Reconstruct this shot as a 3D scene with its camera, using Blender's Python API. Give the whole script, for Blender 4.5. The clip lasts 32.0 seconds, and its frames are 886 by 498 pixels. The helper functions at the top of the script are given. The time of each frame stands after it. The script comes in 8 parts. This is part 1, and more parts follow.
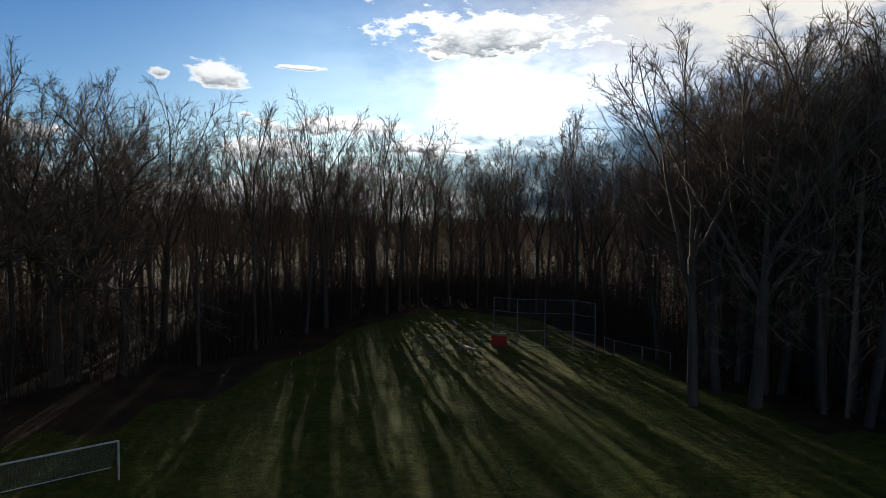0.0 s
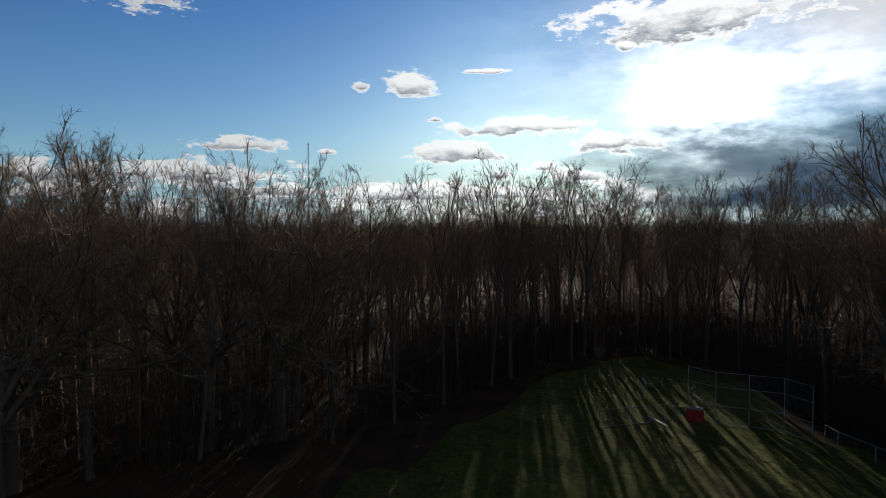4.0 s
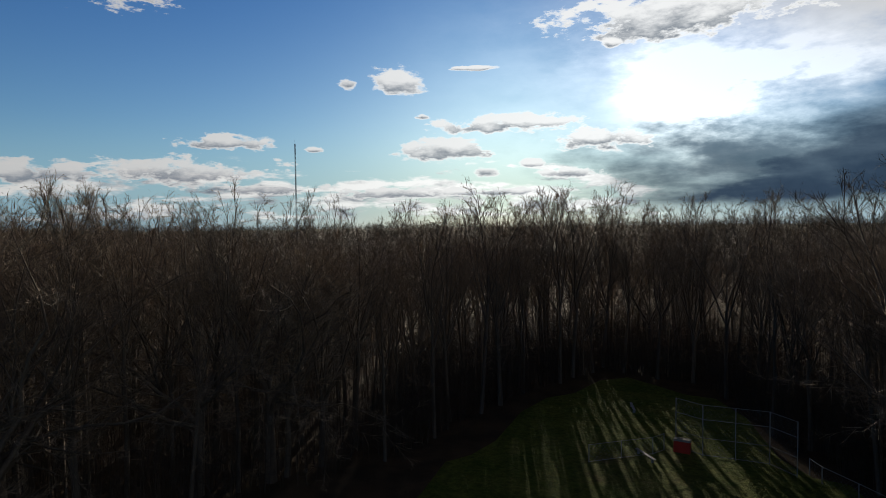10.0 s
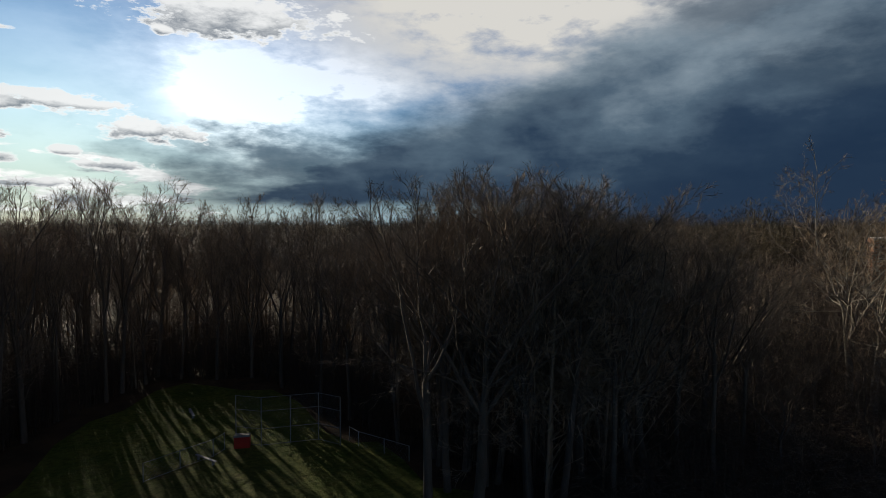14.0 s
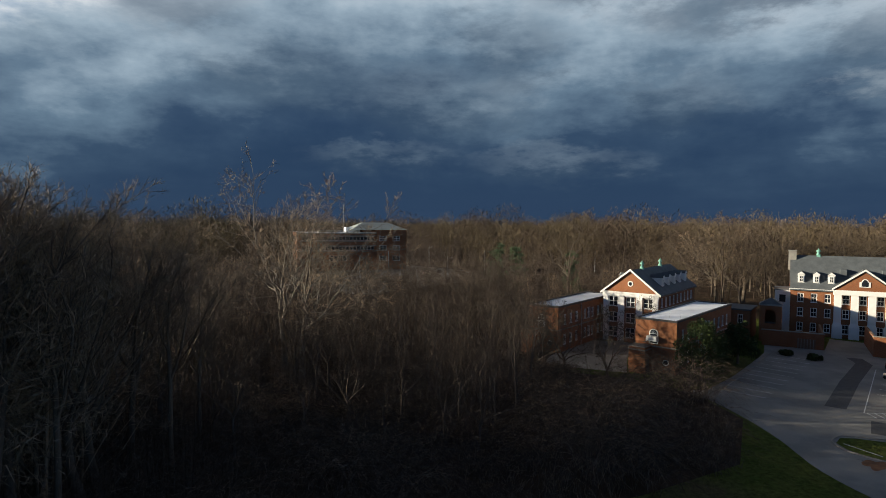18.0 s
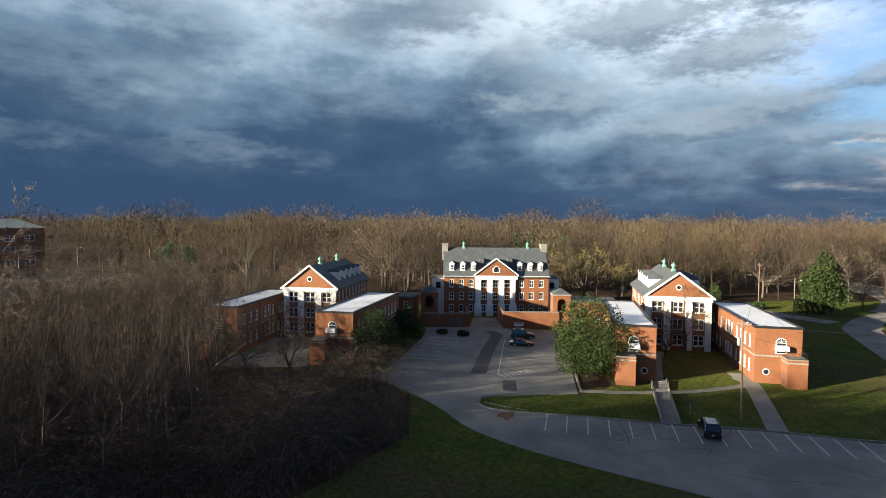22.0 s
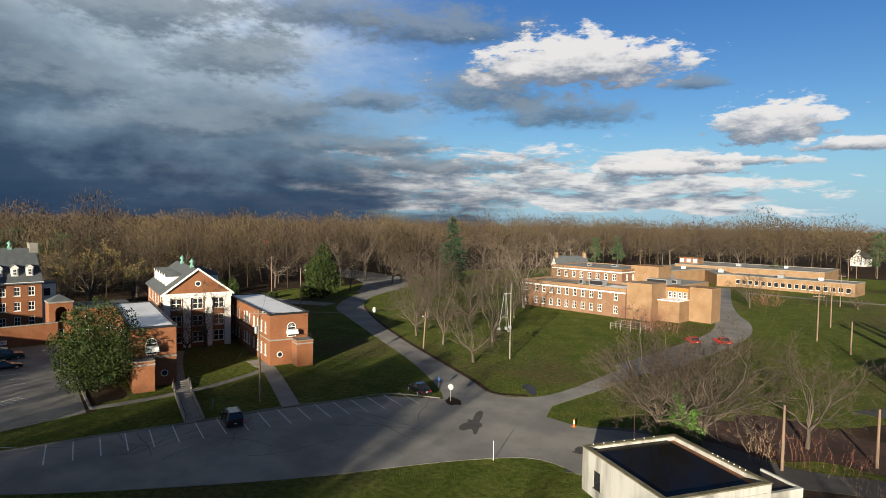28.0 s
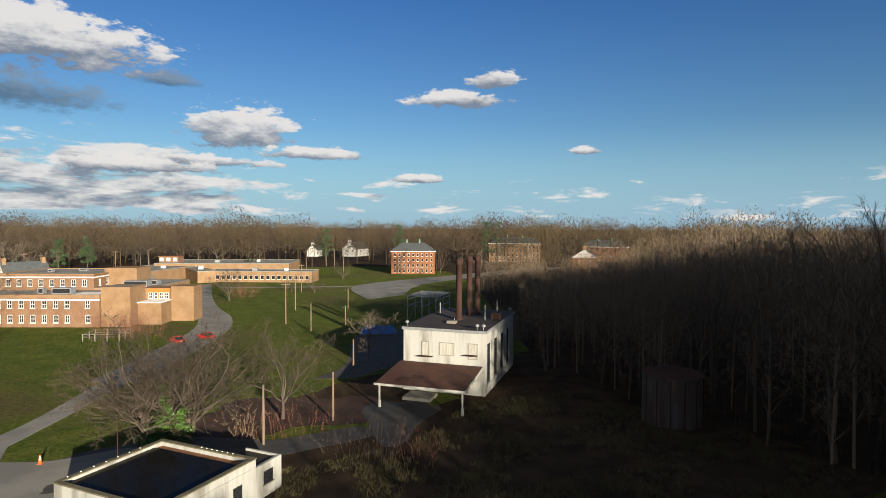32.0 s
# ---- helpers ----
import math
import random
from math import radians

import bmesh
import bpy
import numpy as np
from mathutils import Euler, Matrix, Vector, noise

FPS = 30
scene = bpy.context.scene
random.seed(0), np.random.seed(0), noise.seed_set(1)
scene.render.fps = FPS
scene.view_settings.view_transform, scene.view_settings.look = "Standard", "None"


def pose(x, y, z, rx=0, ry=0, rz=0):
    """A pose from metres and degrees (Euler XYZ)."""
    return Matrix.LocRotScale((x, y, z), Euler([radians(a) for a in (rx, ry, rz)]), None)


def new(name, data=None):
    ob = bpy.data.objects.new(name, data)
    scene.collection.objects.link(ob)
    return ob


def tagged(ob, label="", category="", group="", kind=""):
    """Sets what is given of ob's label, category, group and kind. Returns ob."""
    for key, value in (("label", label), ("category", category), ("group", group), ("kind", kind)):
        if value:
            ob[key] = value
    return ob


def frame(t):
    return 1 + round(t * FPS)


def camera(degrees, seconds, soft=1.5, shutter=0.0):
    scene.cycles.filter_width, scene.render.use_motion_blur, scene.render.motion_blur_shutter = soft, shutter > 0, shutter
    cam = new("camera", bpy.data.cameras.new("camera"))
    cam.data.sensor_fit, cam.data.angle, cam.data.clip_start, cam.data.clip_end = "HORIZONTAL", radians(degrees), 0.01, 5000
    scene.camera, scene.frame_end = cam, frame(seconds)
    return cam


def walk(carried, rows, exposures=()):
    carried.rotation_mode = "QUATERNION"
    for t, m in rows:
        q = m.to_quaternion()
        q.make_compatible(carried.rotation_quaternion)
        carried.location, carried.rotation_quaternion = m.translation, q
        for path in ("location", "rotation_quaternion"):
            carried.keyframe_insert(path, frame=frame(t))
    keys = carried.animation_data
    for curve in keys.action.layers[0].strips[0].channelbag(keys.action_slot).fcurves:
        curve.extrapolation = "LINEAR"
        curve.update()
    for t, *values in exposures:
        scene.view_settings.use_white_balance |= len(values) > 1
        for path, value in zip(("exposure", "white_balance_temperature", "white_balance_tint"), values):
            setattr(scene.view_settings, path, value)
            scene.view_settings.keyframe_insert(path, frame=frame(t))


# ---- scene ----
cam = camera(74.0, 32.0, soft=0.8)
PATH = [   # seconds, x, y, z, rx, ry, rz
    (0.0, 0, 0, 13.00, 87.99, -0.31, 3.29),
    (0.5, 0, 0, 13.17, 88.00, -0.28, 3.74),
    (1.0, 0, 0, 13.64, 87.93, -0.10, 4.95),
    (1.5, 0, 0, 14.37, 87.93, -0.11, 6.65),
    (2.0, 0, 0, 15.29, 87.92, -0.02, 8.82),
    (2.5, 0, 0, 16.37, 87.92, -0.01, 11.33),
    (3.0, 0, 0, 17.53, 87.90, -0.02, 14.40),
    (3.5, 0, 0, 18.74, 87.89, 0.03, 17.62),
    (4.0, 0, 0, 19.94, 87.87, 0.19, 21.08),
    (4.5, 0, 0, 21.08, 87.93, 0.38, 24.56),
    (6.5, 0, 0, 23.94, 87.79, 0.17, 35.55),
    (7.0, 0, 0, 24.00, 87.98, 0.66, 35.92),
    (7.5, 0, 0, 24.00, 87.99, 0.70, 36.17),
    (8.0, 0, 0, 24.00, 87.96, 0.71, 36.37),
    (8.5, 0, 0, 24.00, 87.89, 0.64, 34.44),
    (9.0, 0, 0, 24.00, 87.78, 0.65, 30.57),
    (9.5, 0, 0, 24.00, 87.68, 0.71, 25.70),
    (10.0, 0, 0, 24.00, 87.60, 0.71, 19.94),
    (10.5, 0, 0, 24.00, 87.53, 0.57, 13.01),
    (11.0, 0, 0, 24.00, 87.43, 0.40, 5.52),
    (11.5, 0, 0, 24.00, 87.38, 0.25, -1.95),
    (12.0, 0, 0, 24.00, 87.37, 0.17, -6.86),
    (12.5, 0, 0, 24.00, 87.36, 0.09, -9.73),
    (13.0, 0, 0, 24.00, 87.35, 0.03, -13.32),
    (13.5, 0, 0, 24.00, 87.37, -0.12, -17.26),
    (15.5, 0, 0, 24.00, 87.32, -0.18, -35.43),
    (16.0, 0, 0, 24.00, 87.29, -0.22, -41.28),
    (16.5, 0, 0, 24.00, 87.30, -0.29, -48.32),
    (17.0, 0, 0, 24.00, 87.29, -0.31, -55.88),
    (17.5, 0, 0, 24.00, 87.25, -0.44, -63.82),
    (18.0, 0, 0, 24.00, 87.31, -0.36, -71.51),
    (18.5, 0, 0, 24.00, 87.27, -0.49, -79.29),
    (19.0, 0, 0, 24.00, 87.27, -0.55, -87.33),
    (19.5, 0, 0, 24.00, 87.29, -0.70, -95.75),
    (20.0, 0, 0, 24.00, 87.29, -0.67, -99.60),
    (20.5, 0, 0, 24.00, 87.28, -0.64, -100.78),
    (21.0, 0, 0, 24.00, 87.24, -0.58, -101.44),
    (21.5, 0, 0, 24.00, 87.22, -0.51, -101.85),
    (22.0, 0, 0, 24.00, 87.21, -0.46, -102.08),
    (22.5, 0, 0, 24.00, 87.17, -0.45, -102.39),
    (23.0, 0, 0, 24.00, 87.16, -0.47, -103.81),
    (23.5, 0, 0, 24.00, 87.15, -0.46, -105.88),
    (24.0, 0, 0, 24.00, 87.13, -0.55, -109.02),
    (24.5, 0, 0, 24.00, 87.15, -0.55, -112.68),
    (25.0, 0, 0, 24.00, 87.17, -0.65, -117.17),
    (25.5, 0, 0, 24.00, 87.18, -0.66, -122.45),
    (26.0, 0, 0, 24.00, 87.23, -0.64, -128.63),
    (26.5, 0, 0, 24.00, 87.22, -0.72, -135.19),
    (28.5, 0, 0, 24.00, 87.46, -0.86, -152.10),
    (29.0, 0, 0, 24.00, 87.54, -0.77, -160.01),
    (29.5, 0, 0, 24.00, 87.59, -0.83, -168.30),
    (30.0, 0, 0, 24.00, 87.64, -0.80, -176.87),
    (30.5, 0, 0, 24.00, 87.71, -0.75, -184.83),
    (31.0, 0, 0, 24.00, 87.76, -0.50, -191.00),
    (31.5, 0, 0, 24.00, 87.75, -0.37, -193.76),
    (32.0, 0, 0, 24.00, 87.72, -0.28, -194.50),
]
walk(cam, [(t, pose(*p)) for t, *p in PATH],
     exposures=[(0.0, 1.00), (4.0, 0.85), (9.0, 0.73), (13.0, 0.58), (15.5, 0.68), (17.0, 0.80), (18.0, 1.28), (19.0, 1.70), (20.0, 1.90), (23.0, 1.90), (26.0, 1.60), (29.0, 1.15), (32.0, 1.15)])

# ---- sky, sun ----
SUN_AZ, SUN_EL = 14.0, 11.5          # degrees; azimuth counted anticlockwise from +y


class Node:
    """Arithmetic on shader sockets."""
    tree = None

    def __init__(self, socket):
        self.s = socket

    @classmethod
    def math(cls, op, *args, clamp=False):
        n = cls.tree.nodes.new("ShaderNodeMath")
        n.operation, n.use_clamp = op, clamp
        for i, a in enumerate(args):
            if isinstance(a, Node):
                cls.tree.links.new(a.s, n.inputs[i])
            else:
                n.inputs[i].default_value = a
        return cls(n.outputs[0])

    def __add__(self, o): return Node.math("ADD", self, o)
    def __sub__(self, o): return Node.math("SUBTRACT", self, o)
    def __mul__(self, o): return Node.math("MULTIPLY", self, o)
    def __truediv__(self, o): return Node.math("DIVIDE", self, o)


def step01(x, a, b):
    """0 at a, 1 at b, smooth between."""
    n = Node.tree.nodes.new("ShaderNodeMapRange")
    n.interpolation_type = "SMOOTHSTEP"
    for key, v in (("Value", x), ("From Min", a), ("From Max", b)):
        if isinstance(v, Node):
            Node.tree.links.new(v.s, n.inputs[key])
        else:
            n.inputs[key].default_value = v
    return Node(n.outputs["Result"])


def ramp(x, stops):
    n = Node.tree.nodes.new("ShaderNodeValToRGB")
    e = n.color_ramp.elements
    while len(e) < len(stops):
        e.new(0.5)
    for k, (p, c) in zip(e, stops):
        k.position, k.color = p, (*c, 1)
    Node.tree.links.new(x.s, n.inputs[0])
    return n.outputs[0]


def mix(f, a, b, kind="MIX"):
    n = Node.tree.nodes.new("ShaderNodeMix")
    n.data_type, n.blend_type = "RGBA", kind
    n.clamp_factor = True
    for key, v in ((0, f), (6, a), (7, b)):
        if isinstance(v, Node):
            v = v.s
        if isinstance(v, (int, float)):
            n.inputs[key].default_value = v
        elif isinstance(v, tuple):
            n.inputs[key].default_value = (*v, 1)
        else:
            Node.tree.links.new(v, n.inputs[key])
    return n.outputs[2]


def combine(x, y, z):
    n = Node.tree.nodes.new("ShaderNodeCombineXYZ")
    for i, v in enumerate((x, y, z)):
        if isinstance(v, Node):
            Node.tree.links.new(v.s, n.inputs[i])
        else:
            n.inputs[i].default_value = v
    return n.outputs[0]


def fbm(vec, scale, detail=6.0, rough=0.55, warp=0.0):
    n = Node.tree.nodes.new("ShaderNodeTexNoise")
    n.inputs["Scale"].default_value = scale
    n.inputs["Detail"].default_value = detail
    n.inputs["Roughness"].default_value = rough
    n.inputs["Distortion"].default_value = warp
    Node.tree.links.new(vec, n.inputs["Vector"])
    return Node(n.outputs[0])


world = bpy.data.worlds.new("sky")
scene.world = world
world.use_nodes = True
Node.tree = world.node_tree
world.node_tree.nodes.clear()


def build_sky():
    tree = Node.tree
    out = tree.nodes.new("ShaderNodeOutputWorld")
    back = tree.nodes.new("ShaderNodeBackground")
    back.inputs["Strength"].default_value = 0.05
    tree.links.new(back.outputs[0], out.inputs[0])
    air = tree.nodes.new("ShaderNodeTexSky")
    air.sky_type, air.sun_disc = "NISHITA", False
    air.sun_elevation, air.sun_rotation = radians(SUN_EL), radians(-SUN_AZ)
    air.air_density, air.dust_density, air.ozone_density = 1.0, 0.3, 2.0
    coord = tree.nodes.new("ShaderNodeTexCoord")
    sep = tree.nodes.new("ShaderNodeSeparateXYZ")
    tree.links.new(coord.outputs["Generated"], sep.inputs[0])
    x, y, z = (Node(sep.outputs[i]) for i in range(3))
    el = Node.math("ARCSINE", z) * 57.2958
    az = Node.math("ARCTAN2", x * -1.0, y) * 57.2958       # -180..180
    az2 = Node.math("MODULO", az + 360.0, 360.0)           # 0..360, no seam in the north
    flat = combine(x / (z + 0.09), y / (z + 0.09), 0.0)
    dome = combine(x, y, z * 2.6)
    n_big, n_fine = fbm(flat, 0.9, 8, 0.55, 0.2), fbm(dome, 9.0, 7, 0.6)
    n_puff = fbm(dome, 20.0, 7, 0.62)
    n_bit = fbm(dome, 48.0, 5, 0.65)
    n_lump = fbm(combine(x, y, z * 1.7), 3.6, 10, 0.55, 0.12)
    # deep blue overhead, paler down at the horizon
    blue = mix(1.0, air.outputs[0], ramp(step01(el, -2.0, 30.0), [(0.0, (0.60, 0.82, 1.0)), (1.0, (0.24, 0.54, 1.0))]), "MULTIPLY")
    blue = mix(step01(el, 10.0, 0.0) * 0.75, blue, (2.7, 4.6, 6.4))

    def puff(a, e, w, h, seam=False, fray=1.0, rim=False, soft=0.34):
        """One heap of cloud about (azimuth, elevation): its cover and its lit share."""
        dx = ((az2 if seam else az) - a) / w
        dy = (el - e) / h
        dy = Node.math("MAXIMUM", dy, dy * -1.7)
        r = Node.math("SQRT", dx * dx + dy * dy)
        d = Node.math("SUBTRACT", 1.0, r) + (n_puff - 0.5) * (1.9 * fray) + (n_fine - 0.5) * (1.1 * fray) + (n_bit - 0.5) * 1.0
        lit = step01((el - e) / h + (n_puff - 0.5) * 2.0 + (n_fine - 0.5) * 1.0, -0.45, 0.5)
        if rim:
            lit = Node.math("MAXIMUM", lit * 0.8, step01(d, 0.75, 0.05))
        return step01(d, 0.17 - soft / 2, 0.17 + soft / 2), lit

    # thin cloud and glare round the low sun
    sway, heave = (n_fine - 0.5) * 9.0 + (n_puff - 0.5) * 6.0, (n_puff - 0.5) * 4.0 + (n_fine - 0.5) * 3.0

    def spot(a, e, w, h):
        dx, dy = (az + sway - a) / w, (el + heave - e) / h
        return Node.math("EXPONENT", (dx * dx + dy * dy) * -1.0)
    colour = blue
    rays = step01(n_fine, 0.25, 0.72) * 1.3 + 0.25
    glow = spot(-1.5, 11.2, 4.0, 3.0) * (n_puff * 1.6 + 0.9) + spot(-8.0, 13.5, 9.0, 2.2) * rays * 0.7 + spot(-4.0, 12.5, 9.0, 5.5) * rays * 0.45 + spot(-3.0, 13.0, 17.0, 10.0) * rays * 0.24
    colour = mix(1.0, colour, mix(glow, (0, 0, 0), (10.0, 9.8, 9.2)), "ADD")
    veil = Node.math("MINIMUM", spot(-27.0, 21.5, 19.0, 8.0) * step01(n_fine, 0.15, 0.6) * 1.6, 1.0)
    colour = mix(veil, colour, (9.0, 8.8, 8.3))
    # scattered small heaps, thick low in the north-east
    low = step01(el, 0.3, 1.6) * step01(el, 9.0, 5.0) * step01(az2, 176.0, 192.0) * step01(az2, 250.0, 235.0)
    low = low + step01(el, 0.2, 1.0) * step01(el, 7.0, 3.5) * (step01(az, -6.0, 6.0) * step01(az, 75.0, 45.0)) * 0.75
    low = low + step01(el, 0.3, 1.0) * step01(el, 5.5, 3.0) * 0.35 * step01(az2, 105.0, 125.0) * step01(az2, 200.0, 180.0)
    strata = combine(x * 1.0, y * 1.0, z * 4.6)
    n_low = fbm(strata, 11.0, 7, 0.6, 0.3)
    cover = step01(n_low + low * 0.27, 0.64, 0.77) * step01(low, 0.02, 0.2)
    upper = fbm(combine(x, y, z * 4.6 + 0.09), 11.0, 7, 0.6, 0.3)
    shade = step01(upper + low * 0.27 + (n_puff - 0.5) * 0.4, 0.94, 0.62)
    near_sun = spot(0.0, 10.0, 40.0, 25.0)
    white = mix(near_sun, (7.2, 7.0, 6.8), (14.5, 14.6, 14.4))
    grey = mix(near_sun, (1.8, 2.15, 2.75), (2.1, 2.5, 3.0))
    colour = mix(cover * 0.93, colour, mix(shade, grey, white))
    dim_top, dim_low = (2.0, 2.5, 3.0), (0.7, 1.1, 1.6)
    heaps = [(24.4, 13.2, 2.6, 1.7), (28.9, 13.1, 1.0, 0.9), (50.3, 19.3, 5.5, 2.8), (19.3, 7.0, 5.4, 1.4), (14.0, 9.2, 8.0, 1.2), (11.4, 5.6, 1.3, 0.6), (15.6, 4.9, 1.8, 0.7), (24.0, 3.0, 7.0, 0.8), (44.0, 4.6, 7.5, 1.6), (15.0, 3.0, 6.0, 0.7), (40.4, 7.5, 4.6, 0.9), (-1.0, 17.6, 9.5, 3.2), (-2.0, 23.5, 8.0, 2.2),
             (21.8, 10.2, 1.0, 0.35), (5.0, 7.6, 4.6, 1.4), (63.5, 7.2, 1.8, 0.5), (32.2, 7.1, 0.9, 0.4), (17.0, 14.6, 3.0, 0.3), (8.0, 4.6, 3.5, 0.7), (4.0, 16.0, 1.0, 0.6), (36.0, 3.4, 5.0, 0.8), (55.0, 4.4, 7.0, 1.2)]
    north = [(201.5, 14.2, 11.5, 3.6), (184.8, 8.6, 5.2, 2.7), (164.0, 11.8, 5.2, 1.2), (160.8, 13.6, 2.6, 1.4), (188.5, 5.6, 7.0, 0.8), (178.0, 6.6, 5.0, 0.8), (168.0, 4.4, 3.0, 0.6), (152.0, 7.0, 1.8, 0.5), (193.0, 5.0, 8.0, 1.0)]
    dull = [(209.0, 12.2, 6.5, 2.8), (202.0, 10.2, 7.0, 1.9), (190.5, 12.4, 2.4, 0.8), (214.0, 17.5, 9.0, 2.2), (232.5, 14.2, 7.5, 3.4), (228.8, 9.4, 5.0, 2.0), (220.4, 11.2, 5.0, 1.5), (226.0, 18.5, 8.0, 2.4), (240.0, 17.0, 9.0, 3.4), (236.0, 8.0, 7.0, 2.0), (221.0, 7.0, 9.0, 1.2), (247.0, 10.5, 7.0, 2.6), (215.0, 5.2, 9.0, 1.1)]
    murk = [(266.3, 10.9, 6.0, 3.6), (264.4, 18.6, 7.0, 3.2), (252.0, 13.6, 7.0, 4.2), (290.5, 11.5, 10.0, 4.2), (283.0, 16.5, 7.0, 3.8), (303.0, 13.5, 11.0, 5.0), (277.5, 5.2, 9.0, 2.0), (258.0, 19.5, 6.0, 2.6), (275.0, 21.5, 6.0, 2.6), (296.0, 6.0, 9.0, 2.0), (312.0, 18.5, 8.0, 3.6)]
    # the storm cloud
    rag = (n_big - 0.5) * 22.0 + (n_fine - 0.5) * 26.0
    shelf = step01(el + (n_fine - 0.5) * 7.0 + (n_puff - 0.5) * 3.0, 9.6, 6.0) * step01(az + rag * 0.8, 12.0, -6.0) * 0.85
    left = Node.math("MAXIMUM", step01(az + el * 2.6 + rag * 0.45, 11.0, 1.0), shelf) * Node.math("MAXIMUM", step01(el + (n_fine - 0.5) * 3.0, 0.6, 2.2), step01(az, -20.0, -32.0))
    right = step01(az - el * 1.5 + rag * 1.3, -162.0, -138.0)
    storm = left * right
    tone = step01(el + (n_big - 0.5) * 6.0 + (n_lump - 0.5) * 24.0 + (n_fine - 0.5) * 8.0 + step01(az, -86.0, -118.0) * 6.0 + step01(az, -68.0, -42.0) * 4.0 + step01(az, -30.0, 0.0) * 4.0, 2.5, 26.0)
    slate = ramp(tone, [(0.0, (0.14, 0.33, 0.76)), (0.25, (0.29, 0.56, 1.04)), (0.55, (1.05, 1.62, 2.25)), (0.8, (2.6, 3.4, 4.1)), (1.0, (4.3, 5.0, 5.6))])
    colour = mix(Node.math("MINIMUM", spot(-123.0, 17.0, 14.0, 11.0) * (n_fine * 1.4 + 0.3), 0.9), colour, (6.2, 6.9, 7.5))
    colour = mix(storm * 0.97, colour, slate)
    for a, e, w, h in murk:
        dx, dy = (az2 + sway - a) / w, (el + heave - e) / h
        d = Node.math("SUBTRACT", 1.0, Node.math("SQRT", dx * dx + dy * dy)) + (n_lump - 0.5) * 1.6
        colour = mix(step01(d, -0.1, 0.75) * 0.6, colour, mix(step01(dy + (n_fine - 0.5) * 2.0, -0.5, 0.9), (0.34, 0.62, 1.05), (1.35, 1.85, 2.4)))
    for rows, seam, top, low in ((heaps, False, white, grey), (dull, True, dim_top, dim_low), (north, True, white, grey)):
        for a, e, w, h in rows:
            m, lit = puff(a, e, w, h, seam, 1.5 if rows is heaps and w > 3.5 else 1.0, rows is heaps, 1.0 if rows is dull else 0.34)
            colour = mix(m * (0.78 if rows is dull else 0.95), colour, mix(lit, low, top))
    # grey cloud added overhead, above the view, to cut and neutralise fill light
    colour = mix(step01(el + (n_big - 0.5) * 16.0, 27.0, 42.0) * 0.85, colour, mix(n_fine, (0.40, 0.44, 0.50), (0.95, 0.95, 0.95)))
    tree.links.new(colour, back.inputs["Color"])


build_sky()

sun = new("sun", bpy.data.lights.new("sun", "SUN"))
sun.data.energy, sun.data.angle, sun.data.color = 5.0, radians(0.53), (1.0, 0.89, 0.70)
sun.rotation_euler = (radians(90 - SUN_EL), 0, radians(180 + SUN_AZ))

# ---- materials ----
def material(name, base, vary=0.25, scale=1.5, fine=30.0, rough=0.85, bump=0.15, metal=0.0, second=None, spot=0.5, island=False, spec=0.3, stretch=(1, 1, 1), local=False):
    """A grainy surface: base colour, blotches towards `second`, fine grain, bump."""
    m = bpy.data.materials.new(name)
    m.use_nodes = True
    Node.tree = t = m.node_tree
    bsdf = t.nodes["Principled BSDF"]
    co = t.nodes.new("ShaderNodeTexCoord" if local else "ShaderNodeNewGeometry")
    mp = t.nodes.new("ShaderNodeMapping")
    mp.inputs["Scale"].default_value = stretch
    t.links.new(co.outputs["Object" if local else "Position"], mp.inputs[0])
    big, small = fbm(mp.outputs[0], scale, 5, 0.6), fbm(mp.outputs[0], fine, 4, 0.6)
    c2 = second or tuple(c * (1 - vary) for c in base)
    col = mix(step01(big, spot - 0.16, spot + 0.16), base, c2)
    col = mix(1.0, col, mix(small, (1 - vary,) * 3, (1 + vary,) * 3), "MULTIPLY")
    if island:
        info = t.nodes.new("ShaderNodeObjectInfo")
        col = mix(1.0, col, mix(Node(info.outputs["Random"]), (0.8, 0.8, 0.82), (1.2, 1.18, 1.12)), "MULTIPLY")
    t.links.new(col, bsdf.inputs["Base Color"])
    bsdf.inputs["Roughness"].default_value = rough
    bsdf.inputs["Metallic"].default_value = metal
    bsdf.inputs["Specular IOR Level"].default_value = spec
    if bump:
        b = t.nodes.new("ShaderNodeBump")
        b.inputs["Strength"].default_value = bump
        b.inputs["Distance"].default_value = 0.05
        t.links.new((small + big * 0.5).s, b.inputs["Height"])
        t.links.new(b.outputs[0], bsdf.inputs["Normal"])
    return m


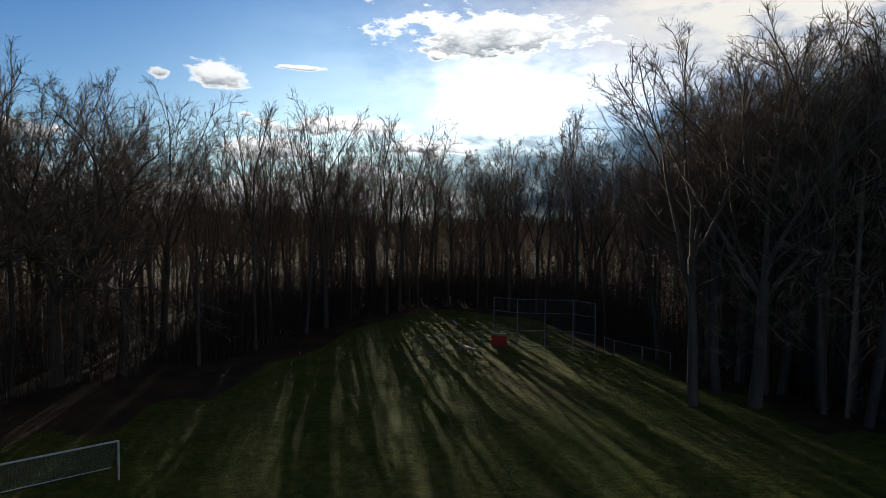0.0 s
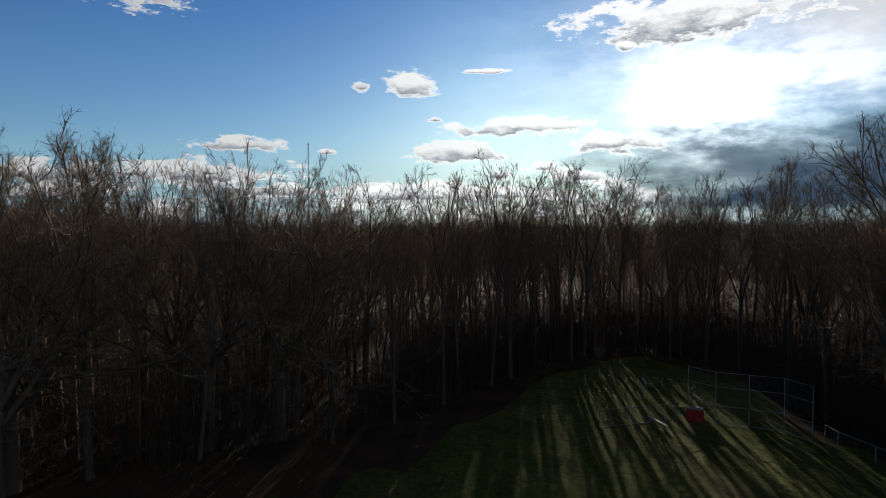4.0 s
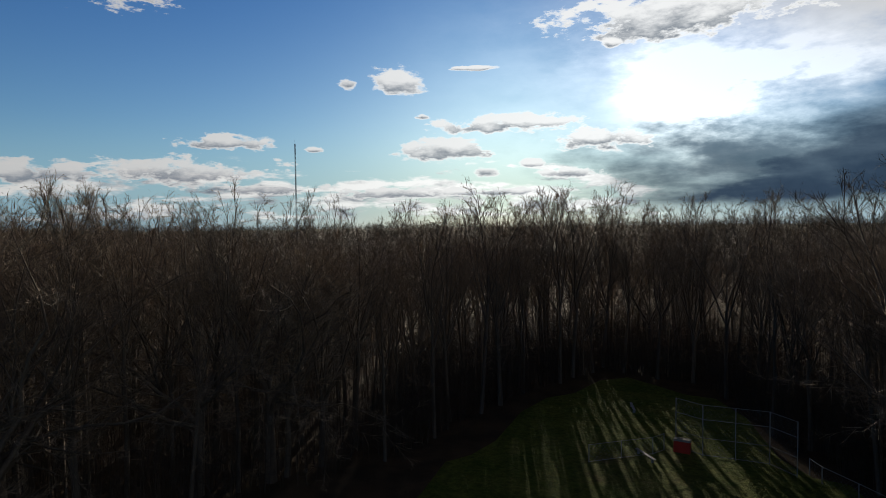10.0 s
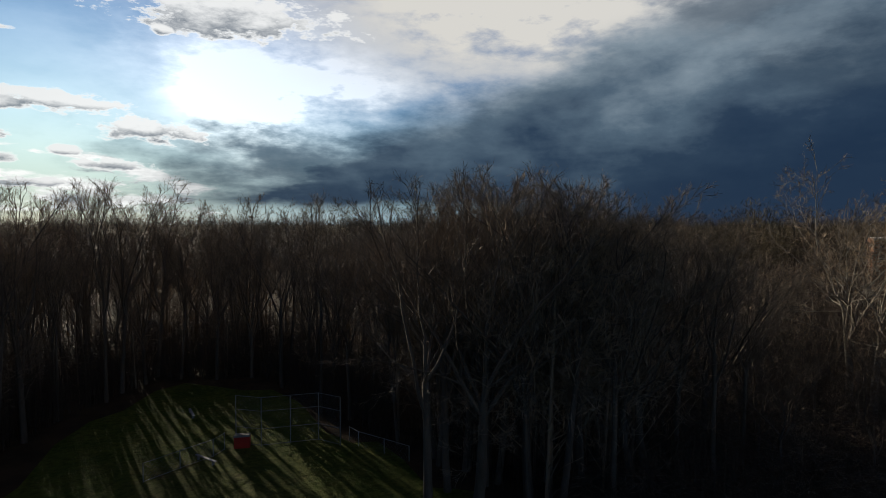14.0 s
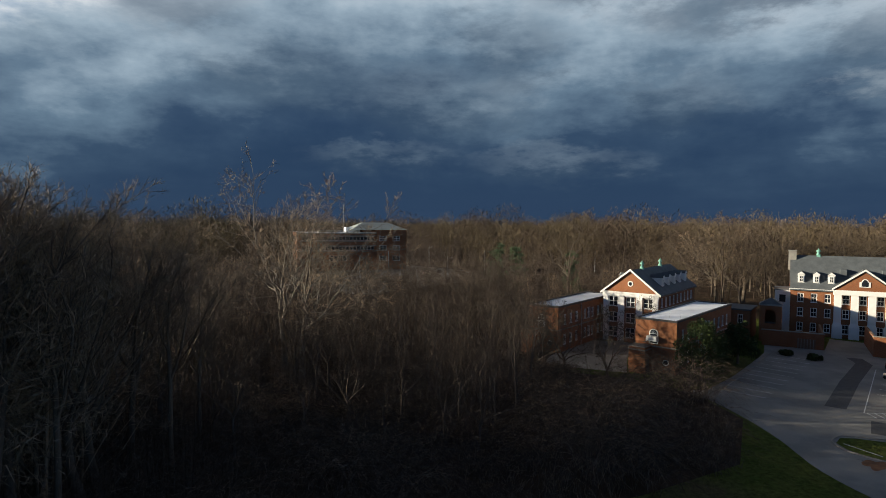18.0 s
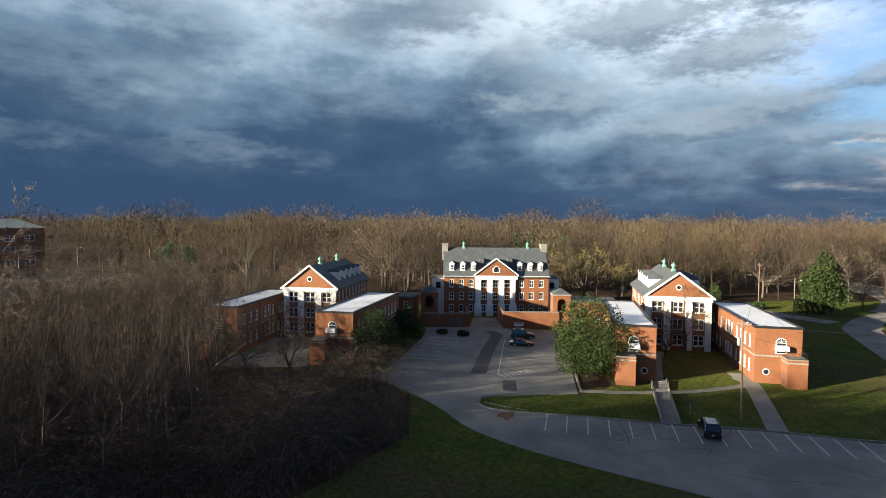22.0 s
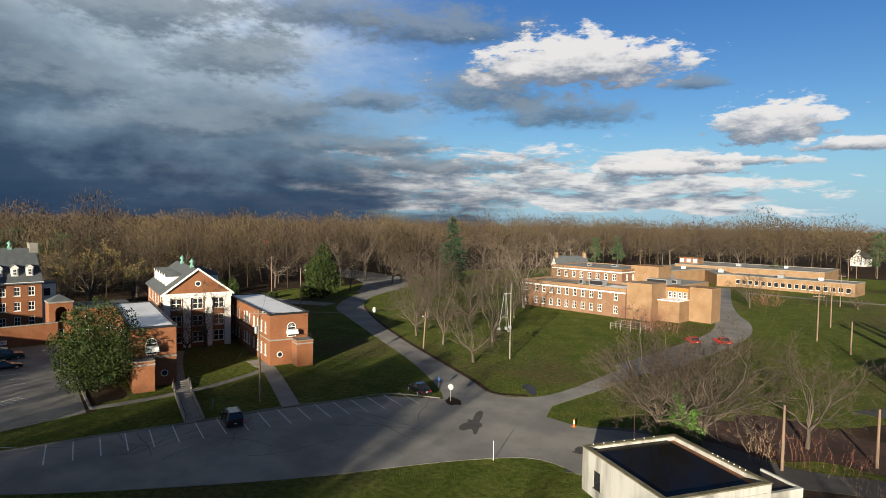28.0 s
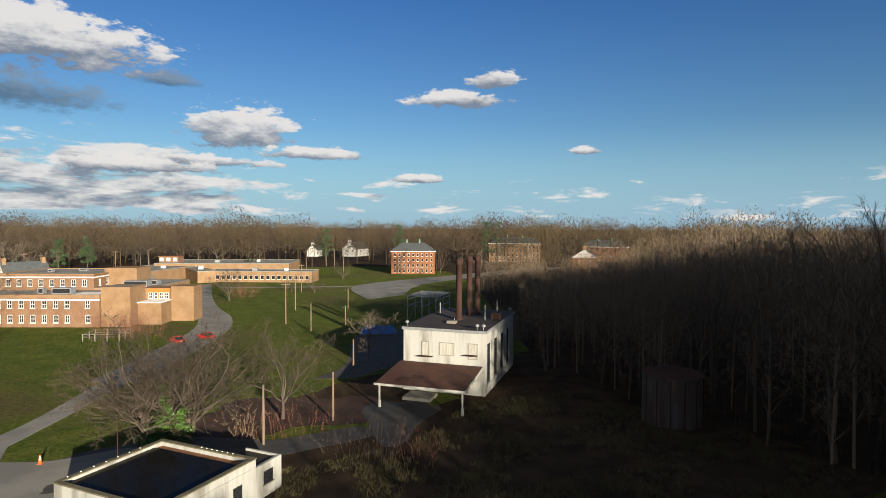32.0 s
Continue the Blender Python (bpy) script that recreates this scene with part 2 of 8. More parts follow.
def brick_material(name, base, dark, mortar, stain=0.6):
    """Brickwork in courses of 75 mm on any upright wall, by the object's own axes."""
    m = bpy.data.materials.new(name)
    m.use_nodes = True
    Node.tree = t = m.node_tree
    bsdf = t.nodes["Principled BSDF"]
    co = t.nodes.new("ShaderNodeTexCoord")
    sep = t.nodes.new("ShaderNodeSeparateXYZ")
    t.links.new(co.outputs["Object"], sep.inputs[0])
    x, y, z = (Node(sep.outputs[i]) for i in range(3))
    uv = combine(x + y, z, 0.0)
    br = t.nodes.new("ShaderNodeTexBrick")
    br.inputs["Scale"].default_value = 1.0
    br.inputs["Brick Width"].default_value = 0.215
    br.inputs["Row Height"].default_value = 0.075
    br.inputs["Mortar Size"].default_value = 0.010
    br.inputs["Color1"].default_value = (*base, 1)
    br.inputs["Color2"].default_value = (*dark, 1)
    br.inputs["Mortar"].default_value = (*mortar, 1)
    t.links.new(uv, br.inputs["Vector"])
    big = fbm(co.outputs["Object"], 0.35, 6, 0.6)
    run = fbm(combine(x * 1.4 + y * 1.4, z * 0.12, 0.0), 1.0, 4, 0.6)
    col = mix(step01(big, 0.35, 0.75) * stain, br.outputs[0], tuple(c * 0.55 for c in base))
    col = mix(step01(run, 0.5, 0.8) * stain * 0.8, col, tuple(c * 0.6 + 0.03 for c in base))
    t.links.new(col, bsdf.inputs["Base Color"])
    bsdf.inputs["Roughness"].default_value = 0.9
    bsdf.inputs["Specular IOR Level"].default_value = 0.2
    b = t.nodes.new("ShaderNodeBump")
    b.inputs["Strength"].default_value, b.inputs["Distance"].default_value = 0.4, 0.01
    t.links.new(br.outputs["Fac"], b.inputs["Height"])
    b.invert = True
    t.links.new(b.outputs[0], bsdf.inputs["Normal"])
    return m


def ground_material():
    """Winter lawn with worn patches and fallen leaves; leaf litter under the woods comes as a second sheet."""
    m = bpy.data.materials.new("winter_lawn")
    m.use_nodes = True
    Node.tree = t = m.node_tree
    bsdf = t.nodes["Principled BSDF"]
    geo = t.nodes.new("ShaderNodeNewGeometry")
    p = geo.outputs["Position"]
    big, mid, tuft, fine, leaf = fbm(p, 0.03, 5, 0.6), fbm(p, 0.22, 6, 0.7), fbm(p, 1.6, 5, 0.75), fbm(p, 9.0, 3, 0.7), fbm(p, 3.2, 2, 0.8)
    col = mix(step01(mid, 0.32, 0.68), (0.066, 0.099, 0.015), (0.128, 0.142, 0.029))
    col = mix(step01(big, 0.48, 0.68) * 0.7, col, (0.112, 0.092, 0.043))
    col = mix(step01(mid * big, 0.31, 0.40) * 0.7, col, (0.115, 0.082, 0.044))
    col = mix(1.0, col, mix(step01(tuft, 0.25, 0.75), (0.5,) * 3, (1.5,) * 3), "MULTIPLY")
    col = mix(1.0, col, mix(fine, (0.6,) * 3, (1.4,) * 3), "MULTIPLY")
    col = mix(step01(leaf, 0.66, 0.70) * 0.85, col, (0.19, 0.12, 0.06))
    t.links.new(col, bsdf.inputs["Base Color"])
    bsdf.inputs["Roughness"].default_value = 0.9
    bsdf.inputs["Specular IOR Level"].default_value = 0.04
    bsdf.inputs["Sheen Weight"].default_value = 0.02
    bsdf.inputs["Sheen Roughness"].default_value = 0.6
    bsdf.inputs["Sheen Tint"].default_value = (0.8, 0.9, 0.4, 1)
    b = t.nodes.new("ShaderNodeBump")
    b.inputs["Strength"].default_value, b.inputs["Distance"].default_value = 1.0, 0.3
    t.links.new((fine + tuft * 1.6).s, b.inputs["Height"])
    t.links.new(b.outputs[0], bsdf.inputs["Normal"])
    return m


M = dict(
    lawn=ground_material(),
    litter=material("leaf_litter", (0.068, 0.045, 0.028), 0.5, 0.25, 9.0, 0.95, 1.0, second=(0.037, 0.028, 0.020), spec=0.04),
    asphalt=material("worn_asphalt", (0.242, 0.231, 0.209), 0.2, 0.16, 9.0, 0.85, 0.25, second=(0.165, 0.159, 0.147)),
    concrete=material("old_concrete", (0.230, 0.217, 0.191), 0.2, 0.7, 25.0, 0.9, 0.2),
    damp=material("damp_asphalt", (0.072, 0.068, 0.064), 0.25, 0.7, 9.0, 0.85, 0.25),
    patch=material("fresh_tar", (0.055, 0.055, 0.057), 0.3, 1.0, 20.0, 0.75, 0.2),
    paint=material("road_paint", (0.66, 0.66, 0.63), 0.3, 2.5, 30.0, 0.8, 0.05),
    rust=material("rust_stain", (0.22, 0.10, 0.045), 0.4, 0.9, 12.0, 0.9, 0.1),
    brick=brick_material("red_brick", (0.275, 0.098, 0.037), (0.180, 0.062, 0.026), (0.185, 0.118, 0.075)),
    ward_brick=brick_material("weathered_brick", (0.228, 0.115, 0.060), (0.168, 0.080, 0.044), (0.230, 0.180, 0.135)),
    tan_brick=brick_material("tan_brick", (0.281, 0.160, 0.074), (0.226, 0.125, 0.058), (0.265, 0.211, 0.156)),
    white=material("white_paint", (0.651, 0.642, 0.607), 0.08, 0.8, 20.0, 0.6, 0.05),
    dirty_white=material("weathered_white_wall", (0.380, 0.380, 0.358), 0.16, 0.5, 14.0, 0.8, 0.1, second=(0.190, 0.180, 0.158), stretch=(1.6, 1.6, 0.16), spot=0.56),
    board=material("weathered_board", (0.416, 0.400, 0.360), 0.12, 1.2, 12.0, 0.85, 0.1, second=(0.304, 0.288, 0.256), stretch=(6, 6, 0.3)),
    redleaf=material("reddish_leaf_litter", (0.071, 0.034, 0.020), 0.5, 0.4, 9.0, 0.95, 0.8, second=(0.041, 0.024, 0.017)),
    drygrass=material("dry_grass", (0.098, 0.079, 0.038), 0.4, 0.12, 2.0, 0.9, 0.0, second=(0.056, 0.056, 0.022)),
    slate=material("slate_roof", (0.085, 0.095, 0.100), 0.25, 0.8, 9.0, 0.7, 0.3),
    membrane=material("white_roof_sheet", (0.791, 0.800, 0.828), 0.05, 0.3, 10.0, 0.35, 0.02, second=(0.644, 0.653, 0.653), spot=0.6, spec=0.5),
    tarroof=material("tar_roof", (0.045, 0.035, 0.032), 0.35, 0.5, 8.0, 0.8, 0.2),
    gravel=material("pale_gravel_roof", (0.27, 0.255, 0.225), 0.25, 0.25, 12.0, 0.9, 0.2, second=(0.17, 0.16, 0.145)),
    rustroof=material("rusty_sheet_roof", (0.080, 0.032, 0.020), 0.3, 0.8, 10.0, 0.75, 0.15, second=(0.055, 0.025, 0.02)),
    rustpipe=material("rusted_steel", (0.044, 0.021, 0.016), 0.3, 0.6, 12.0, 0.85, 0.1, stretch=(2, 2, 0.3)),
    steel=material("galvanised_steel", (0.30, 0.31, 0.32), 0.2, 2.0, 30.0, 0.6, 0.03, metal=0.4),
    copper=material("green_copper", (0.16, 0.34, 0.27), 0.25, 2.0, 12.0, 0.7, 0.1),
    pane=material("window_glass", (0.018, 0.022, 0.028), 0.2, 1.0, 5.0, 0.06, 0.0, spec=0.6),
    bark=material("grey_bark", (0.115, 0.092, 0.072), 0.35, 1.2, 14.0, 0.95, 0.5, stretch=(1, 1, 0.2), island=True),
    edgetwig=material("edge_wood_twigs", (0.099, 0.074, 0.045), 0.35, 0.05, 0.8, 0.95, 0.0, second=(0.076, 0.056, 0.036), island=True),
    palebark=material("pale_bark", (0.187, 0.166, 0.135), 0.4, 1.0, 6.0, 0.9, 0.4, second=(0.094, 0.078, 0.062)),
    twig=material("bare_twigs", (0.225, 0.162, 0.108), 0.3, 0.09, 3.0, 0.9, 0.0, second=(0.175, 0.138, 0.102), island=True),
    fartwig=material("far_wood_twigs", (0.084, 0.061, 0.035), 0.45, 0.03, 0.6, 0.95, 0.0, second=(0.048, 0.035, 0.023)),
    goldtwig=material("golden_far_twigs", (0.106, 0.079, 0.039), 0.45, 0.05, 0.6, 0.95, 0.0, second=(0.063, 0.048, 0.026)),
    redfar=material("reddish_far_twigs", (0.067, 0.045, 0.029), 0.45, 0.05, 0.6, 0.95, 0.0, second=(0.040, 0.029, 0.021)),
    lawntwig=material("lawn_tree_twigs", (0.054, 0.040, 0.027), 0.3, 0.2, 3.0, 0.9, 0.0, second=(0.040, 0.031, 0.022), island=True),
    brush=material("brush_stems", (0.072, 0.050, 0.036), 0.4, 0.15, 4.0, 0.95, 0.0, second=(0.049, 0.037, 0.028)),
    darktwig=material("dark_twigs", (0.19, 0.138, 0.098), 0.35, 0.12, 4.0, 0.95, 0.0, second=(0.135, 0.104, 0.08)),
    leaf=material("evergreen_leaf", (0.019, 0.037, 0.008), 0.5, 0.6, 5.0, 0.65, 0.0, second=(0.033, 0.044, 0.009), spec=0.2),
    needle=material("needles", (0.030, 0.060, 0.030), 0.4, 0.6, 5.0, 0.7, 0.0),
    ivy=material("ivy_leaf", (0.075, 0.17, 0.022), 0.4, 1.2, 6.0, 0.5, 0.0, spec=0.5),
    water=material("standing_water", (0.010, 0.009, 0.007), 0.3, 0.6, 4.0, 0.12, 0.0, spec=0.03),
    wood=material("weathered_pole", (0.20, 0.14, 0.10), 0.3, 1.0, 20.0, 0.9, 0.2, stretch=(3, 3, 0.3)),
    greywood=material("pale_weathered_wood", (0.216, 0.194, 0.158), 0.3, 1.0, 20.0, 0.9, 0.2, stretch=(3, 3, 0.3)),
    moss=material("mossy_coping", (0.15, 0.13, 0.085), 0.35, 1.2, 14.0, 0.95, 0.2, second=(0.09, 0.085, 0.05)),
    oldtank=material("weathered_tank_steel", (0.075, 0.07, 0.065), 0.35, 0.6, 10.0, 0.85, 0.1, second=(0.06, 0.04, 0.032), stretch=(2, 2, 0.25)),
    black=material("black_metal", (0.02, 0.02, 0.022), 0.2, 1.0, 20.0, 0.5, 0.0),
    red=material("red_paint", (0.45, 0.03, 0.02), 0.2, 1.0, 20.0, 0.5, 0.0),
    orange=material("orange_plastic", (0.75, 0.16, 0.03), 0.15, 2.0, 20.0, 0.5, 0.0),
    blue=material("blue_tarpaulin", (0.05, 0.17, 0.52), 0.3, 1.0, 8.0, 0.5, 0.2),
    door=material("brown_door", (0.13, 0.075, 0.05), 0.2, 1.0, 20.0, 0.6, 0.0),
    rubber=material("tyre_rubber", (0.02, 0.02, 0.02), 0.2, 2.0, 30.0, 0.85, 0.0),
    carblack=material("black_car_paint", (0.012, 0.012, 0.015), 0.1, 1.0, 5.0, 0.15, 0.0, spec=0.7),
    cargreen=material("dark_green_car_paint", (0.012, 0.035, 0.030), 0.1, 1.0, 5.0, 0.2, 0.0, spec=0.7),
    lamp_red=material("tail_lamp", (0.35, 0.01, 0.01), 0.1, 1.0, 5.0, 0.2, 0.0),
    kerb=material("kerb_concrete", (0.246, 0.230, 0.200), 0.25, 0.6, 20.0, 0.9, 0.15),
)


# ---- mesh helpers ----
class Shape:
    """Gathers faces of boxes, prisms and tubes into one mesh."""

    def __init__(self):
        self.v, self.f, self.mend = [], [], False

    def face(self, *pts):
        n = len(self.v)
        self.v += [tuple(p) for p in pts]
        self.f.append(tuple(range(n, n + len(pts))))
        return self

    def prism(self, poly, z0, z1):
        """An upright prism on an anticlockwise polygon."""
        n, k = len(self.v), len(poly)
        self.v += [(x, y, z0) for x, y in poly] + [(x, y, z1) for x, y in poly]
        self.f += [tuple(range(n + k - 1, n - 1, -1)), tuple(range(n + k, n + 2 * k))]
        self.f += [(n + i, n + (i + 1) % k, n + k + (i + 1) % k, n + k + i) for i in range(k)]
        return self

    def box(self, x0, x1, y0, y1, z0, z1):
        return self.prism([(x0, y0), (x1, y0), (x1, y1), (x0, y1)], z0, z1)

    def loft(self, low, high):
        """Between two rings of equally many points, closed at both ends."""
        n, k = len(self.v), len(low)
        self.v += [tuple(p) for p in low] + [tuple(p) for p in high]
        self.f += [tuple(range(n + k - 1, n - 1, -1)), tuple(range(n + k, n + 2 * k))]
        self.f += [(n + i, n + (i + 1) % k, n + k + (i + 1) % k, n + k + i) for i in range(k)]
        return self

    def tube(self, a, b, r0, r1=None, k=8):
        a, b = Vector(a), Vector(b)
        r1 = r0 if r1 is None else r1
        w = (b - a).normalized()
        u = w.orthogonal().normalized()
        s = w.cross(u)
        ring = [(math.cos(2 * math.pi * i / k), math.sin(2 * math.pi * i / k)) for i in range(k)]
        return self.loft([a + (u * c + s * d) * r0 for c, d in ring], [b + (u * c + s * d) * r1 for c, d in ring])

    def path(self, pts, r, k=4):
        """One bent tube of even thickness through points."""
        n, pts = len(self.v), [Vector(p) for p in pts]
        for i, p in enumerate(pts):
            w = (pts[min(i + 1, len(pts) - 1)] - pts[max(i - 1, 0)]).normalized()
            u = w.cross(Vector((0, 0, 1)))
            u = (u if u.length > 1e-3 else Vector((1, 0, 0))).normalized()
            s = w.cross(u)
            self.v += [tuple(p + (u * math.cos(2 * math.pi * j / k) + s * math.sin(2 * math.pi * j / k)) * r) for j in range(k)]
        for i in range(len(pts) - 1):
            for j in range(k):
                a, b = n + i * k + j, n + i * k + (j + 1) % k
                self.f.append((a, b, b + k, a + k))
        return self

    def lathe(self, profile, k=12, at=(0, 0)):
        """Turned about an upright axis; profile of (radius, z) from the bottom up."""
        n = len(self.v)
        for r, z in profile:
            self.v += [(at[0] + r * math.cos(2 * math.pi * i / k), at[1] + r * math.sin(2 * math.pi * i / k), z) for i in range(k)]
        for j in range(len(profile) - 1):
            for i in range(k):
                a, b = n + j * k + i, n + j * k + (i + 1) % k
                self.f.append((a, b, b + k, a + k))
        self.f += [tuple(range(n + k - 1, n - 1, -1)), tuple(range(n + (len(profile) - 1) * k, n + len(profile) * k))]
        return self

    def mesh(self, name, mat, smooth=False):
        me = bpy.data.meshes.new(name)
        me.from_pydata(self.v, [], self.f)
        if self.mend:
            bm = bmesh.new()
            bm.from_mesh(me)
            bmesh.ops.recalc_face_normals(bm, faces=bm.faces)
            bm.to_mesh(me)
            bm.free()
        me.materials.append(mat)
        if smooth:
            me.polygons.foreach_set("use_smooth", [True] * len(me.polygons))
        me.update()
        return me


def part(name, shape, mat, parent=None, label="", smooth=False):
    ob = new(name, shape.mesh(name, mat, smooth) if isinstance(shape, Shape) else shape)
    if parent:
        ob.parent = parent
    return tagged(ob, label=label)


def thing(name, m, label, category, group="", kind=""):
    ob = new(name)
    ob.empty_display_size = 0.3
    ob.matrix_basis = m
    return tagged(ob, label, category, group, kind)


def place(x, y, heading, z=0.0):
    """A pose whose y axis runs along the heading (degrees anticlockwise from +x), x to its right."""
    return pose(x, y, z, 0, 0, heading - 90)


def mesh_from(name, V, F, mat):
    """A mesh from arrays of vertices and triangles."""
    V, F = np.ascontiguousarray(V, dtype=np.float32), np.ascontiguousarray(F, dtype=np.int32)
    me = bpy.data.meshes.new(name)
    me.vertices.add(len(V))
    me.vertices.foreach_set("co", V.ravel())
    me.loops.add(F.size)
    me.loops.foreach_set("vertex_index", F.ravel())
    me.polygons.add(len(F))
    me.polygons.foreach_set("loop_start", np.arange(0, F.size, 3, dtype=np.int32))
    me.update(calc_edges=True)
    me.materials.append(mat)
    return me


def smooth_line(pts, n=6):
    """A Catmull-Rom line through points."""
    p = [Vector((*q, 0)) for q in pts]
    p = [p[0] * 2 - p[1]] + p + [p[-1] * 2 - p[-2]]
    res = []
    for i in range(1, len(p) - 2):
        for j in range(n):
            t = j / n
            a, b, c, d = p[i - 1:i + 3]
            res.append(0.5 * (2 * b + (c - a) * t + (2 * a - 5 * b + 4 * c - d) * t * t + (3 * b - a - 3 * c + d) * t ** 3))
    return [(v.x, v.y) for v in res + [p[-2]]]


def slab(name, poly, z0, z1, mat, label, category="", kind="structure", parent=None):
    """A flat piece of ground on any polygon, with an upright rim."""
    bm = bmesh.new()
    top = [bm.verts.new((x, y, z1)) for x, y in poly]
    f = bm.faces.new(top)
    f.normal_update()
    if f.normal.z < 0:
        f.normal_flip()
    low = bmesh.ops.extrude_face_region(bm, geom=[f])
    for g in low["geom"]:
        if isinstance(g, bmesh.types.BMVert):
            g.co.z = z0
    bmesh.ops.recalc_face_normals(bm, faces=bm.faces)
    bmesh.ops.triangulate(bm, faces=[q for q in bm.faces if len(q.verts) > 4])
    me = bpy.data.meshes.new(name)
    bm.to_mesh(me)
    bm.free()
    me.materials.append(mat)
    ob = new(name, me)
    if parent:
        ob.parent = parent
    return tagged(ob, label, category, kind=kind)


def ribbon(name, line, width, z0, z1, mat, label, category="", kind="structure", parent=None):
    """A strip of even width along a line."""
    s = Shape()
    pts = [Vector((*p, 0)) for p in line]
    sides = []
    for i, p in enumerate(pts):
        d = (pts[min(i + 1, len(pts) - 1)] - pts[max(i - 1, 0)]).normalized()
        q = Vector((-d.y, d.x, 0)) * width / 2
        sides.append((p - q, p + q))
    for a, b in sides:
        s.v += [(a.x, a.y, z0), (b.x, b.y, z0), (b.x, b.y, z1), (a.x, a.y, z1)]
    for i in range(0, 4 * (len(sides) - 1), 4):
        s.f += [(i + 3, i + 7, i + 6, i + 2), (i, i + 4, i + 7, i + 3), (i + 1, i + 2, i + 6, i + 5)]
    s.f += [(0, 3, 2, 1), tuple(4 * (len(sides) - 1) + j for j in (0, 1, 2, 3))]
    s.mend = True
    ob = new(name, s.mesh(name, mat))
    if parent:
        ob.parent = parent
    return tagged(ob, label, category, kind=kind)


# ---- ground ----
def build_ground():
    """One sheet: flat round the camera, gently rolling further out."""
    n = 90
    r = np.concatenate([np.linspace(0, 420, 61), np.geomspace(440, 4500, 20)])
    V, F = [(0.0, 0.0, 0.0)], []
    for k in r[1:]:
        for i in range(n):
            a = 2 * math.pi * i / n
            V.append((k * math.cos(a), k * math.sin(a), 0.0))
    for i in range(n):
        F.append((0, 1 + i, 1 + (i + 1) % n))
    for j in range(len(r) - 2):
        for i in range(n):
            a, b = 1 + j * n + i, 1 + j * n + (i + 1) % n
            F += [(a, a + n, b + n), (a, b + n, b)]
    tagged(new("ground", mesh_from("ground", np.array(V), np.array(F), M["lawn"])), "winter lawn with worn brown patches and fallen leaves", "lawn", kind="structure")


build_ground()

# the access road, its car park bays and the court in front of the main hall
ROAD_OUT = [(89.4, -5.9), (85.8, -9.6), (79.5, -12.8), (72.9, -15.2), (64.8, -17.2), (57.8, -21.2), (50.4, -27.6), (44.0, -33.8), (38.7, -39.4), (33.5, -46.0), (29.2, -50.8), (25.2, -54.2), (22.1, -54.6), (19.0, -53.5)]
ROAD_IN = [(12, -69.0), (17.9, -68.4), (23.4, -66.6), (28.5, -67.4), (29.6, -72.0), (26.4, -85.1), (23.4, -100.2), (17.5, -125.1)]
ROAD_UP = [(21.5, -128.0), (27.2, -103.8), (28.9, -91.8), (31.0, -79.2), (33.8, -73.6), (38.5, -72.2), (44.3, -76.4), (56.3, -84.5), (70.2, -93.9), (88.6, -107.7), (107.5, -124.3), (118.6, -139.5), (124.5, -156.5)]
ROAD_BACK = [(132.2, -155.8), (124.2, -136.3), (113.1, -119.1), (101.7, -110.2), (75.9, -92.4), (59.1, -80.7), (46.9, -70.6), (42.8, -66.0), (50.0, -62.6), (53.4, -57.2), (57.4, -50.1), (61.6, -40.2), (65.9, -31.9), (69.1, -24.2),
             (71.4, -21.6), (73.8, -20.9), (75.7, -21.8), (76.1, -23.4), (75.1, -35.5), (76.7, -36.1), (92.0, -41.8), (110.2, -48.1), (120.0, -52.0), (124.4, -40.7), (138.0, -44.5), (140.7, -38.0), (128.0, -33.8), (129.2, -23.8), (121.4, -22.4), (111.7, -18.7), (101.1, -14.5), (91.5, -9.8)]
ROAD = smooth_line(ROAD_OUT, 4) + smooth_line(ROAD_IN[:4], 3) + smooth_line(ROAD_IN[4:], 3) + smooth_line(ROAD_UP, 3) + smooth_line(ROAD_BACK[:8], 3) + ROAD_BACK[8:]
slab("road", ROAD, -0.2, 0.03, M["asphalt"], "worn grey asphalt road and car park with cracks and faded bays", "road")

# ---- trees ----
def tubes(seg, k):
    """Vertices and triangles of tapered tubes; seg rows: x0 y0 z0 x1 y1 z1 r0 r1."""
    a, b, r0, r1 = seg[:, 0:3], seg[:, 3:6], seg[:, 6:7], seg[:, 7:8]
    w = b - a
    w = w / np.maximum(np.linalg.norm(w, axis=1, keepdims=True), 1e-6)
    h = np.where(np.abs(w[:, 2:3]) < 0.9, np.array([[0, 0, 1.0]]), np.array([[1.0, 0, 0]]))
    u = np.cross(w, h)
    u /= np.linalg.norm(u, axis=1, keepdims=True)
    s = np.cross(w, u)
    ang = np.arange(k) * 2 * np.pi / k
    ring = u[:, None, :] * np.cos(ang)[None, :, None] + s[:, None, :] * np.sin(ang)[None, :, None]
    V = np.concatenate([a[:, None] + ring * r0[:, None], b[:, None] + ring * r1[:, None]], 1).reshape(-1, 3)
    i = np.arange(k)
    j = (i + 1) % k
    F1 = np.concatenate([np.stack([i, j, j + k], 1), np.stack([i, j + k, i + k], 1)])
    F = (F1[None] + (np.arange(len(seg)) * 2 * k)[:, None, None]).reshape(-1, 3)
    return V, F


def blades(seg, rng):
    """One slim triangle for each twig; seg rows: x0 y0 z0 x1 y1 z1 width."""
    a, b, w = seg[:, 0:3], seg[:, 3:6], seg[:, 6:7]
    d = b - a
    side = np.cross(d, rng.normal(size=d.shape))
    side /= np.maximum(np.linalg.norm(side, axis=1, keepdims=True), 1e-6)
    V = np.stack([a - side * w / 2, a + side * w / 2, b], 1).reshape(-1, 3)
    return V, np.arange(len(V)).reshape(-1, 3)


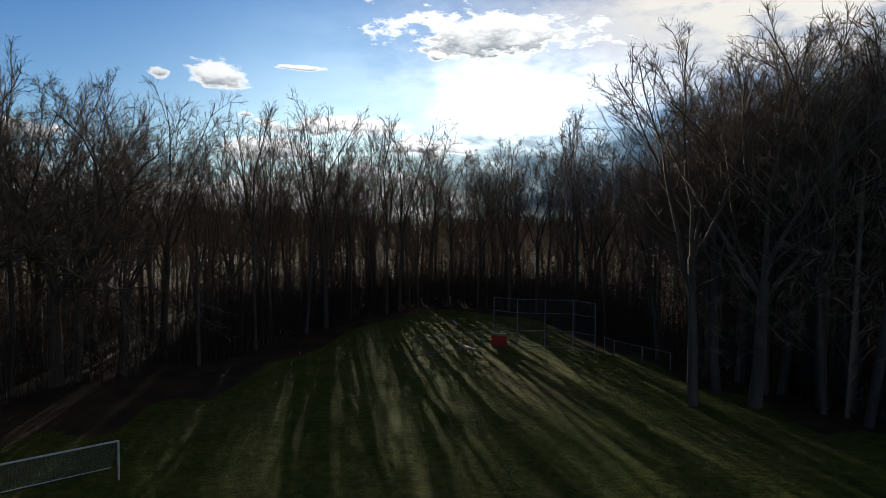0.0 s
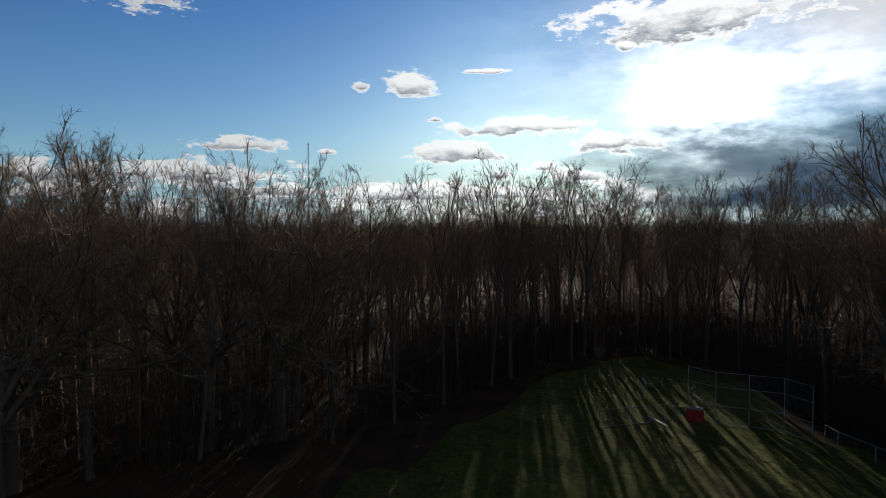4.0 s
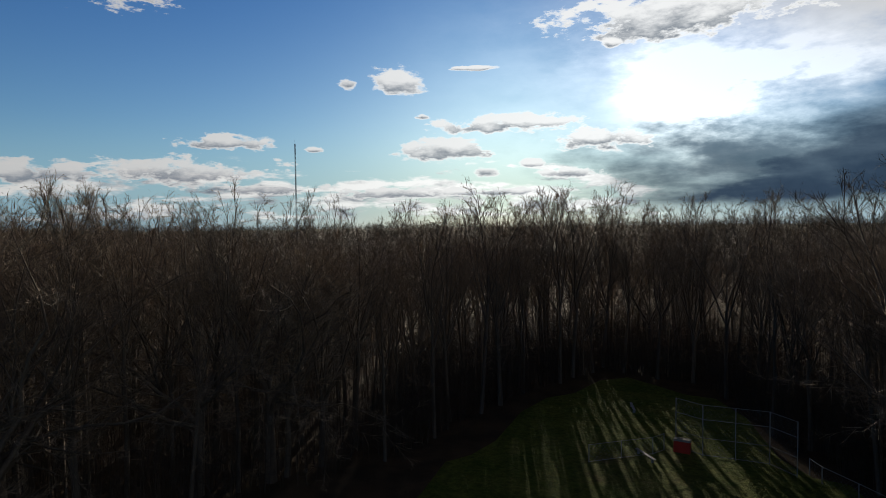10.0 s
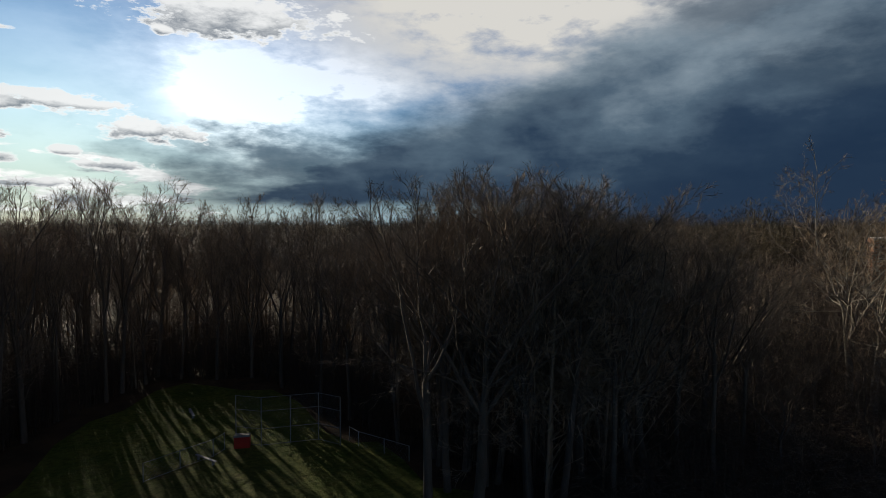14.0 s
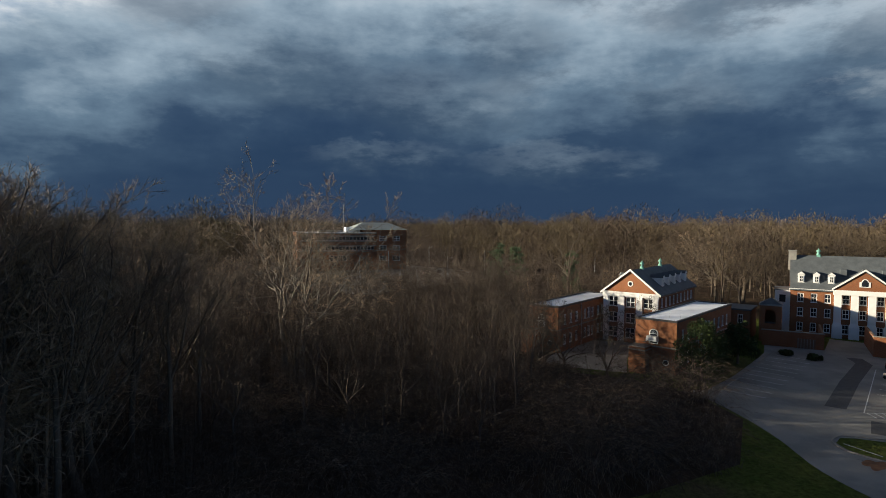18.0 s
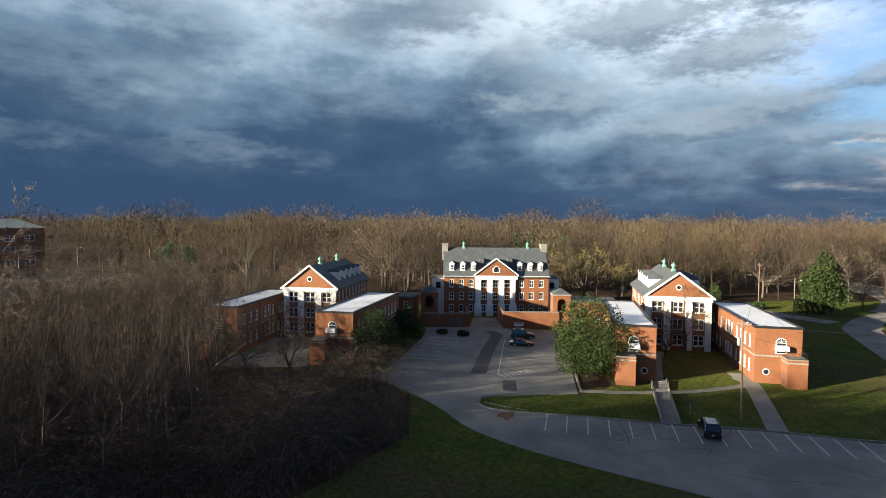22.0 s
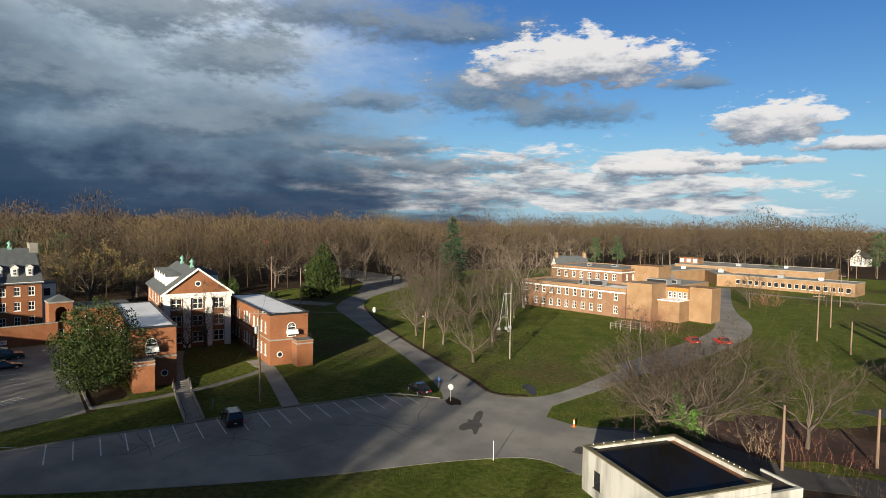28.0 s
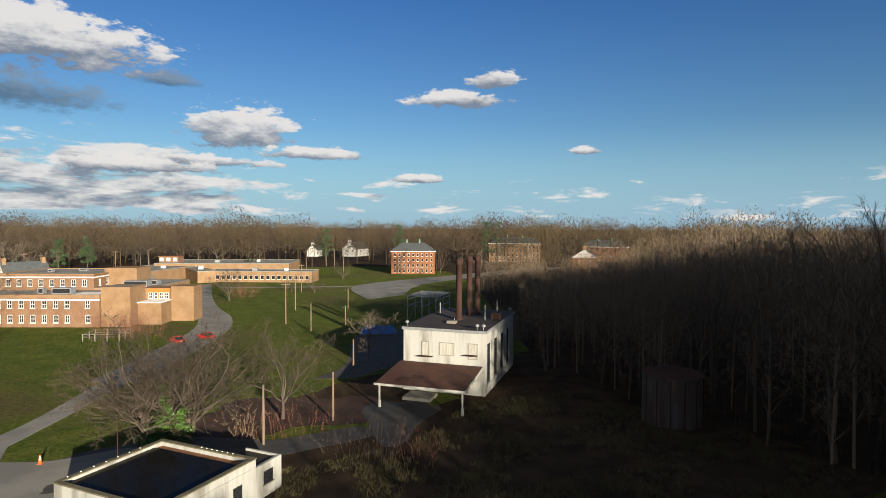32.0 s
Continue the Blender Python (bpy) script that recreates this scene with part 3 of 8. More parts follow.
def join(*parts_):
    V, F, n = [], [], 0
    for v, f in parts_:
        V.append(v)
        F.append(f + n)
        n += len(v)
    return np.concatenate(V), np.concatenate(F)


def grow(seed, height, radius, fork=0.35, leaders=4, splay=0.42, limbs=9, subs=5, twigs=6, width=0.022, wild=0.12, low=8, droop=0.0, reach=1.0, open_=1.0):
    """A bare tree that forks into rising leaders: (trunk tubes), (limb tubes), (twig blades)."""
    rng = np.random.default_rng(seed)
    trunk, limb, twig = [], [], []

    def unit(v):
        return v / max(np.linalg.norm(v), 1e-6)

    def shoot(p, d, length, r0, r1, steps, bend, up, store):
        """A bent, tapering branch; gives its points, directions and radii."""
        pts, dirs, rr = [p], [d], r1 + (r0 - r1) * (1 - np.linspace(0, 1, steps + 1)) ** 1.35
        for i in range(steps):
            d = unit(d + rng.normal(size=3) * bend + np.array([0, 0, up]))
            pts.append(pts[-1] + d * length / steps)
            dirs.append(d)
            store.append([*pts[-2], *pts[-1], rr[i], rr[i + 1]])
        return pts, dirs, rr

    def along(line, g):
        pts, dirs, rr = line
        x = g * (len(pts) - 1)
        i = min(int(x), len(pts) - 2)
        return pts[i] + (pts[i + 1] - pts[i]) * (x - i), dirs[i + 1], rr[i] + (rr[i + 1] - rr[i]) * (x - i)

    def aside(d, angle, out):
        """A direction at an angle from d, leaning towards `out`."""
        q = unit(rng.normal(size=3) + out)
        q = unit(q - d * np.dot(q, d))
        return unit(d * math.cos(angle) + q * math.sin(angle))

    def fray(p, d, length):
        e = unit(d + rng.normal(size=3) * 0.45 + np.array([0, 0, 0.12 - droop]))
        q = p + e * length * rng.uniform(0.6, 1.2)
        twig.append([*p, *q, width])
        for _ in range(2):
            g = unit(e + rng.normal(size=3) * 0.6)
            o = p + (q - p) * rng.uniform(0.2, 0.8)
            twig.append([*o, *(o + g * length * rng.uniform(0.35, 0.65)), width * 0.75])

    def clothe(line, length, count, g0):
        """Side branches with twigs along a branch."""
        for k in range(count):
            g = g0 + (1.0 - g0) * (k + rng.uniform(0.2, 1.0)) / count
            p, d, r = along(line, min(g, 1.0))
            e = aside(d, rng.uniform(0.35, 0.85) if g < 0.97 else 0.15, np.array([0, 0, 0.35 - droop]))
            l = length * (0.42 * (1 - g) + 0.24) * rng.uniform(0.75, 1.2)
            sub = shoot(p, e, l, max(r * 0.55, 0.0008 * height), 0.0005 * height, 2, wild * 1.8, 0.05 - droop * 0.5, limb)
            for _ in range(twigs):
                p, d, _r = along(sub, rng.uniform(0.15, 1.0))
                fray(p, d, 0.028 * height + 0.10 * l)

    top = fork * height
    stem = shoot(np.zeros(3), unit(np.array([rng.normal() * 0.05, rng.normal() * 0.05, 1.0])), top, radius * 1.2, radius * 0.8, 4, 0.04, 0.15, trunk)
    turn = rng.uniform(0, 6.28)
    for i in range(leaders):
        g = 1.0 if i < 2 else rng.uniform(0.72, 1.0)
        p, d, r = along(stem, g)
        a = turn + i * 6.283 / leaders + rng.uniform(-0.4, 0.4)
        tilt = splay * (0.15 if i == 0 else rng.uniform(0.6, 1.1))
        e = np.array([math.sin(tilt) * math.cos(a), math.sin(tilt) * math.sin(a), math.cos(tilt)])
        length = (height - p[2]) * (1.0 if i == 0 else rng.uniform(0.80, 1.02))
        line = shoot(p, e, length, r * (0.72 if leaders < 4 else 0.6), 0.0012 * height, 8, wild, 0.07, trunk)
        for k in range(limbs):
            g = 0.06 + 0.92 * (k + rng.uniform(0.1, 0.9)) / limbs
            p, d, r = along(line, g)
            out = np.array([p[0], p[1], 0]) / (0.2 * height) + np.array([0, 0, 0.15 - droop])
            f = aside(d, rng.uniform(0.55, 1.0) * (1.12 - 0.45 * g) * open_, out * 1.4)
            l = length * (0.42 * (1 - g) + 0.17) * rng.uniform(0.65, 1.2) * reach
            br = shoot(p, f, l, max(r * 0.5, 0.0014 * height), 0.0007 * height, 4, wild * 1.5, 0.10 - droop * 0.5, limb)
            clothe(br, l, subs, 0.22)
        clothe(line, length * 0.30, 4, 0.82)
    for _ in range(low):
        p, d, r = along(stem, rng.uniform(0.3, 0.95))
        a = rng.uniform(0, 6.28)
        l = height * rng.uniform(0.06, 0.15)
        br = shoot(p, unit(np.array([math.cos(a), math.sin(a), 0.4])), l, 0.0016 * height, 0.0006 * height, 3, wild * 1.5, 0.05, limb)
        clothe(br, l, 3, 0.3)
    return np.array(trunk), np.array(limb), np.array(twig), rng


def tree_meshes(name, bark, fine, **kw):
    t, l, w, rng = grow(**kw)
    return mesh_from(name + "_trunk", *join(tubes(t, 7), tubes(l[l[:, 6] > 0.05], 4), tubes(l[l[:, 6] <= 0.05], 3)), bark), mesh_from(name + "_crown", *blades(w, rng), fine)


KINDS = [tree_meshes("wood_tree", M["bark"], M["twig"], seed=s, height=25.0, radius=r, fork=f, leaders=n, splay=sp, limbs=8, subs=5, twigs=7, width=0.031, low=7, wild=0.095, open_=0.72)
         for s, r, f, n, sp in ((1, 0.28, 0.42, 4, 0.55), (2, 0.22, 0.50, 4, 0.45), (3, 0.34, 0.36, 5, 0.65), (4, 0.20, 0.52, 3, 0.40), (5, 0.30, 0.32, 5, 0.60), (6, 0.25, 0.45, 4, 0.50))]
BROAD = [tree_meshes("broad_tree", M["bark"], M["lawntwig"], seed=s, height=12.0, radius=0.22, fork=0.18, leaders=7, splay=0.85, limbs=8, subs=6, twigs=8, width=0.026, wild=0.26, low=1, reach=1.15)
         for s in (21, 22, 23)]
PALE = [tree_meshes("pale_tree", M["palebark"], M["twig"], seed=s, height=24.0, radius=0.34, fork=0.32, leaders=5, splay=0.75, limbs=9, subs=6, twigs=10, width=0.038, wild=0.2, low=5, reach=1.3, open_=1.1) for s in (31, 32)]
SPREAD = [tree_meshes("spreading_tree", M["bark"], M["twig"], seed=s, height=24.0, radius=0.40, fork=0.30, leaders=7, splay=1.0, limbs=9, subs=6, twigs=8, width=0.032, wild=0.24, low=6, reach=1.1) for s in (35, 36)]
YOUNG = [tree_meshes("young_tree", M["bark"], M["brush"], seed=s, height=13.0, radius=0.15, fork=f, leaders=n, splay=0.72, limbs=7, subs=5, twigs=6, width=0.030, wild=0.2, low=6, reach=1.25, open_=1.15) for s, f, n in ((51, 0.30, 4), (52, 0.42, 3), (53, 0.22, 5), (54, 0.36, 3))]
EDGE = [tree_meshes("edge_tree", M["bark"], M["edgetwig"], seed=s, height=25.0, radius=0.34, fork=f, leaders=5, splay=sp, limbs=8, subs=5, twigs=8, width=0.055, wild=0.2, low=3, reach=1.35, open_=1.15) for s, f, sp in ((61, 0.28, 1.0), (62, 0.33, 0.85), (63, 0.26, 1.15), (64, 0.36, 0.8))]
RN = np.random.default_rng(77)


def top_of(kind):
    return max(max(v.co.z for v in me.vertices) for me in kind)



def plant(kind, x, y, scale, label, category="tree", group="", turn=None, wide=1.0, name="bare_tree", z=0.0):
    m = pose(x, y, z - 0.05, 0, 0, RN.uniform(0, 360) if turn is None else turn)
    ob = thing(name, m, label, category, group)
    ob.scale = (scale * wide, scale * wide, scale)
    for me, nm in zip(kind, ("trunk", "crown")):
        part(nm, me, None, ob)
    return ob


def inside(x, y, poly):
    x, y = np.asarray(x), np.asarray(y)
    c = np.zeros(x.shape, bool)
    for (x0, y0), (x1, y1) in zip(poly, poly[1:] + poly[:1]):
        c ^= ((y0 > y) != (y1 > y)) & (x < (x1 - x0) * (y - y0) / (y1 - y0 + 1e-9) + x0)
    return c


def edge_of_wood(az):
    """How far off the wood begins, by direction (degrees anticlockwise from +y)."""
    a = [-180, -170, -160, -150, -143, -138, -130, -118, -108, -100, -95, -90, -84, -75, -60, -45, -32, -25, -18, -10, -4, 5, 14, 22, 32, 42, 60, 80, 100, 125, 140, 150, 156, 160, 164, 170, 180]
    d = [350, 345, 340, 300, 250, 225, 205, 190, 178, 172, 165, 150, 100, 60, 50, 48, 48, 52, 60, 72, 92, 96, 78, 62, 54, 52, 54, 60, 60, 66, 76, 88, 100, 160, 300, 345, 350]
    return np.interp(az, a, d)


def wood_height(az):
    """Tree tops of the first rows, by direction."""
    return np.interp(az, [-60, -52, -46, -41, -38, -30, -24, -19, -16, -8, 0, 16, 22, 40, 60, 90, 130, 140, 148, 153, 162], [15, 18.5, 26, 25, 27, 30, 30, 28, 27, 28.5, 30.5, 30, 28, 29, 29, 28, 25, 22.5, 18, 16, 14])


def scatter(count, r0, r1, rng, az0=-180.0, az1=180.0, extra=0.0):
    az = rng.uniform(az0, az1, count)
    r = np.sqrt(rng.uniform(r0 * r0, r1 * r1, count))
    keep = r > edge_of_wood(az) + extra
    az, r = az[keep], r[keep]
    return -np.sin(np.radians(az)) * r, np.cos(np.radians(az)) * r, az, r


OFFICE_LOT = [(172, 84), (262, 52), (300, 125), (235, 150), (180, 122)]
NO_TREES = [OFFICE_LOT, [(225, 160), (240, 115), (335, 95), (350, 150), (300, 190)], [(95, 26), (170, 0), (168, -75), (95, -90)], [(-70, -300), (-20, -270), (10, -345), (-90, -350)]]


def free(x, y):
    ok = np.ones(len(x), bool)
    for p in NO_TREES:
        ok &= ~inside(x, y, p)
    return ok


def young(az, r):
    """Low young growth: the thicket between the field and the halls."""
    return (az < -40) & (az > -96) & (r < 215)


def lumpy(seed, twigs, width, base=0.22, radius=0.36, limbs=12, trunk=0.007, long=0.055, rise=0.4):
    """A light bare tree one metre high: fine twigs that fan out and up from the limbs into a rounded crown with bulges."""
    rng = np.random.default_rng(seed)
    lean = rng.normal(size=2) * 0.03
    t = np.array([[0, 0, 0, lean[0] * 0.5, lean[1] * 0.5, 0.45, trunk, trunk * 0.8], [lean[0] * 0.5, lean[1] * 0.5, 0.45, lean[0], lean[1], 0.86, trunk * 0.8, trunk * 0.25]])
    mid, tall = base + (1 - base) * 0.50, (1 - base) * 0.5
    knob = rng.normal(size=(9, 3)) + np.array([0, 0, 0.4])
    knob /= np.linalg.norm(knob, axis=1, keepdims=True)
    d = rng.normal(size=(twigs, 3)) + np.array([0, 0, 0.25])
    d /= np.linalg.norm(d, axis=1, keepdims=True)
    bulge = 0.80 + 0.24 * np.clip((d @ knob.T).max(1, keepdims=True) * 1.9 - 0.85, -0.6, 1.0)
    rho = bulge * rng.uniform(0.16, 1.0, (twigs, 1)) ** 0.42
    p = d * rho * np.array([radius, radius, tall]) * 1.0
    p[:, 2] = np.where(p[:, 2] < 0, p[:, 2] * 0.9, p[:, 2])
    p += np.array([lean[0] * 0.7, lean[1] * 0.7, mid])
    foot = np.array([lean[0] * 0.5, lean[1] * 0.5, mid - 0.16])
    w = p - foot
    w /= np.linalg.norm(w, axis=1, keepdims=True)
    w = w + rng.normal(size=w.shape) * 0.55 + np.array([0, 0, rise * 0.3])
    w /= np.linalg.norm(w, axis=1, keepdims=True)
    l = long * rng.uniform(0.55, 1.35, (twigs, 1))
    fine = np.concatenate([p - w * l, p, width * rng.uniform(0.6, 1.3, (twigs, 1))], 1)
    big = []
    for i in range(limbs):
        e = p[rng.integers(twigs)]
        h = max(base * 0.75, e[2] - 0.55 * math.hypot(e[0], e[1]) - rng.uniform(0.12, 0.3))
        o = np.array([lean[0] * h, lean[1] * h, h])
        m = (o + e) / 2 + np.array([0, 0, -0.03]) + rng.normal(size=3) * 0.015
        big += [[*o, *m, trunk * 0.6], [*m, *e, trunk * 0.45]]
    return join(tubes(t, 3), blades(np.concatenate([fine, np.array(big)]), rng))


def wood_of(name, tmpl_seeds, count, r0, r1, rng, mats, label, size, az0=-180.0, az1=180.0, height=24.0, jitter=0.16, only=None, apart=0.0):
    """Many bare trees in one mesh, from a few light patterns; mats is one material or several shared out tree by tree."""
    mats = mats if isinstance(mats, list) else [mats]
    tmpl = [lumpy(s, **size) for s in tmpl_seeds]
    x, y, az, r = scatter(count, r0, r1, rng, az0, az1)
    ok = free(x, y)
    if only is not None:
        ok &= only(az, r)
    x, y, az, r = x[ok], y[ok], az[ok], r[ok]
    cells, ok = {}, np.ones(len(x), bool)
    for i in range(len(x)):
        cx, cy = int(x[i] // apart) if apart else i, int(y[i] // apart) if apart else i
        near = [q for u in (-1, 0, 1) for v in (-1, 0, 1) for q in cells.get((cx + u, cy + v), ())]
        ok[i] = all((x[i] - a) ** 2 + (y[i] - b) ** 2 > apart * apart for a, b in near)
        if ok[i]:
            cells.setdefault((cx, cy), []).append((x[i], y[i]))
    x, y, az, r = x[ok], y[ok], az[ok], r[ok]
    VS, FS, MS, n = [], [], [], 0
    for i in range(len(x)):
        V, F = tmpl[rng.integers(len(tmpl))]
        h = height(az[i], r[i]) if callable(height) else height
        h *= 1 + float(np.clip(rng.normal() * jitter, -0.4, 0.2)) + 0.30 * noise.noise((x[i] * 0.016, y[i] * 0.016, 3.0))
        a = rng.uniform(0, 2 * np.pi)
        c, s_ = math.cos(a), math.sin(a)
        w = rng.uniform(0.85, 1.2)
        R = np.array([[c * w, -s_ * w, 0], [s_ * w, c * w, 0], [0, 0, 1]]) * h
        VS.append(V @ R.T + np.array([x[i], y[i], -0.1]))
        FS.append(F + n)
        MS.append(np.full(len(F), rng.integers(len(mats)), np.int32))
        n += len(V)
    me = mesh_from(name, np.concatenate(VS), np.concatenate(FS), mats[0])
    for m in mats[1:]:
        me.materials.append(m)
    me.polygons.foreach_set("material_index", np.concatenate(MS))
    return tagged(new(name, me), label, "woods", kind="stuff")


def behind(a, r):
    """Tree heights further into the wood: a thin belt ahead, where the sky shows through the trunks, higher to the sides."""
    return float(np.interp(a, [-42, -17, -8, -3, 8, 12, 18, 40, 60, 125, 140, 148, 153, 162], [22, 21, 17, 15.5, 15.5, 19, 21, 23, 25, 25, 22.5, 18, 16, 14]))


def distant(a, r):
    if 146 < a < 165 and r < 330:
        return 14.0
    if -17 < a < 75:
        return min(26.0, 12.0 + 0.024 * r)
    return (28.0 if abs(a) > 145 and r > 290 else 26.0) if r > 230 else 21.0


def build_woods():
    rng = np.random.default_rng(5)
    # nearest rows of the wood round the playing field, tree by tree
    x, y, az, r = scatter(1300, 44, 118, rng, -38, 76)
    order = np.argsort(r - edge_of_wood(az))
    taken = []
    for i in order:
        if len(taken) >= 165:
            break
        if all((x[i] - a) ** 2 + (y[i] - b) ** 2 > 3.6 ** 2 for a, b in taken):
            taken.append((x[i], y[i]))
            k = KINDS[rng.integers(len(KINDS))]
            h = float(wood_height(az[i])) / top_of(k) * (rng.uniform(0.92, 1.02) if rng.random() < 0.32 else rng.uniform(0.73, 0.86))
            plant(k, x[i], y[i], h, "tall bare grey-brown tree at the edge of the playing field", group="trees round the field", name="wood_tree")
    fine = dict(twigs=640, width=0.0032, base=0.16, radius=0.27, limbs=16, long=0.055)
    wood_of("wood_behind_field", (51, 52, 53, 54), 1200, 56, 200, rng, [M["darktwig"], M["twig"]], "dense bare winter wood behind the field", fine, az0=-42, az1=162, height=behind, jitter=0.08, only=lambda a, r: ~young(a, r))
    # out of view: tall dense trees added to keep sun off the clearing
    wood_of("wood_west", (55, 56, 57), 620, 52, 150, rng, [M["darktwig"], M["brush"]], "dense bare wood beside the field", dict(twigs=260, width=0.013, base=0.12, radius=0.34, limbs=8), az0=79, az1=112, height=37.0, jitter=0.06)
    far = [M["fartwig"], M["goldtwig"], M["redfar"]]
    crisp = dict(twigs=1400, width=0.0060, base=0.07, radius=0.37, limbs=12, trunk=0.008, long=0.050)
    light = dict(twigs=420, width=0.0115, base=0.06, radius=0.38, limbs=5, trunk=0.007, long=0.046)
    wood_of("wood_middle", (101, 102, 103, 104, 105, 106), 1500, 160, 300, rng, far, "brown bare winter woods behind the halls", crisp, height=lambda a, r: 14.0 if 146 < a < 165 else 26.0 if r > 230 else 22.0, only=lambda a, r: ~young(a, r) & (np.abs(a + 60) < 110) & (a < -17), apart=9.0)
    wood_of("wood_far", (61, 62, 63, 64, 65, 66, 67, 68), 4200, 165, 520, rng, far, "brown bare winter woods in the distance", light, jitter=0.09, height=distant, only=lambda a, r: ~young(a, r) & ((r > 300) | (np.abs(a + 60) >= 110) | (a > -17)), apart=9.0)
    faint = dict(twigs=90, width=0.024, base=0.15, radius=0.46, limbs=1, trunk=0.006, long=0.075)
    wood_of("wood_horizon", (71, 72, 73, 74), 3500, 470, 1500, rng, far, "brown bare woods reaching the horizon", faint, height=27.0, jitter=0.08)
    wood_of("young_wood", (81, 82, 83, 84), 300, 52, 215, rng, [M["brush"], M["brush"], M["twig"]], "thicket of young bare trees", dict(twigs=360, width=0.0072, base=0.12, radius=0.32, limbs=14, long=0.08), az0=-96, az1=-40, only=young,
            height=lambda a, r: 4.5 + 5.5 * math.exp(-((a + 42) / 10) ** 2) + 0.034 * max(0.0, r - 60), jitter=0.28)
    wood_of("wood_clump", (91, 92, 93, 94), 36, 48, 76, rng, [M["twig"], M["darktwig"]], "rounded mass of tall fine-twigged bare trees", dict(twigs=1500, width=0.0024, base=0.10, radius=0.30, limbs=24, long=0.055), az0=-40, az1=-20,
            height=lambda a, r: float(wood_height(a)) * 0.86, jitter=0.05)
    # spreading trees that stand a little above the rest
    for x, y, h, k in ((-41.5, 25.0, 28.0, 0), (-46.0, 29.0, 27.0, 1), (-38.5, 41.0, 28.0, 1), (-34.0, 45.5, 27.5, 0), ):
        plant(SPREAD[k], x, y, h / top_of(SPREAD[k]), "tall spreading bare tree that stands above the wood", group="trees round the field", wide=1.1)
    # the tall dome of trees beside the field
    for i in range(26):
        a, r = -20.0 - 21.0 * (i * 0.618 % 1.0), 47.0 + i * 0.9
        k = KINDS[i % 6]
        plant(k, -math.sin(radians(a)) * r, math.cos(radians(a)) * r, float(wood_height(a)) / top_of(k) * rng.uniform(0.93, 1.03), "tall fine-twigged bare tree in a rounded clump", group="trees round the field", wide=1.25, name="wood_tree")
    for i in range(9):
        a, r = -41.0 - 1.1 * i, 56.0 + (i * 0.618 % 1.0) * 22.0
        k = KINDS[(i * 5 + 2) % 6]
        plant(k, -math.sin(radians(a)) * r, math.cos(radians(a)) * r, float(wood_height(a)) / top_of(k) * rng.uniform(0.9, 1.0), "tall bare tree at the end of the clump", group="trees round the field", wide=1.2, name="wood_tree")
    # upright young trees in the thicket before the halls
    put = []
    while len(put) < 130:
        az, r = rng.uniform(-91, -44), math.sqrt(rng.uniform(60 ** 2, 128 ** 2))
        x, y = -math.sin(radians(az)) * r, math.cos(radians(az)) * r
        if free(np.array([x]), np.array([y]))[0] and r > edge_of_wood(az) - 4 and all((x - a) ** 2 + (y - b) ** 2 > 12 for a, b in put):
            put.append((x, y))
            plant(YOUNG[rng.integers(4)], x, y, rng.uniform(0.65, 1.15) * (1.0 if az < -52 else 1.2), "slender bare tree in the brown thicket", group="trees in the thicket", name="young_tree")
    put = []
    while len(put) < 60:
        az, r = rng.uniform(-90, -56), rng.uniform(112, 172)
        x, y = -math.sin(radians(az)) * r, math.cos(radians(az)) * r
        if free(np.array([x]), np.array([y]))[0] and all((x - a) ** 2 + (y - b) ** 2 > 20 for a, b in put):
            put.append((x, y))
            plant(YOUNG[rng.integers(4)], x, y, rng.uniform(0.95, 1.4), "bare tree between the thicket and the car park", group="trees in the thicket", name="young_tree", wide=1.15)
    # upright trees at the edge of the wood beyond the tank
    put = []
    while len(put) < 66:
        az = rng.uniform(122, 162)
        r = edge_of_wood(az) - 2 + 46 * rng.random() ** 1.2
        x, y = -math.sin(radians(az)) * r, math.cos(radians(az)) * r
        if (x + 45.6) ** 2 + (y + 62.6) ** 2 > 36 and all((x - a) ** 2 + (y - b) ** 2 > 12 for a, b in put):
            put.append((x, y))
            k = KINDS[rng.integers(6)]
            plant(k, x, y, float(wood_height(az)) / top_of(k) * rng.uniform(0.85, 1.1), "slender bare tree in the dark wood beside the clearing", group="trees in the dark wood", name="slender_tree")
    # the first rows of the woods behind the halls and lawns
    put = []
    while len(put) < 84:
        az = rng.uniform(-178, -80)
        r = edge_of_wood(az) + 4 + 60 * rng.random() ** 1.3
        x, y = -math.sin(radians(az)) * r, math.cos(radians(az)) * r
        if free(np.array([x]), np.array([y]))[0] and r > 160 and all((x - a) ** 2 + (y - b) ** 2 > 90 for a, b in put):
            put.append((x, y))
            plant(EDGE[rng.integers(4)], x, y, rng.uniform(0.72, 1.08), "tall bare tree at the edge of the far woods", group="trees at the edge of the far woods", name="woodland_tree", wide=rng.uniform(1.0, 1.3))


build_woods()


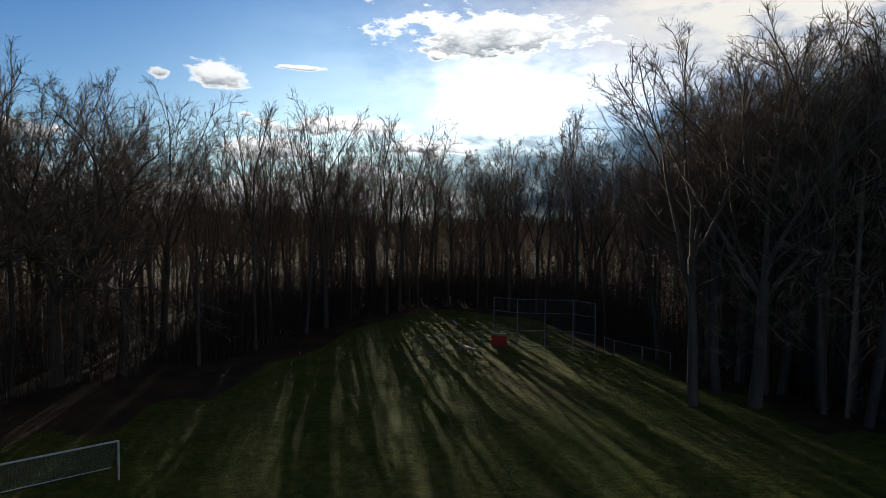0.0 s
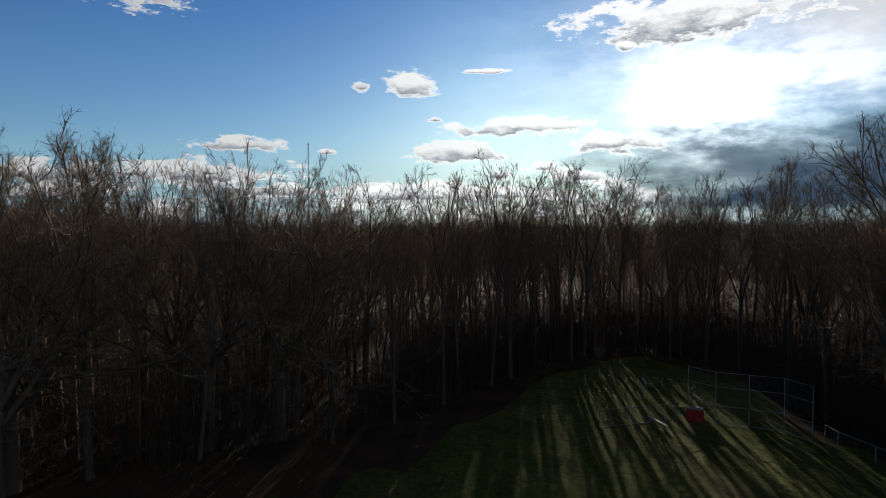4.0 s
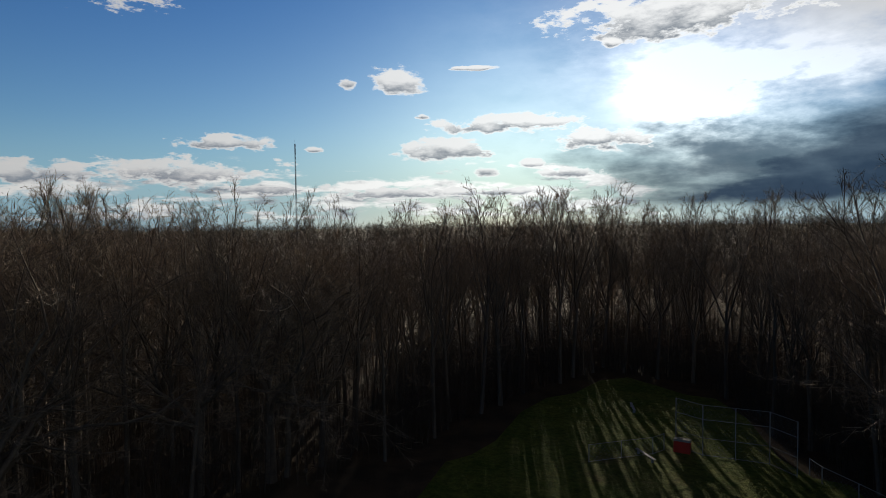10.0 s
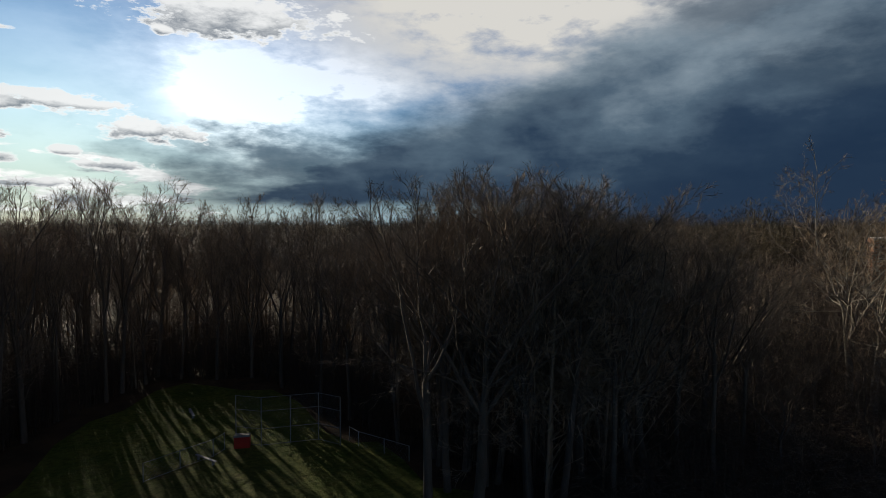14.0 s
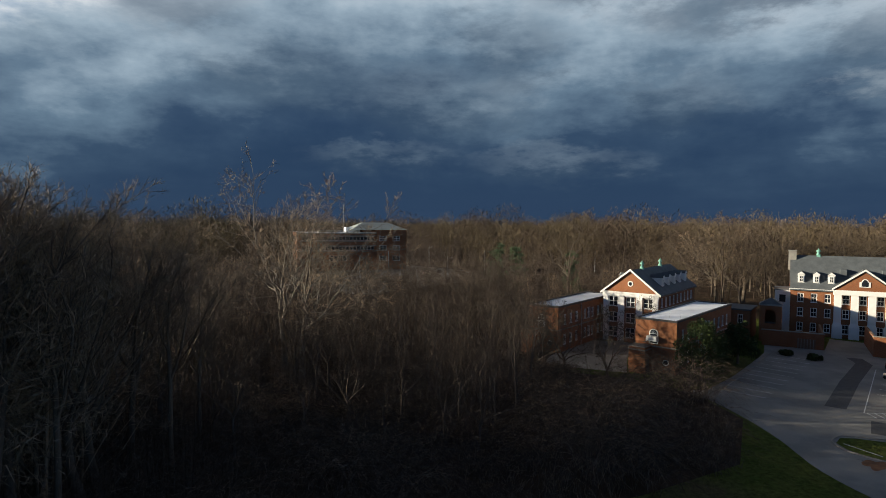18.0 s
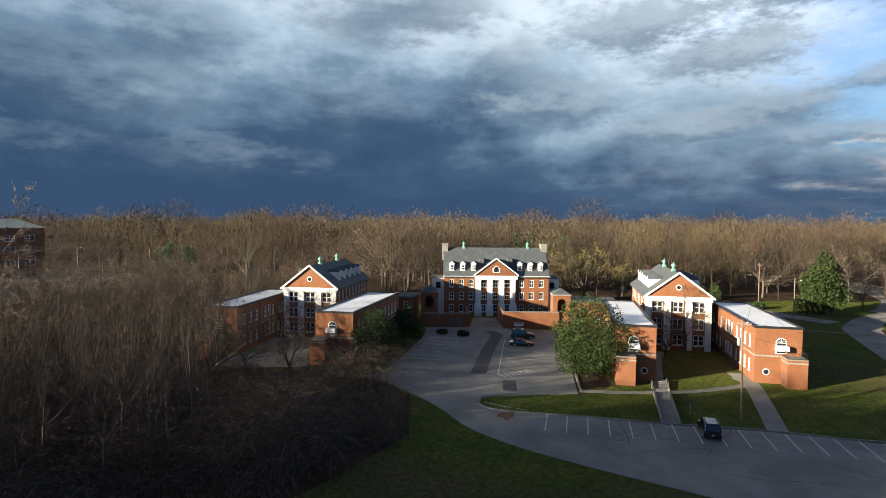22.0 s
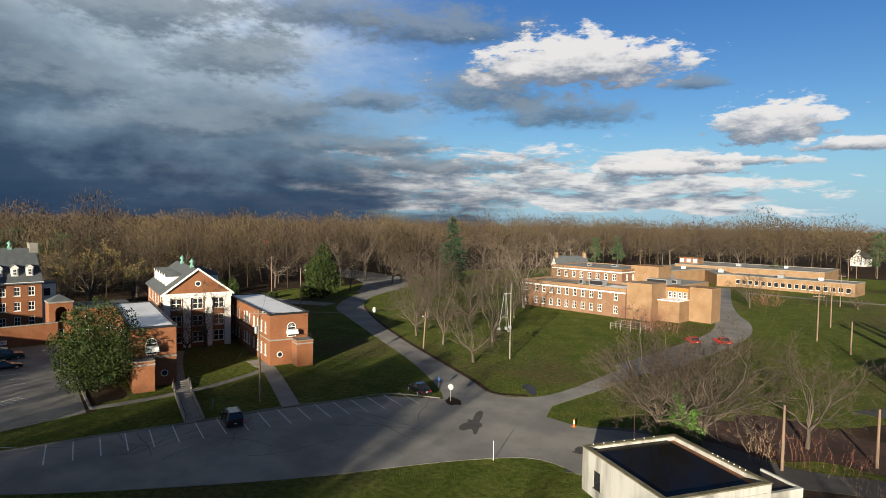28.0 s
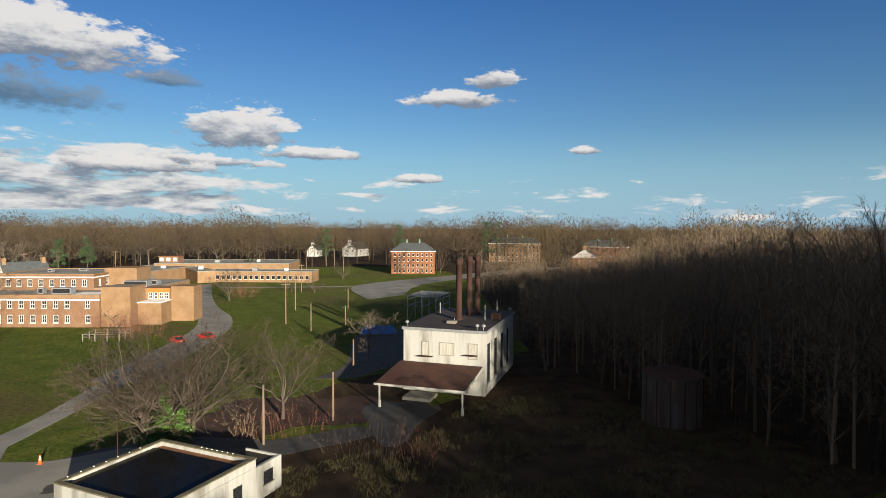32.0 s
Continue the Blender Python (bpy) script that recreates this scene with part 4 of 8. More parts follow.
def build_understory():
    """Saplings and low branches that fill the wood between the trunks."""
    rng = np.random.default_rng(12)
    seg = []
    for a0, a1, n, deep in ((-52, 130, 8200, 60), (-16, 26, 3200, 36), (128, 158, 900, 60), (-98, -40, 1500, 120)):
        az = rng.uniform(a0, a1, n)
        r = edge_of_wood(az) + 1 + deep * rng.random(n) ** 1.4
        x, y = -np.sin(np.radians(az)) * r, np.cos(np.radians(az)) * r
        ok = free(x, y)
        for px, py in zip(x[ok], y[ok]):
            h = rng.uniform(2.5, 11.0) if a0 > -90 else rng.uniform(1.5, 5.5)
            top = np.array([px + rng.normal() * 0.5, py + rng.normal() * 0.5, h])
            base = np.array([px, py, 0.0])
            seg.append([*base, *top, 0.075])
            for k in range(17):
                f = rng.uniform(0.15, 0.95)
                o = base + (top - base) * f
                a = rng.uniform(0, 2 * math.pi)
                l = rng.uniform(0.8, 2.2) * (1.25 - f)
                seg.append([*o, *(o + np.array([math.cos(a) * l, math.sin(a) * l, rng.uniform(0.2, 1.1) * l])), 0.045])
    tagged(new("understory", mesh_from("understory", *blades(np.array(seg), rng), M["brush"])), "bare saplings and brushwood between the trunks", "saplings", kind="stuff")


build_understory()


def build_brush():
    """Arching stems of brush over the thicket, as one mass."""
    rng = np.random.default_rng(9)
    seg = []
    for _ in range(2600):
        az, r = rng.uniform(-98, -25), math.sqrt(rng.uniform(36 ** 2, 104 ** 2))
        x, y = -math.sin(radians(az)) * r, math.cos(radians(az)) * r
        if inside([x], [y], BRUSH)[0]:
            h = rng.uniform(1.4, 2.8) + 6.0 * max(0, noise.noise((x * 0.10, y * 0.10, 0.0)) + 0.12)
            for _ in range(24):
                a = rng.uniform(0, 2 * math.pi)
                p = np.array([x + rng.normal() * 0.6, y + rng.normal() * 0.6, 0.0])
                d = np.array([math.cos(a) * 0.3, math.sin(a) * 0.3, 1.0])
                l = h * rng.uniform(0.24, 0.36)
                for k in range(6):
                    d = d / np.linalg.norm(d)
                    q = p + d * l
                    if q[2] < 0.05:
                        break
                    seg.append([*p, *q, 0.060 - 0.006 * k])
                    d = d + np.array([math.cos(a) * 0.12, math.sin(a) * 0.12, -0.42]) + rng.normal(size=3) * 0.2
                    p = q
    me = mesh_from("brush", *blades(np.array(seg), rng), M["brush"])
    me.materials.append(M["twig"])
    me.materials.append(M["palebark"])
    me.polygons.foreach_set("material_index", rng.choice(3, len(me.polygons), p=(0.72, 0.22, 0.06)).astype(np.int32))
    tagged(new("brush", me), "tangled brown brush and bare vines", "brush", kind="stuff")


BRUSH = [(27, 42), (33, 25), (42, 12), (54, -1), (64, -10), (79, -12.5), (88, -8), (93, 0), (97, 20), (100, 60), (60, 75), (40, 60)]
slab("forest_floor", BRUSH, -0.1, 0.012, M["litter"], "brown leaf litter under the brush", "leaf litter")
build_brush()


def wood_floor():
    """Leaf litter under the woods, a ring that follows their edge."""
    V, F = [], []
    azs = np.linspace(-180, 180, 145)
    for a in azs:
        for r in (edge_of_wood(a) - 3 - float(np.interp(a, [4, 16, 70, 90], [0, 7, 7, 0])) + 2.5 * math.sin(a * 0.7), 4400):
            V.append((-math.sin(radians(a)) * r, math.cos(radians(a)) * r, 0.008))
    for i in range(len(azs) - 1):
        F += [(2 * i, 2 * i + 2, 2 * i + 3), (2 * i, 2 * i + 3, 2 * i + 1)]
    F = np.array(F)[:, ::-1]
    tagged(new("wood_floor", mesh_from("wood_floor", np.array(V), F, M["litter"])), "brown leaf litter under the bare woods", "leaf litter", kind="structure")


wood_floor()

# ---- buildings ----
WIN = {}


def window_meshes(w, h, style):
    """Frame, pane and sill of a sash window, shared by all of one size. Local: x across, y into the wall, z up, origin at the lower left corner."""
    key = (round(w, 2), round(h, 2), style)
    if key not in WIN:
        b = 0.13 if style != "plain" else 0.07
        xs, zs = [0, b, w - b, w], [0, b, h - b, h]
        if style == "sash":
            xs += [w / 2 - 0.03, w / 2 + 0.03]
            zs += [h / 2 - 0.05, h / 2 + 0.05]
        if style == "pair":
            xs += [w / 2 - 0.09, w / 2 + 0.09]
            zs += [h / 2 - 0.05, h / 2 + 0.05]
        if style == "grid":
            n = max(3, int(h / 0.7))
            xs += [w * i / 4 + d for i in (1, 2, 3) for d in (-0.025, 0.025)]
            zs += [h * i / n + d for i in range(1, n) for d in (-0.025, 0.025)]
        xs, zs = sorted(xs), sorted(zs)
        f = lattice(xs, zs, lambda i, j: i % 2 == 0 or j % 2 == 0, 0.06, 0.16)
        p = Shape().box(b * 0.8, w - b * 0.8, 0.125, 0.15, b * 0.8, h - b * 0.8)
        s = Shape().box(-0.08, w + 0.08, -0.07, 0.10, -0.10, 0.0)
        tone = M["black"] if style == "grid" else M["white"]
        WIN[key] = f.mesh("window_frame", tone), p.mesh("pane", M["pane"]), s.mesh("window_sill", M["concrete"] if style == "grid" else M["white"])
    return WIN[key]


def window(parent, m, x, z, w, h, style="sash"):
    f, p, s = window_meshes(w, h, style)
    ob = part("window", f, None, parent)
    ob.matrix_basis = m @ Matrix.Translation((x, 0, z))
    part("pane", p, None, ob)
    part("sill", s, None, ob)
    return ob


def lattice(xs, zs, solid, y0, y1):
    """A plate in x and z with openings, in one piece: solid(i, j) says whether a cell is filled."""
    s, ids = Shape(), {}

    def corner(i, j, k):
        if (i, j, k) not in ids:
            ids[(i, j, k)] = len(s.v)
            s.v.append((xs[i], y1 if k else y0, zs[j]))
        return ids[(i, j, k)]
    nx, nz = len(xs) - 1, len(zs) - 1
    full = [[bool(solid(i, j)) for j in range(nz)] for i in range(nx)]
    for i in range(nx):
        for j in range(nz):
            if not full[i][j]:
                continue
            c = lambda a, b, k: corner(i + a, j + b, k)
            s.f += [(c(0, 0, 0), c(1, 0, 0), c(1, 1, 0), c(0, 1, 0)), (c(0, 0, 1), c(0, 1, 1), c(1, 1, 1), c(1, 0, 1))]
            if i == 0 or not full[i - 1][j]:
                s.f.append((c(0, 0, 0), c(0, 1, 0), c(0, 1, 1), c(0, 0, 1)))
            if i == nx - 1 or not full[i + 1][j]:
                s.f.append((c(1, 0, 0), c(1, 0, 1), c(1, 1, 1), c(1, 1, 0)))
            if j == 0 or not full[i][j - 1]:
                s.f.append((c(0, 0, 0), c(0, 0, 1), c(1, 0, 1), c(1, 0, 0)))
            if j == nz - 1 or not full[i][j + 1]:
                s.f.append((c(0, 1, 0), c(1, 1, 0), c(1, 1, 1), c(0, 1, 1)))
    return s


def pierced(width, height, holes, thick=0.3, z0=0.0, x0=0.0):
    """A wall along x with rectangular openings right through it."""
    xs = sorted({round(v, 4) for v in [x0, width] + [min(max(v, x0), width) for x, z, w, h, *_ in holes for v in (x, x + w)]})
    zs = sorted({round(v, 4) for v in [z0, height] + [v for x, z, w, h, *_ in holes for v in (z, z + h)]})

    def solid(i, j):
        cx, cz = (xs[i] + xs[i + 1]) / 2, (zs[j] + zs[j + 1]) / 2
        return not any(x < cx < x + w and z < cz < z + h for x, z, w, h, *_ in holes)
    return lattice(xs, zs, solid, 0.0, thick)


def sides(W, D, t=0.3):
    """Frames of the four walls of a block: along x, y pointing in."""
    return dict(front=(Matrix(), W, 0.0), right=(pose(W, 0, 0, 0, 0, 90), D - t, t), back=(pose(W, D, 0, 0, 0, 180), W, 0.0), left=(pose(0, D, 0, 0, 0, -90), D - t, t))


def shell(parent, W, D, H, mat, holes=(), t=0.3, z0=0.0, name="wall", at=(0, 0)):
    """Four walls with windows; holes: dict of side -> list of (x, z, w, h, style)."""
    holes = dict(holes)
    shift = Matrix.Translation((*at, 0))
    for key, (m, length, start) in sides(W, D, t).items():
        hs = holes.get(key, [])
        ob = part(name, pierced(length, H, hs, t, z0, start), mat, parent)
        ob.matrix_basis = shift @ m
        for x, z, w, h, style in hs:
            window(parent, shift @ m, x, z, w, h, style)


def row(n, x0, x1, z, w, h, style="sash"):
    """n windows evenly spread between x0 and x1."""
    step = (x1 - x0) / n
    return [(x0 + step * (i + 0.5) - w / 2, z, w, h, style) for i in range(n)]


def flat_roof(parent, W, D, H, top, rim="black", at=(0, 0), over=0.12):
    x, y = at
    part("roof", Shape().box(x + 0.02, x + W - 0.02, y + 0.02, y + D - 0.02, H + 0.002, H + 0.12), M[top], parent)
    part("coping", Shape().box(x - over, x + W + over, y - over, y + 0.25, H + 0.004, H + 0.3).box(x - over, x + W + over, y + D - 0.25, y + D + over, H + 0.004, H + 0.3)
         .box(x - over, x + 0.25, y + 0.25, y + D - 0.25, H + 0.004, H + 0.3).box(x + W - 0.25, x + W + over, y + 0.25, y + D - 0.25, H + 0.004, H + 0.3), M[rim], parent)


def arc(cx, cz, r, n=10, a0=0.0, a1=math.pi):
    return [(cx + r * math.cos(a0 + (a1 - a0) * i / n), cz + r * math.sin(a0 + (a1 - a0) * i / n)) for i in range(n + 1)]


def upright(poly, y0, y1):
    """A prism from a polygon in x and z, between two depths."""
    return Shape().loft([(x, y0, z) for x, z in poly], [(x, y1, z) for x, z in poly])


def fan_window(parent, cx, z0, w, h):
    """A round-headed window with a fanlight, set before the wall face."""
    r = w / 2
    ob = part("window", upright([(cx - r, z0), *arc(cx, z0 + h - r, r, 12, math.pi, 0), (cx + r, z0)], -0.06, 0.02), M["white"], parent, "white round-headed window with a fanlight")
    q = r - 0.14
    part("pane", upright([(cx - q, z0 + 0.12), (cx - q, z0 + h - r - 0.06), (cx + q, z0 + h - r - 0.06), (cx + q, z0 + 0.12)], -0.075, -0.062), M["pane"], ob)
    part("fanlight", upright(arc(cx, z0 + h - r + 0.04, q, 10), -0.075, -0.062), M["pane"], ob)
    bars = Shape()
    for a in (0.52, 1.05, 1.57, 2.09, 2.62):
        bars.tube((cx, -0.08, z0 + h - r + 0.04), (cx + q * math.cos(a), -0.08, z0 + h - r + 0.04 + q * math.sin(a)), 0.02, k=4)
    part("glazing_bar", bars, M["white"], ob)


def railing(parent, pts, z, h=0.9):
    s = Shape()
    for (x0, y0), (x1, y1) in zip(pts, pts[1:]):
        n = max(2, int(math.hypot(x1 - x0, y1 - y0) / 0.22))
        for i in range(n + 1):
            x, y = x0 + (x1 - x0) * i / n, y0 + (y1 - y0) * i / n
            s.tube((x, y, z), (x, y, z + h), 0.012, k=4)
        s.tube((x0, y0, z + h), (x1, y1, z + h), 0.025, k=5).tube((x0, y0, z + 0.12), (x1, y1, z + 0.12), 0.02, k=4)
    part("railing", s, M["black"], parent, "black iron railing")


def wing(x, y, heading, W, D, H, bay_right, label, left_windows=True):
    """A flat-roofed two-storey brick wing with a porch bay at its end."""
    b = thing("brick_wing", place(x, y, heading), label, "building", "flat-roofed brick wings of the court")
    rows = []
    for z in (1.3, 5.0):
        rows += row(3, 1.5, 9.0, z, 1.1, 1.9) + [(11.0, z, 1.1, 1.9, "sash"), (12.6, z, 1.5, 2.1, "pair"), (14.6, z, 1.1, 1.9, "sash")] + row(4, 17.0, D - 1.5, z, 1.1, 1.9)
    shell(b, W, D, H, M["brick"], dict(right=rows, left=rows, front=[]))
    flat_roof(b, W, D, H, "membrane")
    part("belt_course", Shape().box(-0.05, W + 0.05, -0.05, 0.0, 4.05, 4.28).box(-0.05, 0.0, 0.0, D, 4.05, 4.28).box(W, W + 0.05, 0.0, D, 4.05, 4.28), M["concrete"], b, "pale limestone band")
    bw, bd, bh = 2.7, 2.6, 4.2
    bx = W - bw - 0.05 if bay_right else 0.05
    bay = part("porch_bay", Shape().box(bx, bx + bw, -bd, -0.004, 0, bh), M["brick"], b)
    part("cap", Shape().box(bx - 0.06, bx + bw + 0.06, -bd - 0.06, -0.06, bh - 0.55, bh - 0.33).box(bx - 0.06, bx + bw + 0.06, -bd - 0.06, -0.06, bh + 0.003, bh + 0.1), M["concrete"], bay)
    part("door", Shape().box(bx - 0.04, bx - 0.003, -bd + 0.6, -bd + 1.7, 0, 2.2) if bay_right else Shape().box(bx + bw + 0.003, bx + bw + 0.04, -bd + 0.6, -bd + 1.7, 0, 2.2), M["door"], bay, "brown panelled door")
    railing(bay, [(bx + 0.1, -0.1), (bx + 0.1, -bd + 0.1), (bx + bw - 0.1, -bd + 0.1), (bx + bw - 0.1, -0.1)], bh + 0.1)
    cx = W / 2 + (0.35 if bay_right else -0.3)
    fan_window(b, cx, 4.55, 1.5, 2.4)
    part("awning", upright([(cx - 0.9, 5.1), (cx + 0.9, 5.1), (cx + 0.8, 5.85), (cx - 0.8, 5.85)], -1.0, -0.09), M["white"], b, "white metal awning over a balcony door")
    ox = 1.6 if bay_right else W - 1.6
    ring = part("round_window", upright(arc(ox, 1.75, 0.5, 16, 0, 2 * math.pi)[:-1], -0.05, 0.02), M["white"], b, "round white-framed window")
    part("pane", upright(arc(ox, 1.75, 0.38, 16, 0, 2 * math.pi)[:-1], -0.06, -0.052), M["pane"], ring)
    part("downpipe", Shape().tube((W + 0.08, 9.8, 0), (W + 0.08, 9.8, H), 0.06, k=6), M["steel"], b)
    return b


def dormer(parent, m, w=1.25, h=1.9, back=2.6):
    """A white dormer; its face stands in the plane y = 0 of m, its body runs back into the slope."""
    d = part("dormer", Shape().box(-w / 2, w / 2, 0, back, 0, h), M["white"], parent, "white dormer window")
    d.matrix_basis = m
    part("roof", Shape().loft([(-w / 2 - 0.12, -0.12, h + 0.003), (w / 2 + 0.12, -0.12, h + 0.003), (0, -0.12, h + 0.62)], [(-w / 2 - 0.12, back, h + 0.003), (w / 2 + 0.12, back, h + 0.003), (0, back, h + 0.62)]), M["slate"], d)
    part("pediment", Shape().loft([(-w / 2 - 0.12, -0.16, h + 0.003), (w / 2 + 0.12, -0.16, h + 0.003), (0, -0.16, h + 0.62)], [(-w / 2 - 0.12, -0.125, h + 0.003), (w / 2 + 0.12, -0.125, h + 0.003), (0, -0.125, h + 0.62)]), M["white"], d)
    f, p, s = window_meshes(0.8, 1.35, "sash")
    win = part("window", f, None, d)
    win.matrix_basis = Matrix.Translation((-0.4, -0.18, 0.3))
    part("pane", Shape().box(-0.34, 0.34, -0.055, -0.03, 0.36, 1.6), M["pane"], d)
    return d


def ventilator(parent, x, y, z):
    part("ventilator", Shape().box(x - 0.35, x + 0.35, y - 0.35, y + 0.35, z - 0.5, z + 0.4)
         .lathe([(0.42, z + 0.402), (0.42, z + 0.5), (0.24, z + 0.75), (0.24, z + 1.05), (0.5, z + 1.1), (0.42, z + 1.35), (0.12, z + 1.65), (0.03, z + 1.9)], 10, (x, y)), M["copper"], parent, "green copper roof ventilator")


def gable_roof(parent, W, D, H, rise, over=0.45, along="y", mat="slate"):
    """Two slopes with thickness; the ridge runs along y or x."""
    t = 0.22
    if along == "y":
        prof = [(-over, H - over * rise * 2 / W), (W / 2, H + rise), (W + over, H - over * rise * 2 / W)]
        lo = [(-over, -over), (W + over, -over)]
        for k, name in ((0, "roof"), (1, "roof")):
            a, c = prof[k], prof[k + 1]
            part(name, Shape().loft([(a[0], -over, a[1]), (c[0], -over, c[1]), (c[0], -over, c[1] + t), (a[0], -over, a[1] + t)], [(a[0], D + over, a[1]), (c[0], D + over, c[1]), (c[0], D + over, c[1] + t), (a[0], D + over, a[1] + t)]), M[mat], parent)
    else:
        prof = [(-over, H - over * rise * 2 / D), (D / 2, H + rise), (D + over, H - over * rise * 2 / D)]
        for k in (0, 1):
            a, c = prof[k], prof[k + 1]
            part("roof", Shape().loft([(-over * 0.4, a[0], a[1]), (-over * 0.4, c[0], c[1]), (-over * 0.4, c[0], c[1] + t), (-over * 0.4, a[0], a[1] + t)], [(W + over * 0.4, a[0], a[1]), (W + over * 0.4, c[0], c[1]), (W + over * 0.4, c[0], c[1] + t), (W + over * 0.4, a[0], a[1] + t)]), M[mat], parent)


def raking(parent, x0, x1, z, rise, y0, y1, t=0.4):
    """The white cornice boards of a pediment."""
    c = (x0 + x1) / 2
    for a, b in (((x0, z), (c, z + rise)), ((c, z + rise), (x1, z))):
        part("raking_cornice", upright([a, b, (b[0], b[1] + t), (a[0], a[1] + t)], y0, y1), M["white"], parent)


def hall(x, y, heading, W, D, H, rise, label):
    """A three-storey gabled brick hall with white pilasters on its front and dormers along both slopes."""
    b = thing("gabled_hall", place(x, y, heading), label, "building", "gabled halls of the court")
    xs = [W * f for f in (0.18, 0.5, 0.82)]
    front = [(c - 0.95, z, 1.9, 2.0, "pair") for c in xs for z in (0.9, 3.9, 7.1)]
    side = [w for z in (1.0, 4.2, 7.3) for w in row(9, 1.0, D - 1.0, z, 1.1, 1.8)]
    shell(b, W, D, H, M["brick"], dict(front=front, left=side, right=side))
    for c in (0.0, 0.335, 0.665, 1.0):
        part("pilaster", Shape().box(W * c - (0.05 if c == 0 else 0.62 if c < 1 else 1.05), W * c + (1.05 if c == 0 else 0.62 if c < 1 else 0.05), -0.28, -0.003, 0, 9.2), M["white"], b, "white pilaster")
    part("spandrel", Shape().box(1.0, W - 1.0, -0.06, -0.004, 9.12, 9.2), M["white"], b)
    part("entablature", Shape().box(-0.2, W + 0.2, -0.45, -0.002, 9.203, H + 0.1).box(-0.35, W + 0.35, -0.6, -0.452, H - 0.25, H + 0.1), M["white"], b, "white entablature")
    part("cornice", Shape().box(-0.35, -0.003, 0.0, D, H - 0.4, H - 0.05).box(W + 0.003, W + 0.35, 0.0, D, H - 0.4, H - 0.05), M["white"], b)
    for yy in (0.0, D - 0.3):
        part("gable", upright([(0.0, H + 0.002), (W, H + 0.002), (W / 2, H + rise)], yy - (0.2 if yy == 0 else 0), yy + 0.3), M["brick"], b)
    gable_roof(b, W, D, H, rise)
    raking(b, -0.6, W + 0.6, H - 0.42, rise + 0.5, -0.62, -0.47)
    ring = part("round_window", upright(arc(W / 2, H + rise * 0.42, 0.55, 14, 0, 2 * math.pi)[:-1], -0.28, -0.203), M["white"], b, "round white louvred window")
    part("pane", upright(arc(W / 2, H + rise * 0.42, 0.38, 14, 0, 2 * math.pi)[:-1], -0.3, -0.282), M["pane"], ring)
    slope = rise / (W / 2)
    for i in range(5):
        yy = 6.0 + i * (D - 9.0) / 4
        dormer(b, Matrix.Translation((W - 1.1, yy, H + 1.1 * slope + 0.05)) @ pose(0, 0, 0, 0, 0, 90))
        dormer(b, Matrix.Translation((1.1, yy, H + 1.1 * slope + 0.05)) @ pose(0, 0, 0, 0, 0, -90))
    ventilator(b, W / 2, D * 0.25, H + rise)
    ventilator(b, W / 2, D * 0.72, H + rise)
    return b


